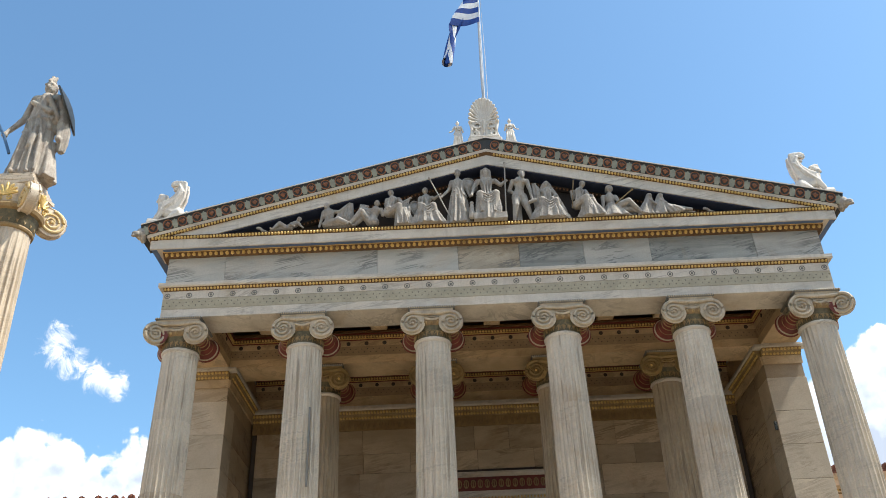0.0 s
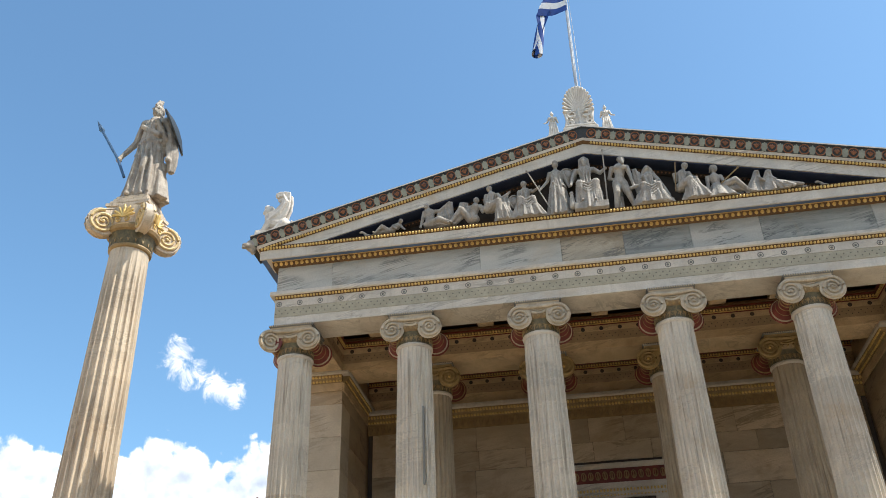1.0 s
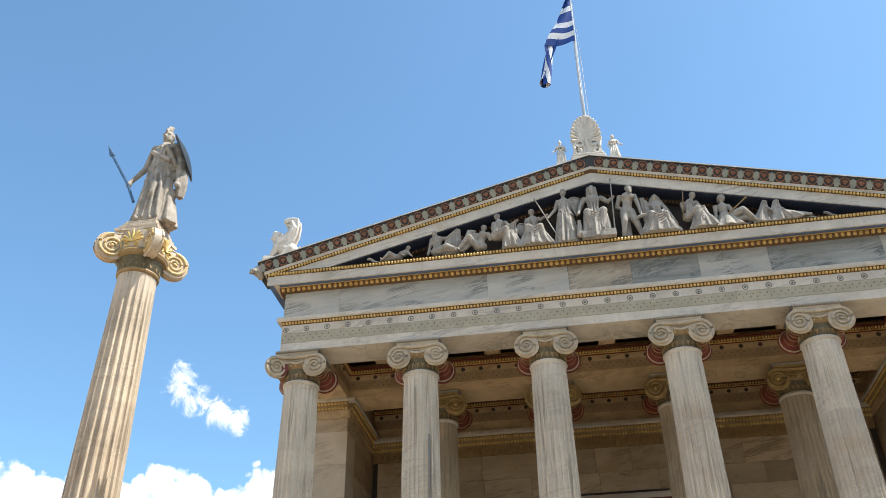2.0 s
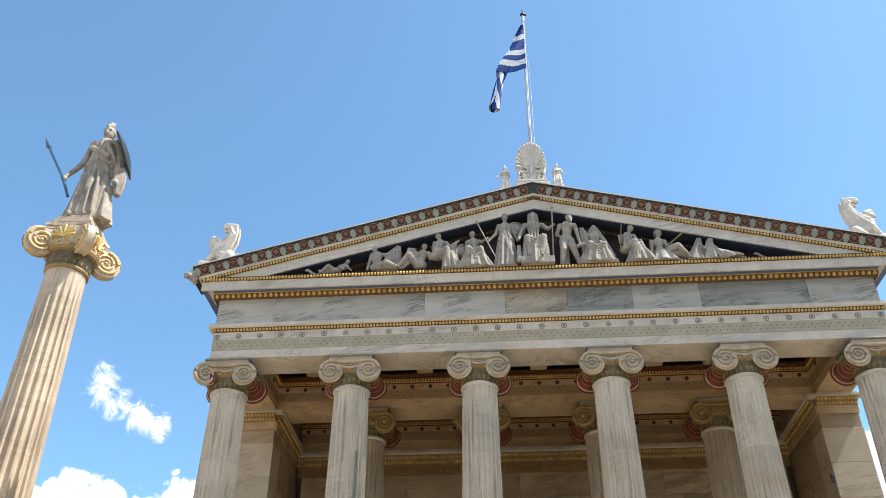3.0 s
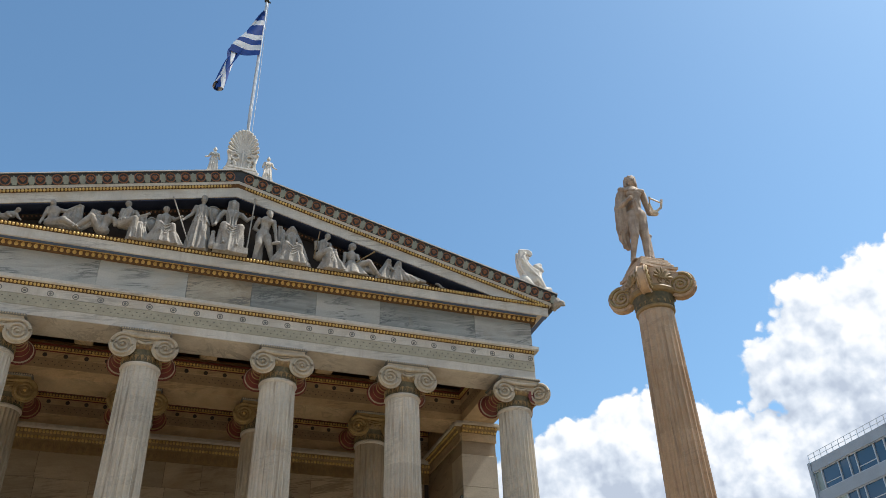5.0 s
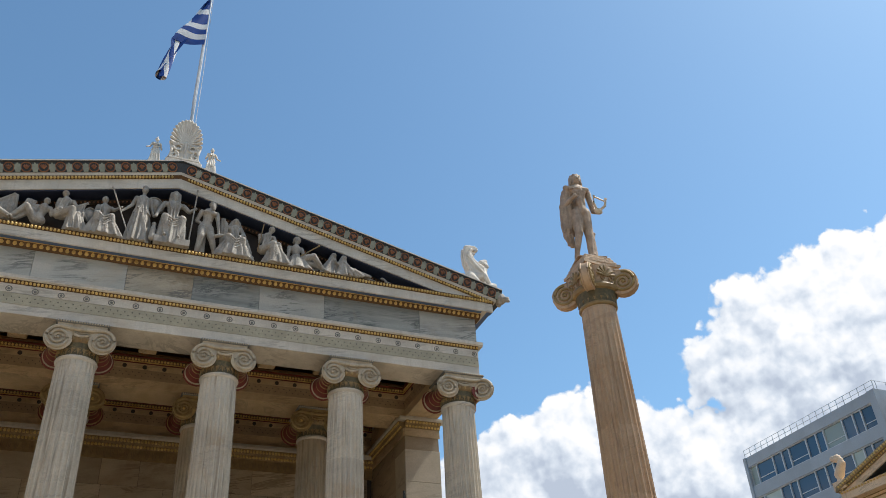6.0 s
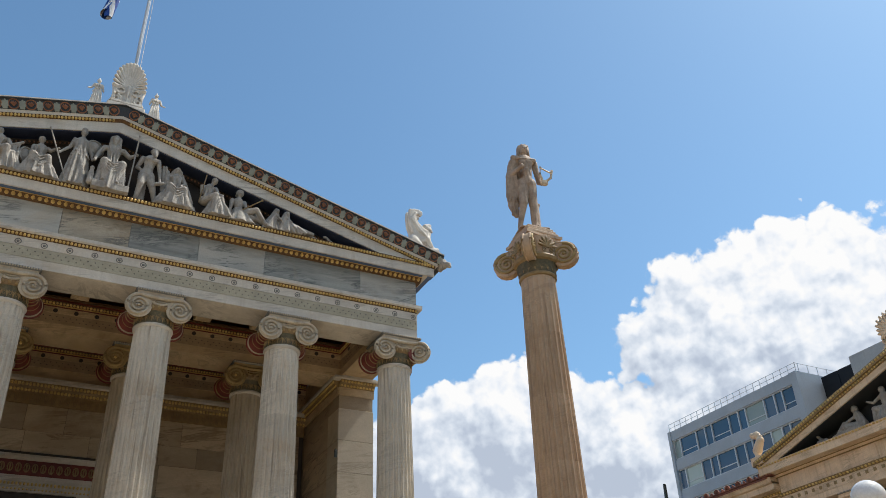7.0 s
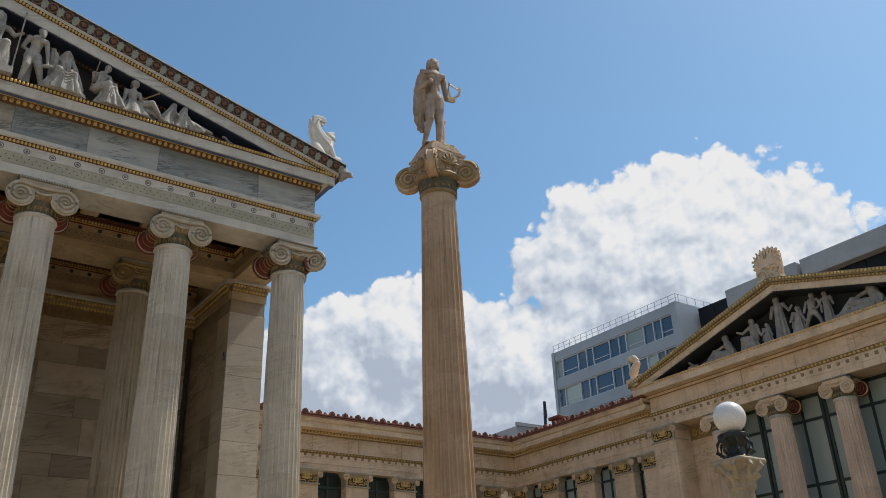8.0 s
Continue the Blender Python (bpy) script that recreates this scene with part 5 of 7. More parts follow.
for s in (-1, 1):
    def slope_bar(y0, y1, v0, v1, trim):
        rings = []
        for u in (0, 7.74 - trim):
            ring = []
            for y, v in ((y1, v0), (y0, v0), (y0, v1), (y1, v1)):
                uu = v * math.tan(WSL) if u == 0 else u
                ring.append((PC + s * (uu * math.cos(WSL) - v * math.sin(WSL)), y, 13.78 - uu * math.sin(WSL) + v * math.cos(WSL)))
            rings.append(ring)
        return Shape().rings(rings)
    part("porch_rake", slope_bar(PV - 0.48, 0.3, -0.52, -0.24, 0.4), WARM_MARBLE, wing, "sloping marble cornice")
    part("porch_rake_soffit", slope_bar(PV - 0.42, 0.2, -0.55, -0.521, 0.6), SIMA_DARK, wing, "dark painted underside")
    part("porch_rake_band", slope_bar(PV - 0.54, 0.3, -0.24, -0.14, 0.1), OCHRE, wing, "gilt moulding")
    part("porch_sima", slope_bar(PV - 0.62, 0.3, -0.14, 0.06, 0.0), OCHRE, wing, "gilt roof edge")
    knobs = Shape()
    for i in range(56):
        u = 0.1 + i * 7.6 / 56
        for v, yy, r in ((-0.03, PV - 0.62, 0.05), (-0.19, PV - 0.545, 0.036)):
            knobs.ball((PC + s * (u * math.cos(WSL) - v * math.sin(WSL)), yy, 13.78 - u * math.sin(WSL) + v * math.cos(WSL)), r, n=6)
    tagged(part("porch_bead_moulding", knobs, GOLD, wing, "rows of gilded knobs"), kind="stuff")
    part("porch_roof", Shape().rings([[(PC, y, 13.76), (PC + s * 7.4, y, 11.65), (PC + s * 7.4, y, 11.5), (PC, y, 13.6)] for y in (-0.2, 9.0)]), TILE, wing)
range_front(wing, 23.4, 38.0, [24.0, 26.4, 28.8, 31.2, 33.6, 36.0, 37.4])
eave(wing, 23.5, 38.0)
wing_m = wing.matrix_world.copy()
wing_m = Matrix.Translation((WX, YB, 0)) @ Matrix.Rotation(-math.pi / 2, 4, "Z")
wcol = ionic_column("wing_column", wing_m @ Matrix.Translation((15.1, 0.02, 0)), 0.44, 0.365, 1.2, 9.02, 9.745, WARM_SHAFT,
                    "fluted warm marble column with gilded capital", "columns of the wing porch", 0, True)
for u in (12.5, 17.7, 20.3):
    copy_thing(wcol, wing_m @ Matrix.Translation((u, 0.02, 0)))

# ---- modern blocks beyond ----
office = thing("office_block", Matrix.Translation((58.85, 43.7, 0)) @ Matrix.Rotation(-math.pi / 2, 4, "Z"), "grey office block with blue ribbon windows", "building")
OT = 30.25
part("body", Shape().box(0, 17.0, 0.35, 16, 0, OT), SHADE_BLUE_PANEL, office)
part("corner_pier", Shape().box(16.3, 17.0, -0.15, 0.4, 0, OT), SHADE_BLUE_PANEL, office)
part("corner_pier", Shape().box(0, 0.35, -0.15, 0.4, 0, OT), SHADE_BLUE_PANEL, office)
for k in range(8):
    z = OT - 0.86 - 3.03 * k
    part("spandrel", Shape().box(0.35, 16.3, -0.05, 0.4, z - 0.1, (OT if k == 0 else z + 0.97), 0.02), SHADE_BLUE_PANEL, office)
    u = 0.4
    i = 0
    while u < 16.0:
        wd = (0.95, 2.3, 1.25)[i % 3]
        e = min(u + wd, 16.25)
        win = part("window", Shape().box(u, u + 0.06, 0.05, 0.35, z - 2.05, z - 0.1).box(e - 0.06, e, 0.05, 0.35, z - 2.05, z - 0.1).box(u + 0.06, e - 0.06, 0.05, 0.35, z - 2.05, z - 1.97).box(u + 0.06, e - 0.06, 0.05, 0.35, z - 0.18, z - 0.1), STEEL, office)
        part("pane", Shape().box(u + 0.06, e - 0.06, 0.2, 0.24, z - 1.97, z - 0.18), BLUE_GLASS if (i * 4 + k * 3) % 7 else PALE_REFLECTION_GLASS, win)
        if wd > 2:
            part("sill_rail", Shape().box(u + 0.06, e - 0.06, 0.16, 0.2, z - 1.52, z - 1.44), STEEL, win)
        u, i = e, i + 1
railing = thing("roof_railing", office.matrix_world.copy(), "thin metal railing along the office roof", "railing")
railing.matrix_world = Matrix.Translation((58.85, 43.7, 0)) @ Matrix.Rotation(-math.pi / 2, 4, "Z")
for i in range(21):
    u = 0.1 + i * 0.84
    part("post", Shape().box(u - 0.025, u + 0.025, 0.1, 0.15, OT, OT + 0.85), STEEL, railing)
for z in (0.42, 0.83):
    part("rail", Shape().box(0.08, 16.95, 0.11, 0.14, OT + z - 0.02, OT + z + 0.02), STEEL, railing)
for i in range(9):
    v = 0.5 + i * 1.2
    part("post", Shape().box(16.85, 16.9, v, v + 0.05, OT, OT + 0.85), STEEL, railing)
part("rail", Shape().box(16.86, 16.89, 0.14, 10.2, OT + 0.81, OT + 0.85), STEEL, railing)

tower = thing("black_tower", Matrix.Translation((60.85, 26.3, 0)) @ Matrix.Rotation(-math.pi / 2, 4, "Z"), "black glass tower block with a pale concrete crown", "building")
TT = 29.9
part("body", Shape().box(0.05, 40, 0.4, 18, 0, TT - 0.2), BLACK_CLAD, tower)
for i in range(22):
    for k in range(4):
        part("panel", Shape().box(0.1 + i * 1.8, 1.85 + i * 1.8, 0.3, 0.42, TT - 4.3 - 3.2 * k, TT - 1.2 - 3.2 * k if k else TT - 0.15, 0.01), BLACK_CLAD, tower)
for a, b in ((3.9, 11.0), (11.4, 40)):
    part("crown", Shape().box(a, b, -0.6, 6, TT - 1.55, TT + 0.1, 0.04), CONCRETE, tower, "pale concrete crown")
# small rooftop things beyond the ranges
mast = thing("antenna_mast", Matrix.Translation((48.4, 34.2, 0)), "slim antenna mast with panel antenna and stays", "antenna")
part("pole", Shape().tube([(0, 0, 12), (0, 0, 18.5), (0.05, 0, 21.2)], [0.2, 0.16, 0.09], 8), DARK_IRON, mast)
part("panel_antenna", Shape().box(-0.13, 0.13, -0.2, -0.05, 19.9, 21.4, 0.03), DARK_IRON, mast)
for dx, dy in ((1.3, 0.4), (-0.5, 1.2)):
    part("stay", Shape().tube([(0, 0, 18.6), (dx, dy, 15.0)], 0.025, 5), DARK_IRON, mast)
low = thing("rooftop_block", Matrix.Translation((49.5, 38.0, 0)), "pale low rooftop structure behind the tiles", "building")
part("body", Shape().box(-3.6, 3.2, -3.0, 5.0, 0, 19.2), CONCRETE, low)
part("parapet", Shape().box(-3.7, 3.3, -3.1, -2.9, 19.2, 19.5), CONCRETE, low)
pot = thing("chimney_pot", Matrix.Translation((WX + 3.0, 12.6, 11.9)), "squat terracotta chimney on the tiled roof", "chimney")
part("stack", Shape().box(-0.3, 0.3, -0.3, 0.3, 0.0, 0.75, 0.02), TILE, pot)
part("cap", Shape().box(-0.42, 0.42, -0.42, 0.42, 0.75, 0.92, 0.03), TILE, pot)
# unseen street front opposite, behind the camera: closes the place and blocks low sky light
for i, (x, wd, h) in enumerate(((-95, 60, 24), (-34, 32, 27), (-1, 34, 23), (34, 40, 26), (75, 55, 24))):
    solid("street_front_%d" % (i + 1), Shape().box(x, x + wd, -84, -66, 0, h), CONCRETE, "unseen plain building front across the street, blocks low sky light", "building", "structure")
for s in (-1,):
    solid("far_wing", Shape().box(-WX - 9, -WX, -25, YB + 6, 0, EAVE), WARM_MARBLE, "plain marble wing closing the court", "building", "structure")

# ---- street lamp ----
lamp = thing("street_lamp", Matrix.Translation((10.05, -12.3, 0)), "white globe lamp on a stone post with leaf capital", "street lamp")
part("base", Shape().box(-0.36, 0.36, -0.36, 0.36, 0, 0.7, 0.03), LAMP_STONE, lamp)
part("post", fluted(0.21, 0.165, 0.7, 3.58, 16, 8, 0.05), LAMP_STONE, lamp, smooth=True)
capb = Shape().lathe([(0.17, 3.56), (0.2, 3.6), (0.17, 3.64), (0.18, 3.75), (0.24, 3.88), (0.30, 3.95)], 20).box(-0.3, 0.3, -0.3, 0.3, 3.95, 4.02, 0.02)
for i in range(8):
    a = 2 * math.pi * i / 8
    for r0, z0, r1, z1 in ((0.17, 3.62, 0.27, 3.8), (0.2, 3.72, 0.34, 3.93)):
        aa = a + (math.pi / 8 if r1 > 0.3 else 0)
        c, d = math.cos(aa), math.sin(aa)
        capb.tube([(r0 * c, r0 * d, z0), (r0 * 1.05 * c, r0 * 1.05 * d, z0 + 0.1), (r1 * c, r1 * d, z1), (r1 * 1.08 * c, r1 * 1.08 * d, z1 - 0.05)], [0.035, 0.05, 0.04, 0.015], 6)
carved(part("capital", capb, LAMP_STONE, lamp, "carved leaf capital"), 0.012, 1)
ho = Shape().lathe([(0.2, 4.02), (0.22, 4.05), (0.15, 4.1), (0.13, 4.2), (0.19, 4.3), (0.23, 4.34), (0.23, 4.40), (0.16, 4.43)], 20)
for i in range(8):
    a = 2 * math.pi * i / 8
    ho.tube([(0.14 * math.cos(a), 0.14 * math.sin(a), 4.06), (0.27 * math.cos(a), 0.27 * math.sin(a), 4.14), (0.25 * math.cos(a), 0.25 * math.sin(a), 4.26), (0.2 * math.cos(a), 0.2 * math.sin(a), 4.34)], [0.02, 0.035, 0.03, 0.02], 5)
carved(part("holder", ho, DARK_IRON, lamp, "dark cast iron globe holder"), 0.01, 1)
part("globe", Shape().lathe([(0.242 * math.sin(math.pi * k / 24) + 0.001, 4.665 - 0.242 * math.cos(math.pi * k / 24)) for k in range(25)], 40), GLOBE, lamp, "white opal glass globe", smooth=True)

# ---- sculpture ----


def robe(sh, x, z0, z1, r0, r1, folds=9, y=0.0, lean=0.0, flat=0.75, depth=0.12):
    """A gown falling in folds from z1 down to z0."""
    rings = []
    n = folds * 4
    for k in range(9):
        q = k / 8
        z = z0 + (z1 - z0) * q
        r = r0 + (r1 - r0) * q ** 0.8
        ring = []
        for i in range(n):
            a = 2 * math.pi * i / n
            f = 1 + 1.35 * depth * math.sin(folds * a + 1.2 * math.sin(3 * q + x)) * (1 - 0.45 * q)
            ring.append((x + lean * q + r * f * math.cos(a), y + flat * r * f * math.sin(a), z))
        rings.append(ring)
    return sh.rings(rings)


def gown(sh, secs, n=9, depth=0.14, seed=0.0):
    """Drapery skinned through level ellipses (x, y, z, rx, ry), top to bottom; uneven folds deepen downwards."""
    rings = []
    for k, (x, y, z, rx, ry) in enumerate(secs):
        amt = depth * (0.35 + 0.65 * k / (len(secs) - 1))
        ring = []
        for i in range(n * 5):
            a = 2 * math.pi * i / (n * 5)
            f = 1 + amt * (math.sin(n * a + seed + 0.5 * k) + 0.6 * math.sin((n // 2) * a + 2.3 * seed) + 0.3 * math.sin((2 * n - 3) * a + seed))
            ring.append((x + rx * f * math.cos(a), y + ry * f * math.sin(a), z))
        rings.append(ring)
    return sh.rings(rings)


def statue(name, sh, m, label, voxel, group="", mat=None, soft=2):
    ob = solid(name, sh, mat or STATUE, label, "statue", m=m, group=group)
    carved(ob, voxel, soft)
    return ob


# helmeted goddess with spear and shield
g = Shape()
robe(g, 0.0, 0.02, 2.45, 0.62, 0.36, 9, flat=0.72, depth=0.2)
robe(g, 0.28, 0.0, 1.5, 0.42, 0.2, 6, y=0.15, lean=-0.1)
robe(g, 0.02, 1.75, 2.5, 0.5, 0.38, 8, flat=0.72)
g.limb((0, 0, 2.3), (0.02, 0, 2.95), 0.34, 0.30, 14, 0.8).limb((-0.36, 0, 3.02), (0.38, 0, 3.02), 0.17, 0.17).limb((0, 0, 3.0), (0.02, -0.02, 3.3), 0.13, 0.12)
g.ball((0.02, -0.05, 3.42), 0.17, 0.2, 0.23).ball((0.02, -0.0, 3.52), 0.2, 0.24, 0.16)
g.limb((0.0, -0.02, 3.7), (-0.02, 0.0, 3.93), 0.06, 0.05).limb((0.06, -0.02, 3.7), (0.1, 0.02, 3.9), 0.06, 0.045).limb((0.02, -0.22, 3.62), (0.02, -0.05, 3.82), 0.05, 0.07).limb((0.02, -0.05, 3.86), (0.02, 0.28, 3.66), 0.07, 0.06).limb((0.02, 0.28, 3.66), (0.02, 0.3, 3.2), 0.06, 0.04)
g.limb((-0.4, 0, 3.0), (-0.62, 0.05, 2.35), 0.14, 0.11).limb((-0.62, 0.05, 2.35), (-0.9, -0.25, 1.62), 0.11, 0.07).ball((-0.92, -0.27, 1.55), 0.1)
g.limb((0.42, 0, 3.0), (0.66, 0.08, 2.3), 0.15, 0.12).limb((0.66, 0.08, 2.3), (0.74, -0.15, 1.5), 0.12, 0.08).ball((0.75, -0.17, 1.4), 0.1)
g.limb((0.6, 0.1, 2.3), (0.72, 0.1, 1.2), 0.16, 0.1).limb((-0.3, -0.25, 2.75), (0.35, -0.28, 2.35), 0.08, 0.09).limb((0.2, -0.28, 2.9), (0.55, -0.1, 2.2), 0.1, 0.09)
for i in range(11):
    a = -1.5 + 0.3 * i
    g.limb((0.04 + 0.36 * math.sin(a), -0.28 * math.cos(a), 2.15), (0.05 + 0.60 * math.sin(a + 0.12 * math.sin(2.3 * i)), -0.45 * math.cos(a), 0.05), 0.035, 0.055)
for i in range(9):
    a = -1.4 + 0.35 * i
    g.ball((0.04 + 0.42 * math.sin(a), -0.32 * math.cos(a), 2.12 + 0.05 * math.sin(2 * i)), 0.075)
    g.limb((0.3 * math.sin(a), -0.30 * math.cos(a), 2.95), (0.04 + 0.38 * math.sin(a), -0.31 * math.cos(a), 2.4), 0.03, 0.04)
g.limb((0.12, -0.42, 1.35), (0.1, -0.46, 1.0), 0.12, 0.11)
g.limb((0.55, 0.05, 1.3), (0.62, -0.1, 0.1), 0.12, 0.09)
g.limb((-0.22, -0.4, 0.08), (-0.24, -0.58, 0.06), 0.09, 0.07).limb((0.2, -0.3, 0.08), (0.24, -0.5, 0.06), 0.09, 0.07)
g.ball((0.02, -0.25, 3.4), 0.03, 0.04, 0.06).limb((-0.1, -0.2, 3.5), (0.14, -0.2, 3.5), 0.035, 0.035)
gown(g, [(0.0, -0.02, 2.3, 0.36, 0.28), (0.02, -0.04, 1.7, 0.44, 0.34), (0.04, -0.04, 0.9, 0.52, 0.4), (0.08, -0.02, 0.02, 0.56, 0.46)], 13, 0.12, 0.7)
for i in range(4):
    g.tube([(-0.26 + 0.15 * i, -0.36, 2.0), (-0.2 + 0.19 * i + 0.05 * math.sin(2 * i), -0.46, 1.2), (-0.3 + 0.24 * i, -0.5, 0.1)], [0.03, 0.06, 0.05], 7)
gown(g, [(0.3, 0.0, 1.5, 0.18, 0.2), (0.46, 0.0, 0.8, 0.28, 0.26), (0.56, -0.04, 0.02, 0.36, 0.34)], 7, 0.13, 1.9)
gown(g, [(0.62, 0.05, 2.5, 0.16, 0.16), (0.76, 0.04, 1.8, 0.2, 0.2), (0.84, 0.0, 1.3, 0.16, 0.14), (0.86, -0.02, 0.98, 0.1, 0.1)], 6, 0.14, 3.3)
ATH = Matrix.Translation((-14.0, 0.5, 17.58)) @ Matrix.Diagonal((1.0, 1.0, 1.095, 1.0))
statue("helmeted_statue", g, ATH, "weathered marble robed goddess statue with a crested helmet", 0.022, mat=DARK_STATUE, soft=1)
spear = solid("spear", Shape().tube([(-0.60, -0.28, 0.86), (-0.93, -0.33, 1.55), (-1.62, -0.45, 2.62)], 0.045, 8).rings([[Vector((-1.62, -0.45, 2.62)) + Vector((-0.5, -0.08, 0.86)).normalized() * h + Vector((r * math.cos(a), r * math.sin(a) * 0.5, 0)) for a in [k * math.pi / 3 for k in range(6)]] for h, r in ((-0.05, 0.05), (0.06, 0.11), (0.5, 0.006))]),
              SPEAR, "blue-grey metal spear held by the statue", "spear", m=ATH)
tip = Vector((0.88, 0.2, 0.42)).to_track_quat("Z", "Y").to_matrix()
shield = solid("round_shield", Shape().lathe([(0.02, 0.16), (0.35, 0.13), (0.70, 0.03), (0.80, 0.0), (0.80, -0.05), (0.70, -0.02), (0.35, 0.07), (0.02, 0.10)], 36, m=tip),
               DARK_IRON, "dark metal round shield on the statue's arm", "shield", m=ATH @ Matrix.Translation((0.66, 0.12, 2.68)), smooth=True)

# lyre-bearing god
a_ = Shape()
a_.limb((-0.14, 0, 2.0), (-0.26, -0.15, 1.12), 0.25, 0.17, 12).limb((-0.26, -0.15, 1.12), (-0.45, 0.05, 0.2), 0.16, 0.09, 12).limb((-0.45, 0.05, 0.12), (-0.5, -0.2, 0.07), 0.1, 0.07)
a_.limb((0.16, 0, 2.0), (0.2, -0.02, 1.1), 0.26, 0.17, 12).limb((0.2, -0.02, 1.1), (0.16, 0.04, 0.2), 0.165, 0.095, 12).limb((0.16, 0.04, 0.12), (0.2, -0.25, 0.07), 0.1, 0.07)
a_.limb((0.02, 0, 2.05), (0.0, 0, 2.35), 0.32, 0.29, 14, 0.75).limb((0, 0, 2.35), (-0.02, -0.02, 2.85), 0.28, 0.34, 14, 0.72).limb((-0.4, 0, 3.0), (0.38, 0, 2.95), 0.17, 0.16)
a_.limb((-0.02, 0, 3.0), (0.0, -0.03, 3.3), 0.13, 0.12).ball((0.02, -0.06, 3.46), 0.18, 0.21, 0.24).ball((0.01, 0.02, 3.52), 0.23, 0.24, 0.22)
a_.limb((-0.1, 0.08, 3.4), (-0.16, -0.02, 3.12), 0.09, 0.06).limb((0.16, 0.08, 3.4), (0.2, -0.02, 3.12), 0.09, 0.06)
a_.limb((-0.44, 0, 2.96), (-0.62, 0.02, 2.35), 0.15, 0.12).limb((-0.62, 0.02, 2.35), (-0.32, -0.36, 2.5), 0.11, 0.08).ball((-0.26, -0.4, 2.52), 0.1)
a_.limb((0.44, 0, 2.92), (0.58, 0.05, 2.2), 0.14, 0.11).limb((0.58, 0.05, 2.2), (0.70, -0.18, 2.0), 0.11, 0.08).ball((0.73, -0.2, 2.05), 0.1)
# cloak over the shoulder
for i in range(7):
    x = -0.64 + 0.09 * i
    a_.limb((-0.42 + 0.06 * i, 0.15, 3.02 - 0.02 * i), (x + 0.04, 0.22 + 0.05 * (i % 2), 0.85 + 0.14 * i), 0.10, 0.07)
a_.limb((-0.5, -0.1, 3.05), (0.35, -0.22, 2.92), 0.11, 0.1).limb((-0.56, -0.05, 2.9), (-0.62, 0.05, 1.7), 0.10, 0.06)
for i in range(9):
    q = i / 8
    a_.limb((-0.62 + 0.42 * q, 0.05 - 0.12 * math.sin(3 * q), 2.95), (-0.70 + 0.46 * q, 0.12 + 0.1 * (i % 2), 0.95 + 0.5 * q + 0.12 * (i % 2)), 0.04, 0.05)
for i in range(10):
    t = 2 * math.pi * i / 10
    a_.ball((0.02 + 0.15 * math.cos(t), 0.0 + 0.16 * math.sin(t), 3.58 + 0.03 * math.sin(3 * t)), 0.06)
a_.ball((0.02, -0.27, 3.43), 0.035, 0.05, 0.05).ball((-0.14, -0.2, 2.82), 0.17, 0.1, 0.13).ball((0.14, -0.2, 2.82), 0.17, 0.1, 0.13)
# face
a_.ball((-0.06, -0.24, 3.5), 0.03).ball((0.1, -0.24, 3.5), 0.03)
# tree stump support
a_.limb((0.34, 0.25, 0.0), (0.36, 0.2, 1.3), 0.2, 0.14, 12)
for i in range(6):
    a_.limb((0.34 + 0.17 * math.cos(i * 1.1), 0.2 - 0.15 * math.sin(i * 1.1), 0.12 + 0.2 * i), (0.34 + 0.17 * math.cos(i * 1.1 + 1.1), 0.2 - 0.15 * math.sin(i * 1.1 + 1.1), 0.3 + 0.2 * i), 0.05, 0.05)
a_.box(-0.6, 0.6, -0.45, 0.5, 0.0, 0.06)
gown(a_, [(-0.34, 0.08, 3.1, 0.16, 0.14), (-0.48, 0.1, 2.8, 0.22, 0.15), (-0.58, 0.14, 2.2, 0.22, 0.14), (-0.6, 0.18, 1.6, 0.23, 0.13), (-0.56, 0.2, 1.15, 0.2, 0.12), (-0.5, 0.2, 0.9, 0.13, 0.10), (-0.47, 0.2, 0.72, 0.07, 0.06)], 9, 0.2, 2.1)
for i in range(6):
    a_.tube([(-0.30 - 0.06 * i, -0.08 + 0.03 * i, 3.08 - 0.05 * i), (-0.42 - 0.075 * i, -0.06 + 0.02 * i, 2.3), (-0.38 - 0.08 * i, 0.05, 1.45 - 0.1 * (i % 3))], [0.03, 0.055, 0.04], 7)
for i in range(9):
    t = 2 * math.pi * i / 9
    a_.limb((0.02 + 0.2 * math.cos(t), 0.03 + 0.2 * math.sin(t), 3.62), (0.02 + 0.25 * math.cos(t), 0.05 + 0.2 * math.sin(t), 3.3 - 0.12 * max(0.0, math.sin(t))), 0.06, 0.05)
a_.limb((-0.02, -0.27, 2.5), (0.0, -0.26, 2.2), 0.07, 0.06).ball((-0.1, -0.22, 2.38), 0.1, 0.07, 0.16).ball((0.1, -0.22, 2.38), 0.1, 0.07, 0.16)
gown(a_, [(0.0, 0.0, 3.2, 0.2, 0.18), (-0.04, -0.01, 3.06, 0.42, 0.27), (-0.08, -0.02, 2.94, 0.46, 0.29)], 9, 0.06, 0.5)
APO = Matrix.Translation((13.88, 0.5, 17.58)) @ Matrix.Rotation(radians(-14), 4, "Z") @ Matrix.Diagonal((0.89, 0.92, 1.05, 1.0))
statue("lyre_statue", a_, APO, "weathered marble youth statue with a cloak", 0.022, mat=surface("warm_statue_marble", (0.48, 0.355, 0.255), (0.33, 0.24, 0.17), 4.0, 0.65, bump=0.5, relief=0.05, streaks=((0.20, 0.14, 0.10), 0.6), stain=(0.2, 0.14, 0.09), stain_amount=0.6), soft=1)
LYRE = Matrix.Translation((-0.24, 0, 0.05))
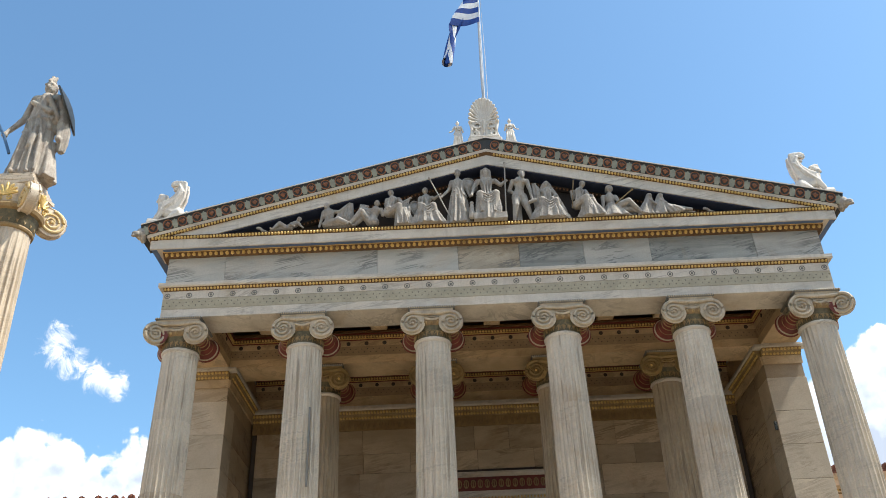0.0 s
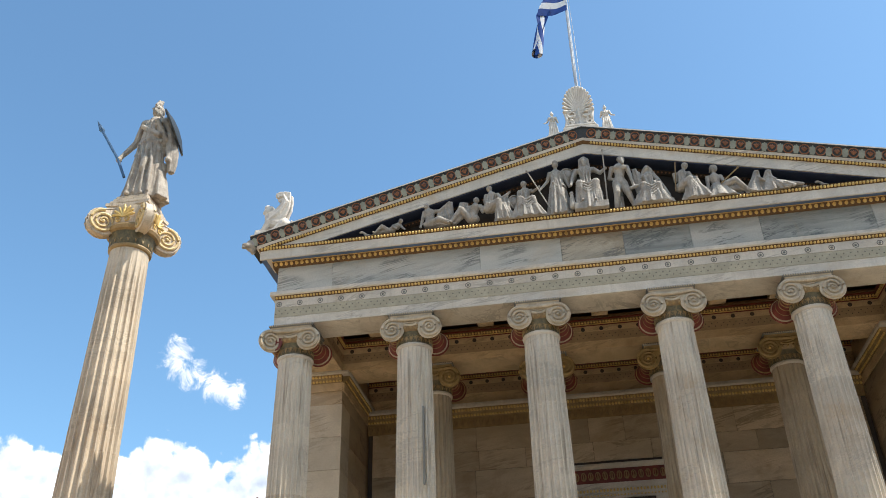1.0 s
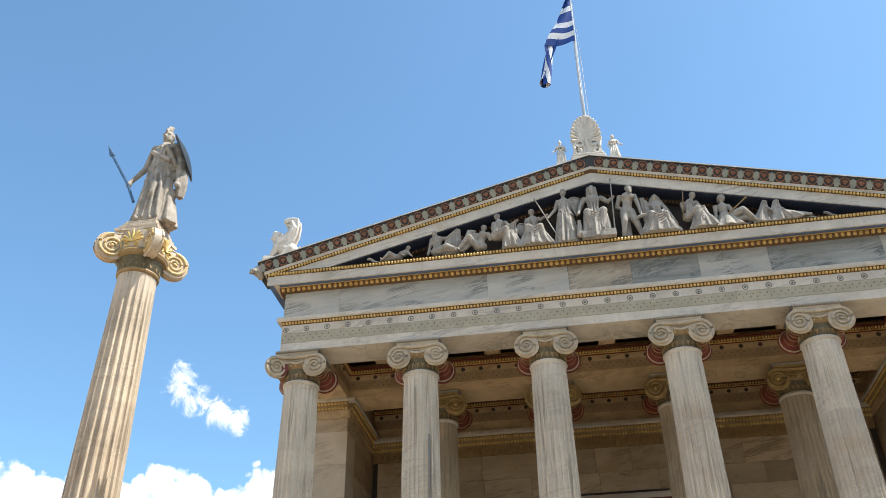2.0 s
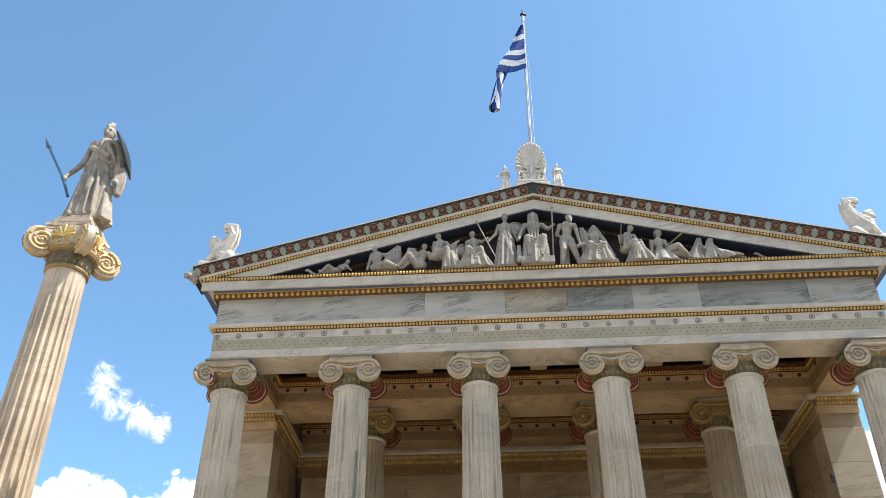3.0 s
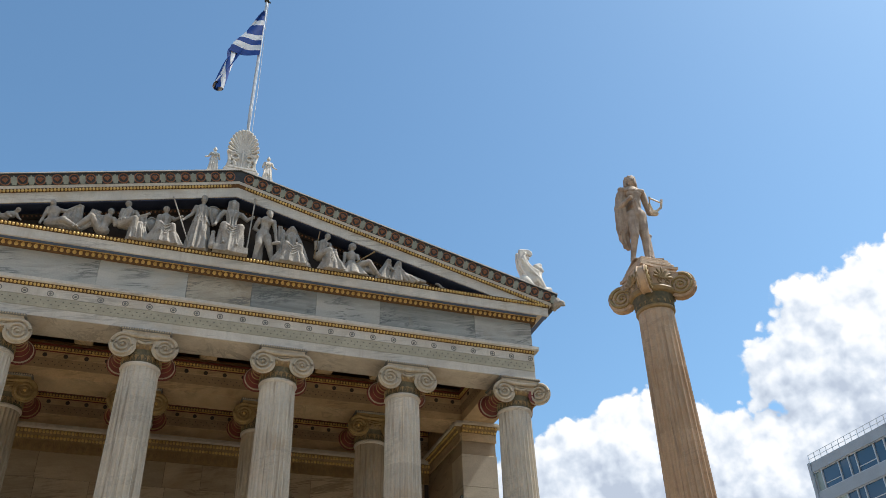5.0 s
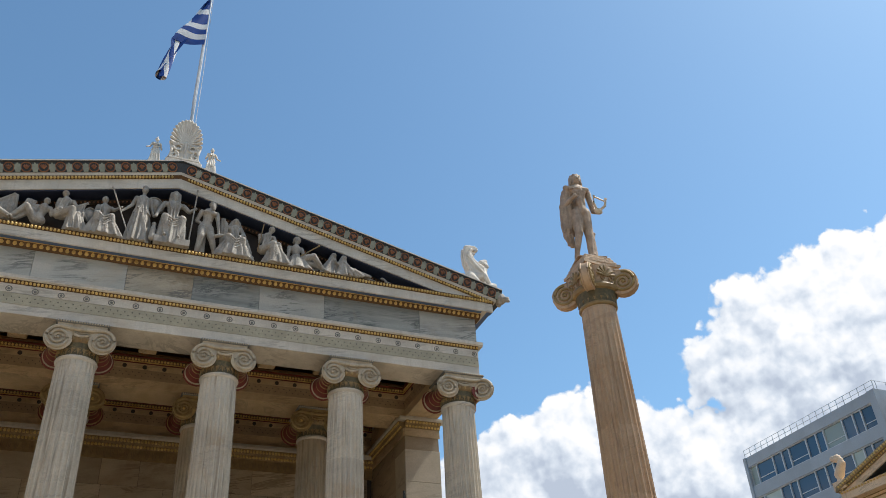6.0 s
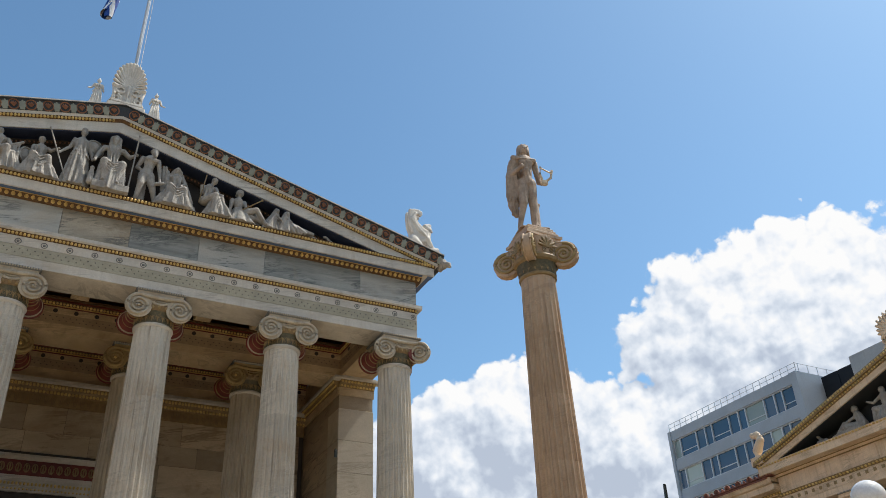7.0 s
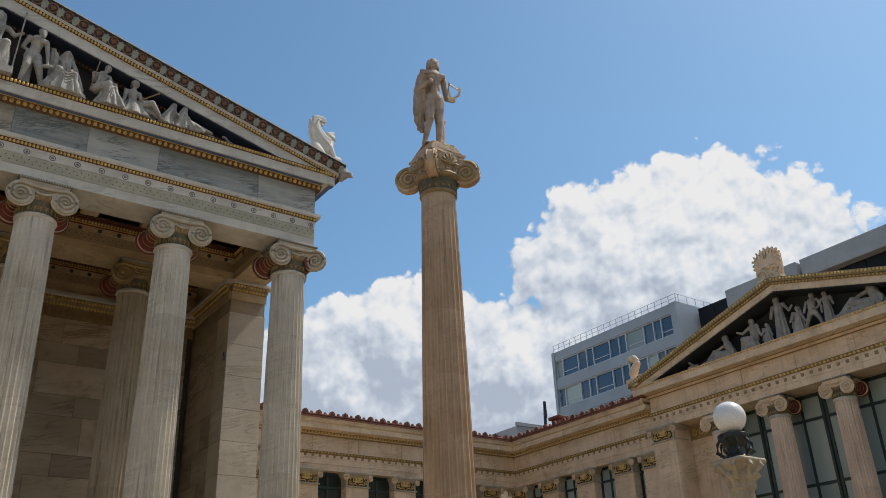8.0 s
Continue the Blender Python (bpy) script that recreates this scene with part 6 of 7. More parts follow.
ly = Shape().tube([(0.88, -0.25, 2.0), (0.78, -0.25, 2.3), (0.84, -0.25, 2.62)], 0.05, 8).tube([(0.98, -0.25, 2.0), (1.24, -0.25, 2.2), (1.32, -0.25, 2.52)], 0.05, 8).tube([(0.84, -0.25, 2.58), (1.3, -0.25, 2.38)], 0.03, 6).ball((0.92, -0.25, 1.95), 0.17, 0.08, 0.13)
solid("lyre", ly, WARM_MARBLE, "small stone lyre held by the statue", "lyre", m=APO @ LYRE, smooth=True)


def group_figure(kind, h, flip=1):
    """One carved pediment figure, about h high, spread along x."""
    sh = Shape()

    def P(x, y, z):
        return (flip * x * h, y * h, z * h)

    def L(p, q, r0, r1):
        sh.limb(P(*p), P(*q), r0 * h * 0.84, r1 * h * 0.84, 9)
    if kind == "stand":
        robe(sh, 0, 0, 0.62 * h, 0.17 * h, 0.1 * h, 8, depth=0.14)
        L((0, 0, 0.56), (0, 0, 0.78), 0.11, 0.12)
        L((-0.13, 0, 0.8), (0.13, 0, 0.8), 0.05, 0.05)
        L((-0.14, 0, 0.79), (-0.27, -0.05, 0.6), 0.05, 0.035)
        L((-0.27, -0.05, 0.6), (-0.38, -0.1, 0.66), 0.035, 0.03)
        L((0.14, 0, 0.79), (0.2, -0.02, 0.58), 0.05, 0.04)
        sh.ball(P(0, -0.02, 0.915), 0.07 * h, 0.08 * h, 0.085 * h)
        L((0, -0.05, 0.97), (0, 0.06, 0.98), 0.03, 0.04)
    elif kind == "throne":
        robe(sh, 0, 0.06 * h, 0.46 * h, 0.23 * h, 0.17 * h, 9, y=-0.05 * h, flat=0.62, depth=0.16)
        sh.box(-0.26 * h, 0.26 * h, -0.2 * h, 0.16 * h, 0, 0.06 * h)
        L((-0.1, 0, 0.42), (-0.12, -0.13, 0.40), 0.1, 0.08)
        L((0.1, 0, 0.42), (0.13, -0.13, 0.40), 0.1, 0.08)
        for i in range(6):
            L((-0.15 + 0.06 * i, -0.16, 0.38), (-0.19 + 0.075 * i, -0.17, 0.09), 0.022, 0.03)
            L((-0.12 + 0.05 * i, -0.12, 0.74), (-0.1 + 0.04 * i, -0.14, 0.46), 0.02, 0.025)
        L((0, 0.02, 0.42), (0, 0, 0.72), 0.14, 0.15)
        L((-0.16, 0, 0.75), (0.16, 0, 0.75), 0.06, 0.06)
        L((-0.17, 0, 0.74), (-0.28, -0.04, 0.52), 0.055, 0.045)
        L((0.17, 0, 0.74), (0.33, -0.04, 0.62), 0.055, 0.045)
        L((0.33, -0.04, 0.62), (0.38, -0.1, 0.82), 0.045, 0.035)
        sh.ball(P(0, -0.02, 0.9), 0.09 * h, 0.09 * h, 0.1 * h)
        L((-0.06, 0.02, 0.9), (-0.08, 0.0, 0.78), 0.04, 0.03)
        L((0.06, 0.02, 0.9), (0.08, 0.0, 0.78), 0.04, 0.03)
    elif kind == "stride":
        L((-0.05, 0, 0.5), (-0.14, -0.06, 0.28), 0.09, 0.06)
        L((-0.14, -0.06, 0.28), (-0.28, 0, 0.03), 0.055, 0.035)
        L((0.07, 0, 0.5), (0.18, -0.02, 0.27), 0.09, 0.06)
        L((0.18, -0.02, 0.27), (0.22, 0.02, 0.03), 0.055, 0.035)
        L((0.0, 0, 0.5), (0.04, -0.02, 0.76), 0.11, 0.13)
        L((-0.1, 0, 0.8), (0.18, 0, 0.8), 0.055, 0.055)
        L((-0.12, 0, 0.79), (-0.2, -0.03, 0.56), 0.05, 0.04)
        L((0.2, 0, 0.79), (0.29, -0.03, 0.58), 0.05, 0.04)
        L((0.29, -0.03, 0.58), (0.3, -0.08, 0.4), 0.04, 0.035)
        sh.ball(P(0.1, -0.05, 0.92), 0.07 * h, 0.08 * h, 0.08 * h)
    elif kind == "sit":
        robe(sh, 0.05 * h * flip, 0, 0.42 * h, 0.3 * h, 0.2 * h, 8, y=-0.05 * h, flat=0.6, depth=0.16)
        L((-0.05, 0, 0.38), (0.2, -0.18, 0.4), 0.13, 0.1)
        L((0.2, -0.18, 0.4), (0.3, -0.16, 0.04), 0.09, 0.06)
        L((-0.1, 0, 0.4), (-0.08, 0, 0.72), 0.15, 0.15)
        L((-0.22, 0, 0.75), (0.06, 0, 0.75), 0.06, 0.06)
        L((0.06, 0, 0.74), (0.26, -0.06, 0.62), 0.06, 0.05)
        L((0.26, -0.06, 0.62), (0.42, -0.1, 0.7), 0.045, 0.035)
        L((-0.22, 0, 0.74), (-0.3, -0.04, 0.45), 0.06, 0.045)
        sh.ball(P(-0.07, -0.02, 0.9), 0.09 * h, 0.1 * h, 0.1 * h)
    elif kind == "kneel":
        robe(sh, 0, 0, 0.5 * h, 0.3 * h, 0.16 * h, 8, flat=0.6, depth=0.16)
        L((0, 0, 0.4), (0.04, 0, 0.7), 0.14, 0.14)
        L((-0.1, 0, 0.72), (-0.26, -0.04, 0.55), 0.06, 0.05)
        L((0.14, 0, 0.72), (0.3, -0.1, 0.4), 0.06, 0.045)
        L((-0.12, 0.1, 0.8), (-0.3, 0.1, 0.4), 0.09, 0.05)
        L((-0.2, 0.1, 0.85), (-0.34, 0.1, 0.6), 0.06, 0.05)
        sh.ball(P(0.06, -0.02, 0.9), 0.085 * h, 0.09 * h, 0.1 * h)
        L((0.06, 0.05, 0.92), (0.16, 0.05, 0.6), 0.08, 0.06)
    elif kind == "recline":
        L((-0.5, 0, 0.25), (-0.34, 0, 0.62), 0.2, 0.19)
        L((-0.5, 0, 0.22), (0.2, -0.1, 0.36), 0.2, 0.14)
        L((0.2, -0.1, 0.45), (0.7, -0.1, 0.1), 0.13, 0.08)
        L((-0.3, -0.1, 0.15), (0.75, -0.15, 0.12), 0.15, 0.09)
        L((-0.4, 0, 0.62), (-0.62, -0.1, 0.3), 0.09, 0.07)
        L((-0.62, -0.1, 0.3), (-0.55, -0.15, 0.06), 0.07, 0.06)
        L((-0.26, 0, 0.62), (0.08, -0.1, 0.5), 0.08, 0.06)
        sh.ball(P(-0.3, -0.02, 0.86), 0.13 * h, 0.14 * h, 0.15 * h)
        for i in range(5):
            L((-0.4 + 0.2 * i, -0.12, 0.28), (-0.34 + 0.22 * i, -0.2, 0.04), 0.07, 0.06)
    else:
        L((-0.4, 0, 0.2), (0.1, 0, 0.5), 0.24, 0.22)
        L((0.1, 0, 0.5), (0.4, -0.1, 0.25), 0.2, 0.16)
        L((0.1, 0, 0.55), (0.3, -0.05, 0.8), 0.13, 0.14)
        for i in range(6):
            L((-0.4 + 0.15 * i, -0.1, 0.45), (-0.5 + 0.2 * i, -0.18, 0.03), 0.1, 0.08)
    return sh


WORDS = {"stand": "standing robed", "throne": "enthroned robed", "stride": "striding nude", "sit": "seated draped", "kneel": "kneeling draped", "recline": "reclining", "crouch": "crouching"}


def folds(sh, a0, a1, b0, b1, n, r0=0.022, r1=0.03, bow=0.03):
    """A row of drapery folds hanging from line a0-a1 down to line b0-b1."""
    a0, a1, b0, b1 = Vector(a0), Vector(a1), Vector(b0), Vector(b1)
    for i in range(n):
        q = i / (n - 1)
        p, e = a0.lerp(a1, q), b0.lerp(b1, q)
        mid = (p + e) / 2 + Vector((0.02 * math.sin(2.1 * i), -bow - 0.03 * (i % 2), 0))
        sh.tube([p, mid, e], [r0, (r0 + r1) / 2, r1], 7)


def bust(sh, x, y, z, turn=0.0, wide=0.15, size=0.085, veil=False):
    """Neck, head and hair over shoulders whose middle is at x, y, z."""
    sh.limb((x - wide, y, z), (x + wide, y, z), 0.065, 0.065, 9)
    sh.limb((x, y, z), (x + 0.4 * turn, y - 0.03, z + 0.12), 0.05, 0.045, 9)
    c = (x + 0.6 * turn, y - 0.04, z + 0.19)
    sh.ball(c, size * 0.85, size * 0.95, size * 1.1)
    sh.ball((c[0] - 0.4 * turn, c[1] + 0.03, c[2] + 0.025), size * 0.98, size, size)
    sh.ball((c[0] + 0.7 * turn, c[1] - size * 0.9, c[2] - 0.01), 0.018)
    if veil:
        folds(sh, (c[0] - 0.08, y + 0.03, c[2] + 0.05), (c[0] + 0.08, y + 0.03, c[2] + 0.05), (x - wide, y + 0.04, z - 0.28), (x + wide, y + 0.04, z - 0.28), 5, 0.045, 0.05, 0.0)
    return sh


def warrior_goddess():
    sh = Shape()
    robe(sh, 0, 0, 0.86, 0.27, 0.16, 9, depth=0.16)
    folds(sh, (-0.13, -0.12, 0.86), (0.13, -0.12, 0.86), (-0.24, -0.2, 0.03), (0.24, -0.2, 0.03), 8, 0.02, 0.034)
    robe(sh, 0, 0.78, 1.0, 0.21, 0.15, 8, depth=0.14)
    sh.limb((0, 0, 0.9), (0, 0, 1.18), 0.14, 0.16, 10, 0.75)
    folds(sh, (-0.12, -0.11, 1.2), (0.12, -0.11, 1.2), (-0.1, -0.14, 0.92), (0.1, -0.14, 0.92), 5)
    bust(sh, 0, 0, 1.24, 0.02, 0.16, 0.09)
    sh.ball((0, 0.0, 1.48), 0.1, 0.12, 0.08).limb((0, -0.05, 1.55), (0, 0.02, 1.64), 0.025, 0.04).limb((0, 0.02, 1.64), (0, 0.14, 1.5), 0.04, 0.03)
    sh.limb((-0.18, 0, 1.23), (-0.27, -0.03, 0.99), 0.06, 0.05).limb((-0.27, -0.03, 0.99), (-0.40, -0.12, 0.86), 0.045, 0.03).ball((-0.43, -0.14, 0.85), 0.035)
    sh.limb((0.18, 0, 1.23), (0.26, 0.02, 0.95), 0.06, 0.05)
    return sh


def carved_figure(head, chest, hip, knees, feet, arms, size=1.0, wide=0.17, draped=True, veil=False, seed=1.0):
    """A carved figure from its pose: places are (x, y, z) in metres over the floor of the gable; arms are (elbow, end) pairs."""
    sh = Shape()
    head, chest, hip = Vector(head), Vector(chest), Vector(hip)
    r = 0.088 * size
    mid = chest.lerp(hip, 0.55)
    sh.limb(chest + Vector((0, 0, -0.04)), mid, 0.155 * size, 0.115 * size, 14, 0.8).limb(mid, hip, 0.12 * size, 0.15 * size, 14, 0.85)
    sh.limb(chest + Vector((-wide, 0.01, 0)), chest + Vector((wide, 0.01, 0)), 0.066 * size, 0.066 * size, 10)
    sh.limb(chest, head, 0.055 * size, 0.05 * size, 10)
    sh.ball(head, r * 0.86, r, r * 1.12).ball(head + Vector((0, 0.035, 0.03)), r * 1.02, r, r * 0.98).ball(head + Vector((0, -r * 0.95, -0.01)), 0.018)
    for s, (elbow, end) in zip((-1, 1), arms):
        top = chest + Vector((s * wide, 0, 0))
        sh.limb(top, elbow, 0.064 * size, 0.05 * size, 10).limb(elbow, end, 0.047 * size, 0.033 * size, 10).ball(end, 0.038 * size)
    for s, knee, foot in zip((-1, 1), knees, feet):
        knee, foot = Vector(knee), Vector(foot)
        fat = 1.12 if draped else 1.0
        sh.limb(hip + Vector((s * 0.07 * size, 0, -0.01)), knee, 0.122 * size * fat, 0.085 * size * fat, 12).limb(knee, foot, 0.082 * size * fat, 0.05 * size * fat, 12)
        sh.limb(foot, foot + Vector((s * 0.02, -0.1, -0.01)), 0.046 * size, 0.035 * size)
    if draped:
        kl, kr = Vector(knees[0]), Vector(knees[1])
        fl, fr = Vector(feet[0]), Vector(feet[1])
        mk, mf = (kl + kr) / 2, (fl + fr) / 2
        half, low = abs(kr.x - kl.x) / 2 + 0.12 * size, abs(fr.x - fl.x) / 2 + 0.14 * size
        gown(sh, [(hip.x, hip.y, hip.z + 0.08, 0.14 * size, 0.11), (hip.x * 0.6 + mk.x * 0.4, hip.y - 0.02, hip.z - 0.02, 0.17 * size, 0.13), (mk.x, mk.y * 0.5, mk.z - 0.08, half * 0.88, 0.13),
                  (mk.x * 0.5 + mf.x * 0.5, mk.y * 0.7, (mk.z + mf.z) / 2, (half + low) * 0.47, 0.14), (mf.x, mk.y * 0.6, 0.0, low * 1.1, 0.18)], 13, 0.21, seed)
        gown(sh, [(mk.x * 0.5 + mf.x * 0.5 + 0.1 * math.sin(seed), mk.y, (mk.z + mf.z) / 2 + 0.1, 0.05, 0.05), (mf.x + 0.08 * math.sin(seed), mk.y, 0.3, low * 0.45, 0.09), (mf.x, mk.y * 0.9, 0.0, low * 0.6, 0.12)], 9, 0.16, seed + 1)
        for k in range(4):
            drop = 0.03 + 0.085 * k
            sh.tube([kl + Vector((0, -0.05, 0.05 - 0.07 * k)), mk + Vector((0.02 * math.sin(seed + k), -0.08, -drop - 0.07)), kr + Vector((0, -0.05, 0.05 - 0.07 * k))], [0.018, 0.03, 0.018], 7)
        for k in range(4):
            q = (k + 0.5) / 4
            sh.tube([chest + Vector((-wide * 0.8 + 1.6 * wide * q, -0.11 * size, -0.02)), mid + Vector((-0.1 + 0.2 * q + 0.04 * math.sin(seed + 2 * k), -0.125 * size, 0.02)), hip + Vector((-0.14 + 0.26 * q, -0.15 * size, 0.02))], [0.02, 0.026, 0.022], 7)
    if veil:
        gown(sh, [(head.x, head.y + 0.05, head.z + 0.09, 0.06, 0.05), (head.x, head.y + 0.05, head.z + 0.02, 0.125 * size, 0.08), (chest.x, chest.y + 0.07, chest.z, wide + 0.06, 0.07), (hip.x, hip.y + 0.09, hip.z + 0.1, wide + 0.09, 0.07)], 7, 0.08, seed)
    return sh


def drape(sh, p, q, a, b, n=4, r=0.035):
    """Cloth hanging from the line p-q down to the line a-b."""
    p, q, a, b = Vector(p), Vector(q), Vector(a), Vector(b)
    for i in range(n):
        k = i / (n - 1)
        top, low = p.lerp(q, k), a.lerp(b, k)
        sh.tube([top, top.lerp(low, 0.5) + Vector((0.03 * math.sin(2 * i), -0.03 * (i % 2), 0)), low], [r, r * 1.25, r], 8)
    return sh


def standing_helmeted():
    sh = carved_figure((0.01, -0.05, 1.84), (0, 0, 1.6), (0.0, 0, 1.16), ((-0.08, -0.06, 0.75), (0.1, -0.12, 0.72)), ((-0.1, -0.05, 0.1), (0.1, -0.08, 0.1)),
                       (((-0.25, -0.03, 1.32), (-0.47, -0.12, 1.02)), ((0.24, 0.03, 1.36), (0.33, -0.02, 1.08))), 1.0, 0.17)
    gown(sh, [(0, 0, 1.3, 0.15, 0.13), (0, 0, 1.12, 0.2, 0.17), (0.0, 0, 0.7, 0.24, 0.19), (0, 0, 0.0, 0.3, 0.23)], 13, 0.2, 0.6)
    gown(sh, [(0, 0, 1.58, 0.17, 0.13), (0, 0, 1.3, 0.17, 0.14), (0.02, 0, 1.05, 0.24, 0.18)], 8, 0.1, 2.0)
    sh.ball((0.01, -0.01, 1.92), 0.1, 0.12, 0.09).limb((0.01, -0.06, 2.0), (0.01, 0.0, 2.1), 0.025, 0.04).limb((0.01, 0.0, 2.1), (0.01, 0.13, 1.95), 0.04, 0.03)
    return sh


def enthroned_bearded():
    sh = carved_figure((0, -0.06, 1.88), (0, 0, 1.58), (0, 0.02, 1.02), ((-0.19, -0.22, 1.0), (0.24, -0.22, 1.0)), ((-0.15, -0.2, 0.42), (0.17, -0.2, 0.40)),
                       (((-0.36, -0.02, 1.34), (-0.43, -0.16, 1.02)), ((0.4, -0.02, 1.42), (0.56, -0.08, 1.52))), 1.2, 0.24, True, False, 2.2)
    sh.box(-0.4, 0.5, -0.3, 0.2, 0, 0.34).box(-0.3, 0.34, 0.0, 0.2, 0.34, 1.1)
    sh.limb((0, -0.13, 1.8), (0, -0.13, 1.66), 0.07, 0.03)
    for s in (-1, 1):
        sh.limb((s * 0.09, 0.0, 1.93), (s * 0.12, -0.02, 1.66), 0.06, 0.045)
    sh.limb((-0.45, -0.2, 0.3), (-0.44, -0.2, 0.62), 0.09, 0.06).ball((-0.44, -0.2, 0.72), 0.06)
    return sh


def striding_smith():
    sh = carved_figure((0.06, -0.12, 1.7), (-0.02, -0.04, 1.5), (-0.06, 0.02, 1.02), ((-0.18, -0.1, 0.66), (0.12, -0.05, 0.64)), ((-0.25, 0.0, 0.08), (0.27, 0.04, 0.08)),
                       (((-0.32, 0.02, 1.22), (-0.14, -0.02, 1.1)), ((0.24, -0.08, 1.18), (0.28, -0.14, 0.78))), 1.12, 0.2, False)
    sh.ball((-0.09, -0.16, 1.44), 0.09, 0.05, 0.07).ball((0.09, -0.16, 1.43), 0.09, 0.05, 0.07).limb((0.2, -0.14, 0.72), (0.36, -0.16, 0.76), 0.05, 0.05)
    sh.limb((0.06, -0.16, 1.66), (0.08, -0.2, 1.54), 0.07, 0.04).ball((0.05, -0.06, 1.77), 0.11, 0.11, 0.08).limb((-0.14, 0.12, 0.0), (-0.1, 0.12, 0.85), 0.13, 0.09)
    return sh


def winged_seated():
    sh = carved_figure((0.0, -0.05, 1.36), (-0.02, 0, 1.14), (0.0, 0.02, 0.72), ((-0.17, -0.2, 0.74), (0.2, -0.2, 0.7)), ((-0.26, -0.15, 0.2), (0.3, -0.15, 0.2)),
                       (((-0.27, -0.02, 1.1), (-0.31, -0.06, 1.36)), ((0.22, -0.05, 0.95), (0.1, -0.18, 0.8))), 1.0, 0.17, True, True, 3.1)
    drape(sh, (-0.36, 0.0, 1.42), (-0.24, 0.0, 1.3), (-0.34, 0.02, 0.62), (-0.2, 0.02, 0.7), 4, 0.045)
    return drape(sh, (0.08, 0.05, 1.4), (0.16, 0.05, 1.2), (0.3, 0.0, 0.62), (0.46, -0.05, 0.4), 4, 0.05)


def seated_reaching():
    sh = carved_figure((-0.1, -0.04, 1.3), (-0.04, 0, 1.1), (-0.1, 0.02, 0.68), ((0.14, -0.2, 0.76), (0.28, -0.08, 0.68)), ((0.2, -0.16, 0.15), (0.4, -0.08, 0.15)),
                       (((-0.24, 0, 0.9), (-0.12, -0.15, 0.74)), ((0.22, -0.04, 0.94), (0.46, -0.1, 1.06))), 1.0, 0.16, True, False, 4.0)
    return drape(sh, (0.2, -0.03, 0.95), (0.4, -0.07, 1.02), (0.3, 0.0, 0.4), (0.42, -0.05, 0.44), 4, 0.04)


def seated_guard():
    return carved_figure((-0.04, -0.05, 1.32), (-0.02, 0, 1.1), (-0.02, 0.02, 0.68), ((-0.16, -0.2, 0.74), (0.18, -0.2, 0.72)), ((-0.2, -0.16, 0.15), (0.32, -0.12, 0.15)),
                         (((-0.22, -0.02, 0.88), (-0.08, -0.18, 0.78)), ((0.2, -0.04, 1.04), (0.38, -0.12, 1.12))), 1.0, 0.16, True, False, 5.2)


def seated_turned():
    return carved_figure((0.03, -0.06, 1.3), (-0.08, 0, 1.08), (-0.12, 0.02, 0.66), ((0.06, -0.22, 0.74), (0.22, -0.12, 0.72)), ((0.02, -0.18, 0.15), (0.44, -0.1, 0.15)),
                         (((-0.28, -0.02, 0.86), (-0.32, -0.1, 1.02)), ((0.14, -0.06, 0.9), (0.24, -0.18, 0.8))), 1.04, 0.17, True, False, 6.1)


def helmeted_lounger():
    sh = carved_figure((0.0, -0.05, 1.08), (-0.03, 0, 0.86), (0.02, 0.02, 0.42), ((0.46, -0.14, 0.62), (0.5, -0.02, 0.4)), ((0.78, -0.1, 0.22), (0.98, -0.04, 0.24)),
                       (((-0.22, 0, 0.62), (-0.3, -0.06, 0.3)), ((0.18, -0.06, 0.68), (0.24, -0.15, 0.56))), 1.0, 0.17, False)
    sh.ball((0.0, -0.01, 1.13), 0.115, 0.12, 0.11).limb((0.0, 0.0, 1.2), (-0.06, 0.08, 1.1), 0.05, 0.05)
    return gown(sh, [(0.0, 0, 0.6, 0.15, 0.12), (0.05, -0.02, 0.4, 0.26, 0.17), (0.1, -0.03, 0.0, 0.42, 0.22)], 8, 0.12, 1.4)


def half_fallen():
    sh = carved_figure((-0.07, -0.05, 0.95), (0.0, 0, 0.78), (0.0, 0.02, 0.38), ((0.28, -0.1, 0.46), (0.3, 0.0, 0.36)), ((0.62, -0.1, 0.28), (0.7, 0.0, 0.26)),
                       (((-0.2, 0, 0.56), (-0.25, -0.05, 0.28)), ((0.28, -0.03, 0.76), (0.56, -0.03, 1.02))), 0.98, 0.15, False)
    sh.limb((-0.07, 0.03, 0.98), (-0.12, 0.03, 0.62), 0.07, 0.05)
    return drape(sh, (0.3, 0.0, 0.8), (0.62, 0.0, 1.03), (0.14, 0.03, 0.25), (0.68, 0.03, 0.25), 7, 0.045)


def seated_nude():
    sh = carved_figure((0.1, -0.05, 0.96), (0.06, 0, 0.78), (-0.02, 0.02, 0.4), ((-0.33, -0.12, 0.68), (-0.26, -0.02, 0.56)), ((-0.66, -0.1, 0.25), (-0.56, -0.02, 0.25)),
                       (((-0.12, -0.03, 0.62), (-0.28, -0.14, 0.7)), ((0.26, 0.02, 0.6), (0.36, -0.04, 0.84))), 0.98, 0.15, False)
    return drape(sh, (-0.32, -0.04, 0.94), (-0.16, -0.02, 0.92), (-0.38, -0.02, 0.62), (-0.16, 0.0, 0.6), 4, 0.05)


def low_nude():
    return carved_figure((0.22, -0.05, 0.56), (0.1, 0, 0.46), (-0.08, 0.02, 0.32), ((-0.3, -0.1, 0.42), (-0.32, 0.0, 0.3)), ((-0.5, -0.1, 0.22), (-0.56, 0.0, 0.2)),
                         (((0.0, -0.08, 0.38), (0.12, -0.14, 0.28)), ((0.26, -0.02, 0.36), (0.34, -0.08, 0.26))), 0.72, 0.1, False)


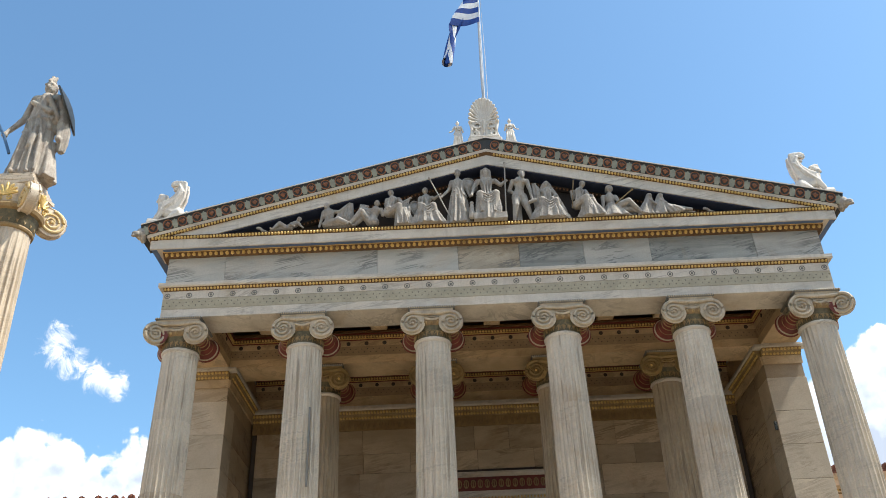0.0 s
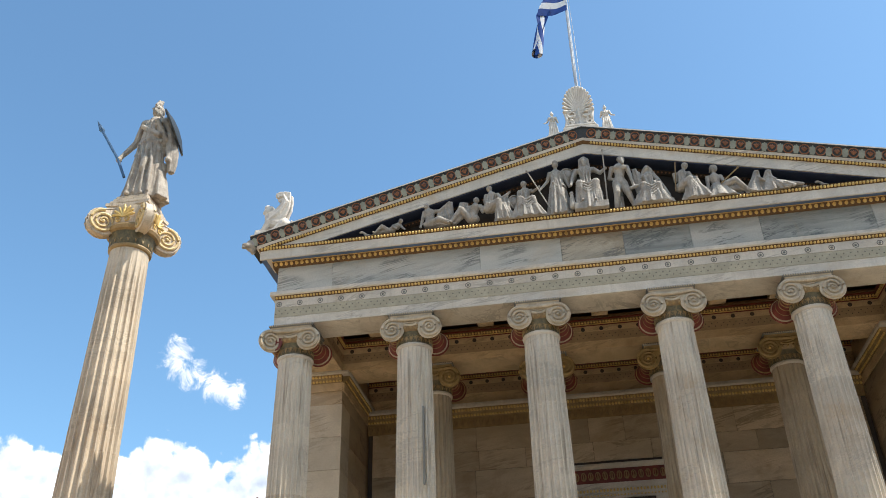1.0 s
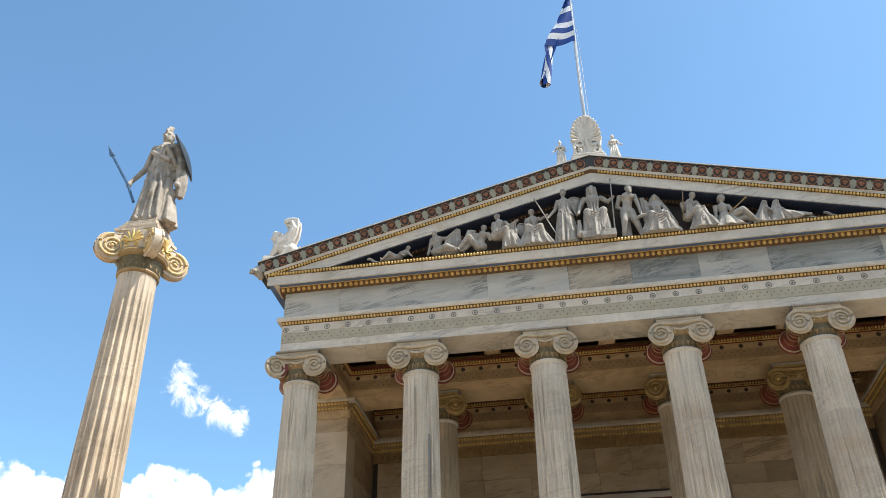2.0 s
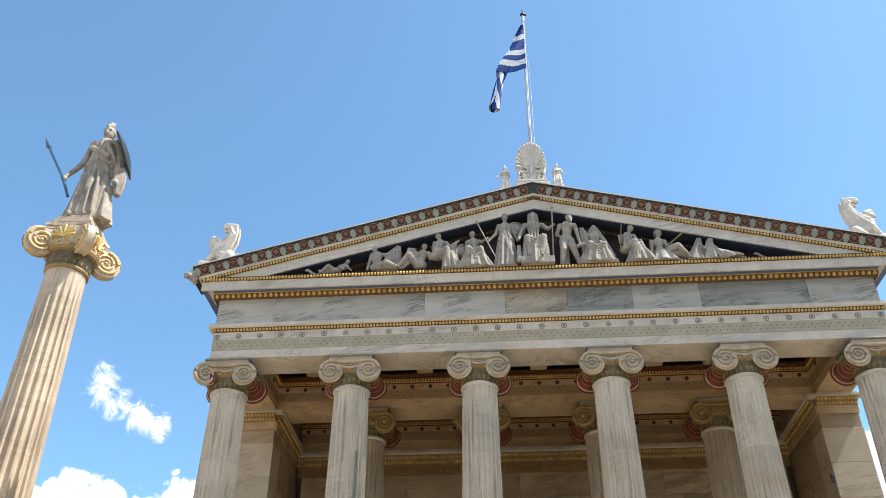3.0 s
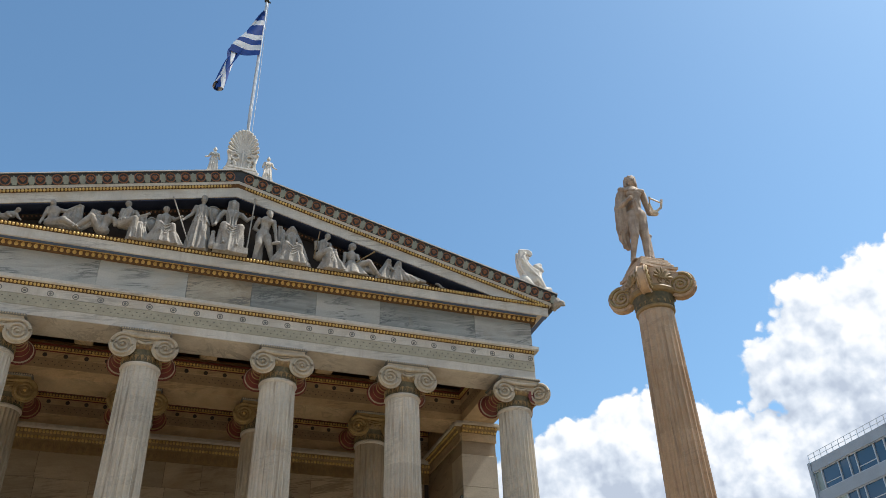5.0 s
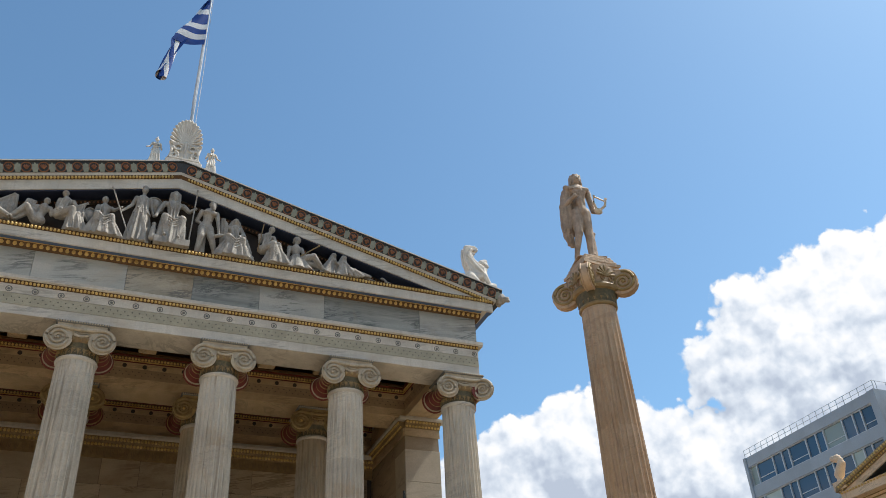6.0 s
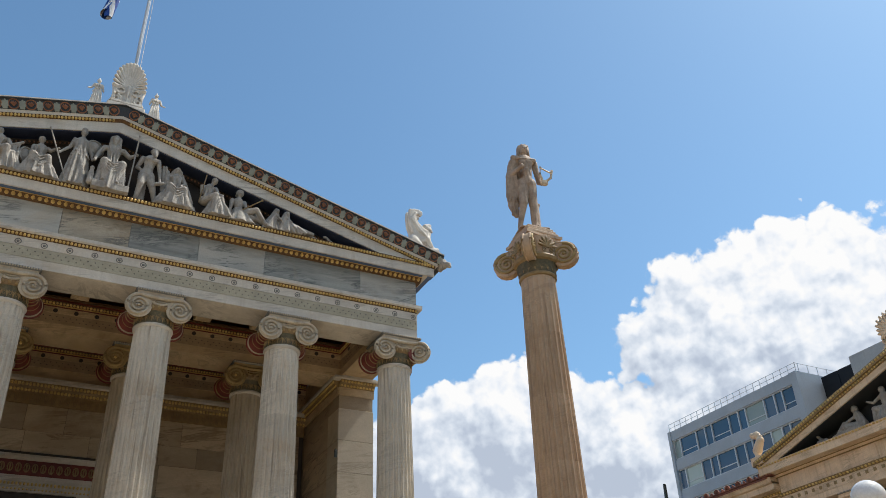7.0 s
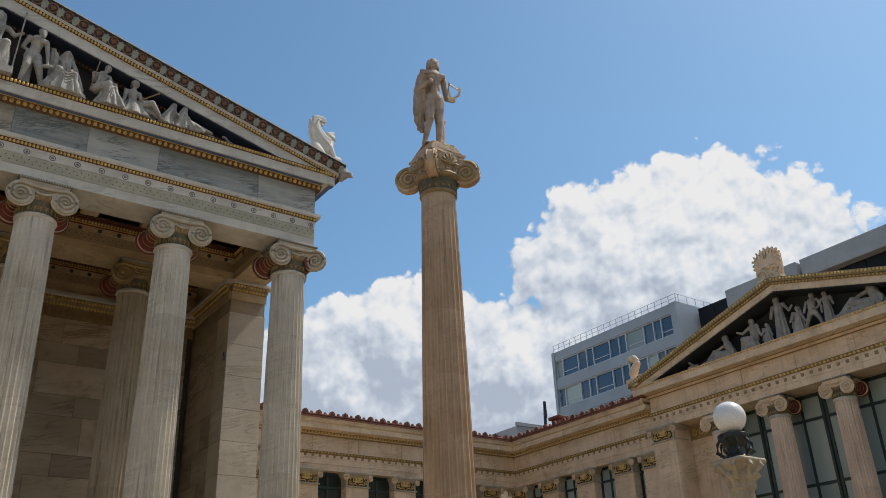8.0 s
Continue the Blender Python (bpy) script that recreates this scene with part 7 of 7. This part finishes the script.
def crouched_pair():
    sh = Shape()
    for x, lean, top, seed in ((-0.24, 0.13, 0.88, 0.4), (0.12, 0.07, 0.86, 1.7)):
        gown(sh, [(x + lean, -0.05, top, 0.035, 0.035), (x + lean, -0.05, top - 0.07, 0.08, 0.08), (x + lean * 0.8, -0.02, top - 0.22, 0.12, 0.12), (x + 0.02, 0, 0.42, 0.19, 0.17), (x, 0, 0.0, 0.27, 0.2)], 7, 0.15, seed)
        sh.ball((x + lean + 0.02, -0.1, top - 0.1), 0.06, 0.065, 0.075)
        sh.limb((x + lean, -0.1, top - 0.26), (x + lean + 0.12, -0.16, 0.48), 0.05, 0.035)
    sh.limb((0.3, -0.06, 0.34), (0.62, -0.08, 0.34), 0.1, 0.08).limb((0.62, -0.08, 0.34), (0.95, -0.1, 0.27), 0.08, 0.05)
    return drape(sh, (0.22, -0.1, 0.55), (0.3, -0.1, 0.45), (0.4, -0.15, 0.1), (0.75, -0.15, 0.2), 4, 0.06)


def sea_beast(h, face=1):
    sh = Shape()
    sh.tube([(face * x * h, -0.03 * (k % 2), z * h) for k, (x, z) in enumerate(((-1.2, 0.12), (-0.8, 0.3), (-0.35, 0.16), (0.1, 0.34), (0.5, 0.6), (0.75, 0.85)))], [0.07 * h, 0.14 * h, 0.17 * h, 0.17 * h, 0.13 * h, 0.08 * h], 8)
    sh.ball((face * 0.86 * h, -0.02, 0.85 * h), 0.16 * h, 0.1 * h, 0.11 * h)
    sh.limb((face * 0.2 * h, -0.05, 0.3 * h), (face * 0.5 * h, -0.08, 0.05 * h), 0.09 * h, 0.05 * h).limb((-face * 1.15 * h, 0, 0.14 * h), (-face * 1.45 * h, 0, 0.34 * h), 0.07 * h, 0.04 * h)
    return sh


GABLE = ((sea_beast(0.40, -1), -6.0, "coiled sea creature"), (low_nude(), -5.45, "reclining nude"), (half_fallen(), -4.42, "half-fallen nude"),
         (seated_nude(), -3.2, "seated nude"), (seated_reaching(), -2.62, "seated draped"), (seated_guard(), -1.72, "seated draped"),
         (standing_helmeted(), -0.85, "standing helmeted robed"), (enthroned_bearded(), -0.05, "enthroned bearded"), (striding_smith(), 0.9, "striding nude"), (winged_seated(), 1.61, "winged seated veiled"),
         (seated_turned(), 2.58, "seated draped"), (helmeted_lounger(), 3.33, "reclining helmeted"), (crouched_pair(), 4.48, "crouching veiled"),
         (sea_beast(0.46, -1), 5.55, "coiled sea creature"), (sea_beast(0.38, -1), 6.15, "small sea creature"))
for sh, x, words in GABLE:
    sh.v = [(px, py, max(pz - 0.15, 0.0)) for px, py, pz in sh.v]
    statue("pediment_statue", sh, Matrix.Translation((x, -0.80, 14.456)), "pale marble %s figure in the dark gable" % words, 0.0125, "gable sculptures", STATUE, 1)
for nm, sh, mat, lab in (("staff", Shape().tube([(0.42, -0.90, 14.46), (0.50, -0.92, 16.40)], 0.02, 6).ball((0.50, -0.92, 16.42), 0.035), STATUE, "thin staff beside the throne"),
                         ("gable_spear", Shape().tube([(-1.02, -0.96, 14.47), (-1.63, -0.96, 15.97)], 0.018, 6).ball((-1.64, -0.96, 15.99), 0.03), STATUE, "thin slanting spear across the gable"),
                         ("gable_spear", Shape().tube([(3.42, -0.94, 14.85), (3.93, -0.92, 15.30)], 0.018, 6).ball((3.93, -0.92, 15.30), 0.035), OCHRE, "thin slanting gilt spear across the gable"),
                         ("gable_spear", Shape().tube([(2.24, -0.88, 14.8), (2.37, -0.88, 15.74)], 0.016, 6), RELIEF_BROWN, "thin dark torch beside the seated figure")):
    solid(nm, sh, mat, lab, "spear")
for x, z, r, tl in ((-0.52, 15.84, 0.25, 25), (-2.03, 15.14, 0.24, 40), (3.78, 14.84, 0.28, 20)):
    solid("gable_shield", Shape().lathe([(r, 0.0), (r, 0.04), (r * 0.88, 0.05), (r * 0.8, 0.02), (r * 0.4, 0.09), (r * 0.02, 0.11)], 28, m=Matrix.Rotation(radians(tl), 3, "Z") @ Matrix.Rotation(radians(90), 3, "X")), STATUE, "pale round stone shield in the gable", "shield", m=Matrix.Translation((x, -0.68, z)), smooth=True)
# figures of the wing's gable
for kind, u, h, flip in (("crouch", 11.95, 0.5, -1), ("recline", 13.35, 0.95, -1), ("sit", 14.85, 1.2, -1), ("kneel", 15.5, 0.85, 1), ("stand", 16.15, 1.62, -1), ("kneel", 16.85, 1.05, 1), ("stride", 17.45, 1.3, 1), ("stand", 18.05, 1.2, 1), ("recline", 19.3, 1.15, -1), ("recline", 20.6, 0.7, 1), ("crouch", 21.5, 0.4, 1)):
    statue("wing_gable_statue", group_figure(kind, h * 1.08, flip), wing_m @ Matrix.Translation((u, -0.30, 11.521)), "warm weathered %s figure in the wing's gable" % WORDS[kind], 0.018, "wing gable sculptures", STATUE, 1)


# ---- roof ornaments ----
def great_palmette(m, h, wid, label, mat, leaves=11):
    ob = thing("acroterion", m, label, "roof ornament")
    part("plinth", Shape().box(-wid * 0.48, wid * 0.48, -0.22, 0.22, -0.35, 0.10, 0.03).box(-wid * 0.42, wid * 0.42, -0.2, 0.2, 0.10, 0.22, 0.03), mat, ob)
    fan = Shape()
    hub = 0.46 * h
    edge = []
    for i in range(25):
        a = -1.9 + 3.8 * i / 24
        r = min(0.46 * wid / max(0.05, abs(math.sin(a))), 0.50 * h * (1 if abs(a) < 1.2 else 0.8))
        edge.append((r * math.sin(a), hub + r * math.cos(a)))
    plate = [(x, z) for x, z in edge if z > 0.3 * h] + [(0.42 * wid, 0.16), (-0.42 * wid, 0.16)]
    fan.prism(plate, Matrix(((1, 0, 0, 0), (0, 0, 1, -0.05), (0, 1, 0, 0), (0, 0, 0, 1))), 0.16)
    for i in range(leaves):
        a = -1.45 + 2.9 * i / (leaves - 1)
        r = min(0.52 * wid / max(0.05, abs(math.sin(a))), 0.55 * h)
        pts = [(math.sin(a) * r * q, -0.06 - 0.05 * math.sin(3 * q), hub + math.cos(a) * r * q) for q in (0.12, 0.4, 0.7, 0.92, 1.0)]
        fan.tube(pts, [0.02, 0.035, 0.055, 0.06, 0.03], 6)
    for s_ in (-1, 1):
        spiral(fan, Matrix.Translation((s_ * 0.25 * wid, -0.1, 0.30 * h)), 0.2 * wid, 1.8, 0.05, s_)
        spiral(fan, Matrix.Translation((s_ * 0.24 * wid, -0.1, 0.15 * h)), 0.13 * wid, 1.5, 0.04, -s_)
        fan.tube([(s_ * 0.05, -0.1, 0.12 * h), (s_ * 0.08, -0.12, 0.3 * h), (s_ * 0.3, -0.11, 0.44 * h)], 0.035, 6)
    fan.ball((0, -0.08, 0.46 * h), 0.09, 0.07, 0.12)
    carved(part("fan", fan, mat, ob, "fan of carved leaves over scrolls"), 0.018, 1)
    return ob


def peak_palmette(m, label, mat):
    """Tall domed fan of slender leaves over a scrolled block."""
    ob = thing("acroterion", m, label, "roof ornament")
    part("plinth", Shape().box(-0.5, 0.5, -0.22, 0.22, -0.35, 0.10, 0.03).box(-0.44, 0.44, -0.2, 0.2, 0.10, 0.2, 0.03), mat, ob)
    fan = Shape()
    hub = 0.84
    up = Matrix(((1, 0, 0, 0), (0, 0, 1, -0.05), (0, 1, 0, 0), (0, 0, 0, 1)))
    dome = [(0.41 * math.sin(a), hub + 0.74 * math.cos(a)) for a in [-1.75 + 3.5 * i / 24 for i in range(25)]]
    fan.prism(dome + [(0.36, 0.16), (-0.36, 0.16)], up, 0.16)
    for i in range(17):
        a = -1.7 + 3.4 * i / 16
        pts = [(0.45 * math.sin(a) * q, -0.05 - 0.10 * q * q, hub + 0.80 * math.cos(a) * q - 0.04 * (1 - q)) for q in (0.15, 0.45, 0.75, 0.94, 1.0)]
        fan.tube(pts, [0.014, 0.026, 0.042, 0.055, 0.04], 7)
    for s_ in (-1, 1):
        spiral(fan, Matrix.Translation((s_ * 0.21, -0.1, 0.62)), 0.15, 1.8, 0.04, s_)
        spiral(fan, Matrix.Translation((s_ * 0.27, -0.1, 0.32)), 0.12, 1.5, 0.04, -s_)
        fan.tube([(s_ * 0.42, -0.06, 0.2), (s_ * 0.36, -0.1, 0.45), (s_ * 0.42, -0.06, 0.8)], 0.05, 7)
    fan.tube([(0, -0.07, 0.2), (0, -0.08, 0.5), (0, -0.07, 0.84)], [0.06, 0.03, 0.05], 7)
    carved(part("fan", fan, mat, ob, "fan of carved leaves over scrolls"), 0.014, 1)
    return ob


peak_palmette(Matrix.Translation((0.02, -0.55, 17.42)), "pale stone domed palmette ornament on the gable peak", WHITE_STONE)
for x, flip in ((-0.76, 1), (0.78, -1)):
    f = warrior_goddess()
    f.v = [(px * 0.58 * flip, py * 0.6, pz * 0.60 + 0.04) for px, py, pz in f.v]
    f.f = [tuple(reversed(k)) for k in f.f] if flip < 0 else f.f
    f.box(-0.17, 0.17, -0.15, 0.15, -0.3, 0.05)
    statue("roof_statue", f, Matrix.Translation((x, -0.55, 17.30)), "small white stone robed statue on the gable peak", 0.01, "gable peak statues", WHITE_STONE, 1)
for s in (-1, 1):
    f = Shape()
    f.limb((-0.2, 0, 0.2), (0.18, 0, 0.36), 0.19, 0.17, 10, 0.85).limb((0.18, 0, 0.36), (0.27, 0, 0.54), 0.14, 0.09).ball((0.30, 0, 0.66), 0.095, 0.1, 0.11).ball((0.38, 0, 0.64), 0.04).ball((0.25, 0, 0.67), 0.09, 0.11, 0.11)
    for yy in (-0.11, 0.11):
        f.limb((0.2, yy, 0.32), (0.34, yy, 0.08), 0.085, 0.06).limb((0.34, yy, 0.06), (0.5, yy, 0.07), 0.055, 0.05)
        f.limb((-0.22, yy, 0.2), (-0.02, yy * 1.3, 0.08), 0.14, 0.07)
        # broad wing whose tip curls forward
        wing_edge = [(0.20, 0.34), (0.22, 0.56), (0.08, 0.62), (-0.06, 0.74), (-0.13, 0.88)] + [(-0.13, 0.97), (-0.07, 0.99), (0.0, 0.95), (0.06, 1.0), (0.05, 1.09), (-0.04, 1.14), (-0.2, 1.13), (-0.34, 1.1), (-0.36, 0.9), (-0.34, 0.66), (-0.26, 0.44), (-0.1, 0.26)]
        f.prism(wing_edge, Matrix(((1, 0, 0, 0), (0, 0, 1, yy - 0.05), (0, 1, 0, 0), (0, 0, 0, 1))), 0.10)
        for k in range(5):
            f.tube([(0.16 - 0.06 * k, yy * 1.6, 0.36 + 0.03 * k), (-0.06 - 0.05 * k, yy * 1.7, 0.56 + 0.05 * k), (-0.3 + 0.035 * k, yy * 1.6, 0.82 + 0.05 * k)], 0.026, 6)
    f.ball((0.1, 0, 0.42), 0.22, 0.17, 0.2).ball((-0.16, 0, 0.24), 0.2, 0.19, 0.19).limb((0.3, 0, 0.78), (0.2, 0, 0.72), 0.08, 0.1)
    f.tube([(-0.32, 0, 0.12), (-0.42, 0, 0.16), (-0.44, 0, 0.28), (-0.37, 0, 0.32)], 0.035, 7)
    f.v = [(px * 1.12, py, pz * 1.22) for px, py, pz in f.v]
    f.box(-0.5, 0.58, -0.2, 0.2, -0.3, 0.05)
    statue("sphinx_statue", f, Matrix.Translation((s * 8.94, -0.55, 15.10)) @ (Matrix.Identity(4) if s > 0 else Matrix.Rotation(math.pi, 4, "Z")), "white stone winged sphinx on the gable corner", 0.018, "gable corner sphinxes", WHITE_STONE, 1)
    part("sphinx_plinth", Shape().box(min(s * 8.2, s * 9.45), max(s * 8.2, s * 9.45), -0.85, -0.2, 14.6, 14.98, 0.02), WHITE_STONE, portico)
great_palmette(wing_m @ Matrix.Translation((PC - 0.25, -0.3, 13.85)), 1.45, 1.2, "weathered spiky palmette ornament on the wing's gable", WARM_MARBLE, 13)
cg = Shape().limb((0, 0, 0.35), (0.25, 0, 0.7), 0.2, 0.16).ball((0.1, 0, 0.95), 0.2, 0.14, 0.16).limb((-0.1, 0, 1.0), (0.3, 0, 0.85), 0.12, 0.08).limb((0, -0.1, 0.3), (0, -0.1, 0.05), 0.09, 0.07).box(-0.3, 0.3, -0.2, 0.2, -0.25, 0.08)
statue("corner_ornament", cg, wing_m @ Matrix.Translation((PU0 - 0.25, -0.75, 11.85)), "weathered bird-like stone ornament on the wing's gable corner", 0.025, mat=WARM_MARBLE)

# ---- flagpole and flag ----
fp = thing("flagpole", Matrix.Translation((0.14, 0.5, 0)), "tall pale metal flagpole behind the gable peak", "flagpole")
part("pole", Shape().tube([(0, 0, 16.9), (0.0, 0, 21.0), (0.06, 0, 26.2)], [0.075, 0.06, 0.045], 10), STEEL, fp, smooth=True)
part("finial", Shape().ball((0.06, 0, 26.28), 0.09, 0.09, 0.06, 10).box(-0.02, 0.2, -0.02, 0.02, 26.22, 26.26).box(0.045, 0.075, -0.015, 0.015, 26.3, 26.5), DARK_IRON, fp)
part("halyard", Shape().tube([(0.1, -0.05, 17.0), (0.14, -0.06, 22.0), (0.12, -0.05, 26.1)], 0.008, 4), WHITE_STONE, fp)
FW, FH = 3.3, 2.2


def flag_point(u, v):
    """u along the fly, v up the hoist, both 0 to 1; the cloth runs out from the hoist, folds over and hangs in a tail."""
    fold = Vector((-0.06 - 0.98 * (1 - v) ** 0.9, 0, FH * v - 0.16 * (1 - v) + 0.05 * math.sin(9 * v)))
    first = (fold - Vector((0, 0, FH * v))).length
    run = u * FW
    if run < first:
        q = run / first
        x, z = fold.x * q, FH * v + (fold.z - FH * v) * q - 0.06 * math.sin(math.pi * q)
        return (x, -0.02 + 0.10 * math.sin(4.5 * q + 5 * v) * q, z)
    q = (run - first) / (FW - first)
    tail = Vector((-1.17 + 0.16 * math.sin(6.5 * v), 0, -1.92 + 0.30 * v))
    p = fold.lerp(tail, q)
    back = 0.10 * math.sin(4.5 + 5 * v) * (1 - q)
    return (p.x + 0.11 * math.sin(11 * v + 5 * q) * math.sin(math.pi * q * 0.9), -0.02 + back + 0.16 * q * math.sin(8 * v + 4 * q) + 0.08 * q, p.z)


flag = thing("flag", Matrix.Translation((0.18, 0.44, 23.45)), "drooping blue and white striped cloth flag on the pole", "flag")
NU, NV = 44, 36
for k in range(9):
    sh = Shape()
    vs = [flag_point(i / NU, (k * 4 + j) / NV) for j in range(5) for i in range(NU + 1)]
    fs = [(j * (NU + 1) + i, j * (NU + 1) + i + 1, (j + 1) * (NU + 1) + i + 1, (j + 1) * (NU + 1) + i) for j in range(4) for i in range(NU)]
    canton = [f for f in fs if k >= 4 and f[0] % (NU + 1) < NU * 0.37]
    rest = [f for f in fs if f not in canton]
    me = Shape().add(vs, rest)
    part("stripe", me, CLOTH_BLUE if k % 2 == 0 else CLOTH_WHITE, flag, smooth=True)
    if canton:
        white = [f for f in canton if k == 6 or abs(f[0] % (NU + 1) - 8) <= 1]
        blue = [f for f in canton if f not in white]
        if blue:
            part("canton", Shape().add(vs, blue), CLOTH_BLUE, flag, smooth=True)
        part("cross_bar", Shape().add(vs, white), CLOTH_WHITE, flag, smooth=True)
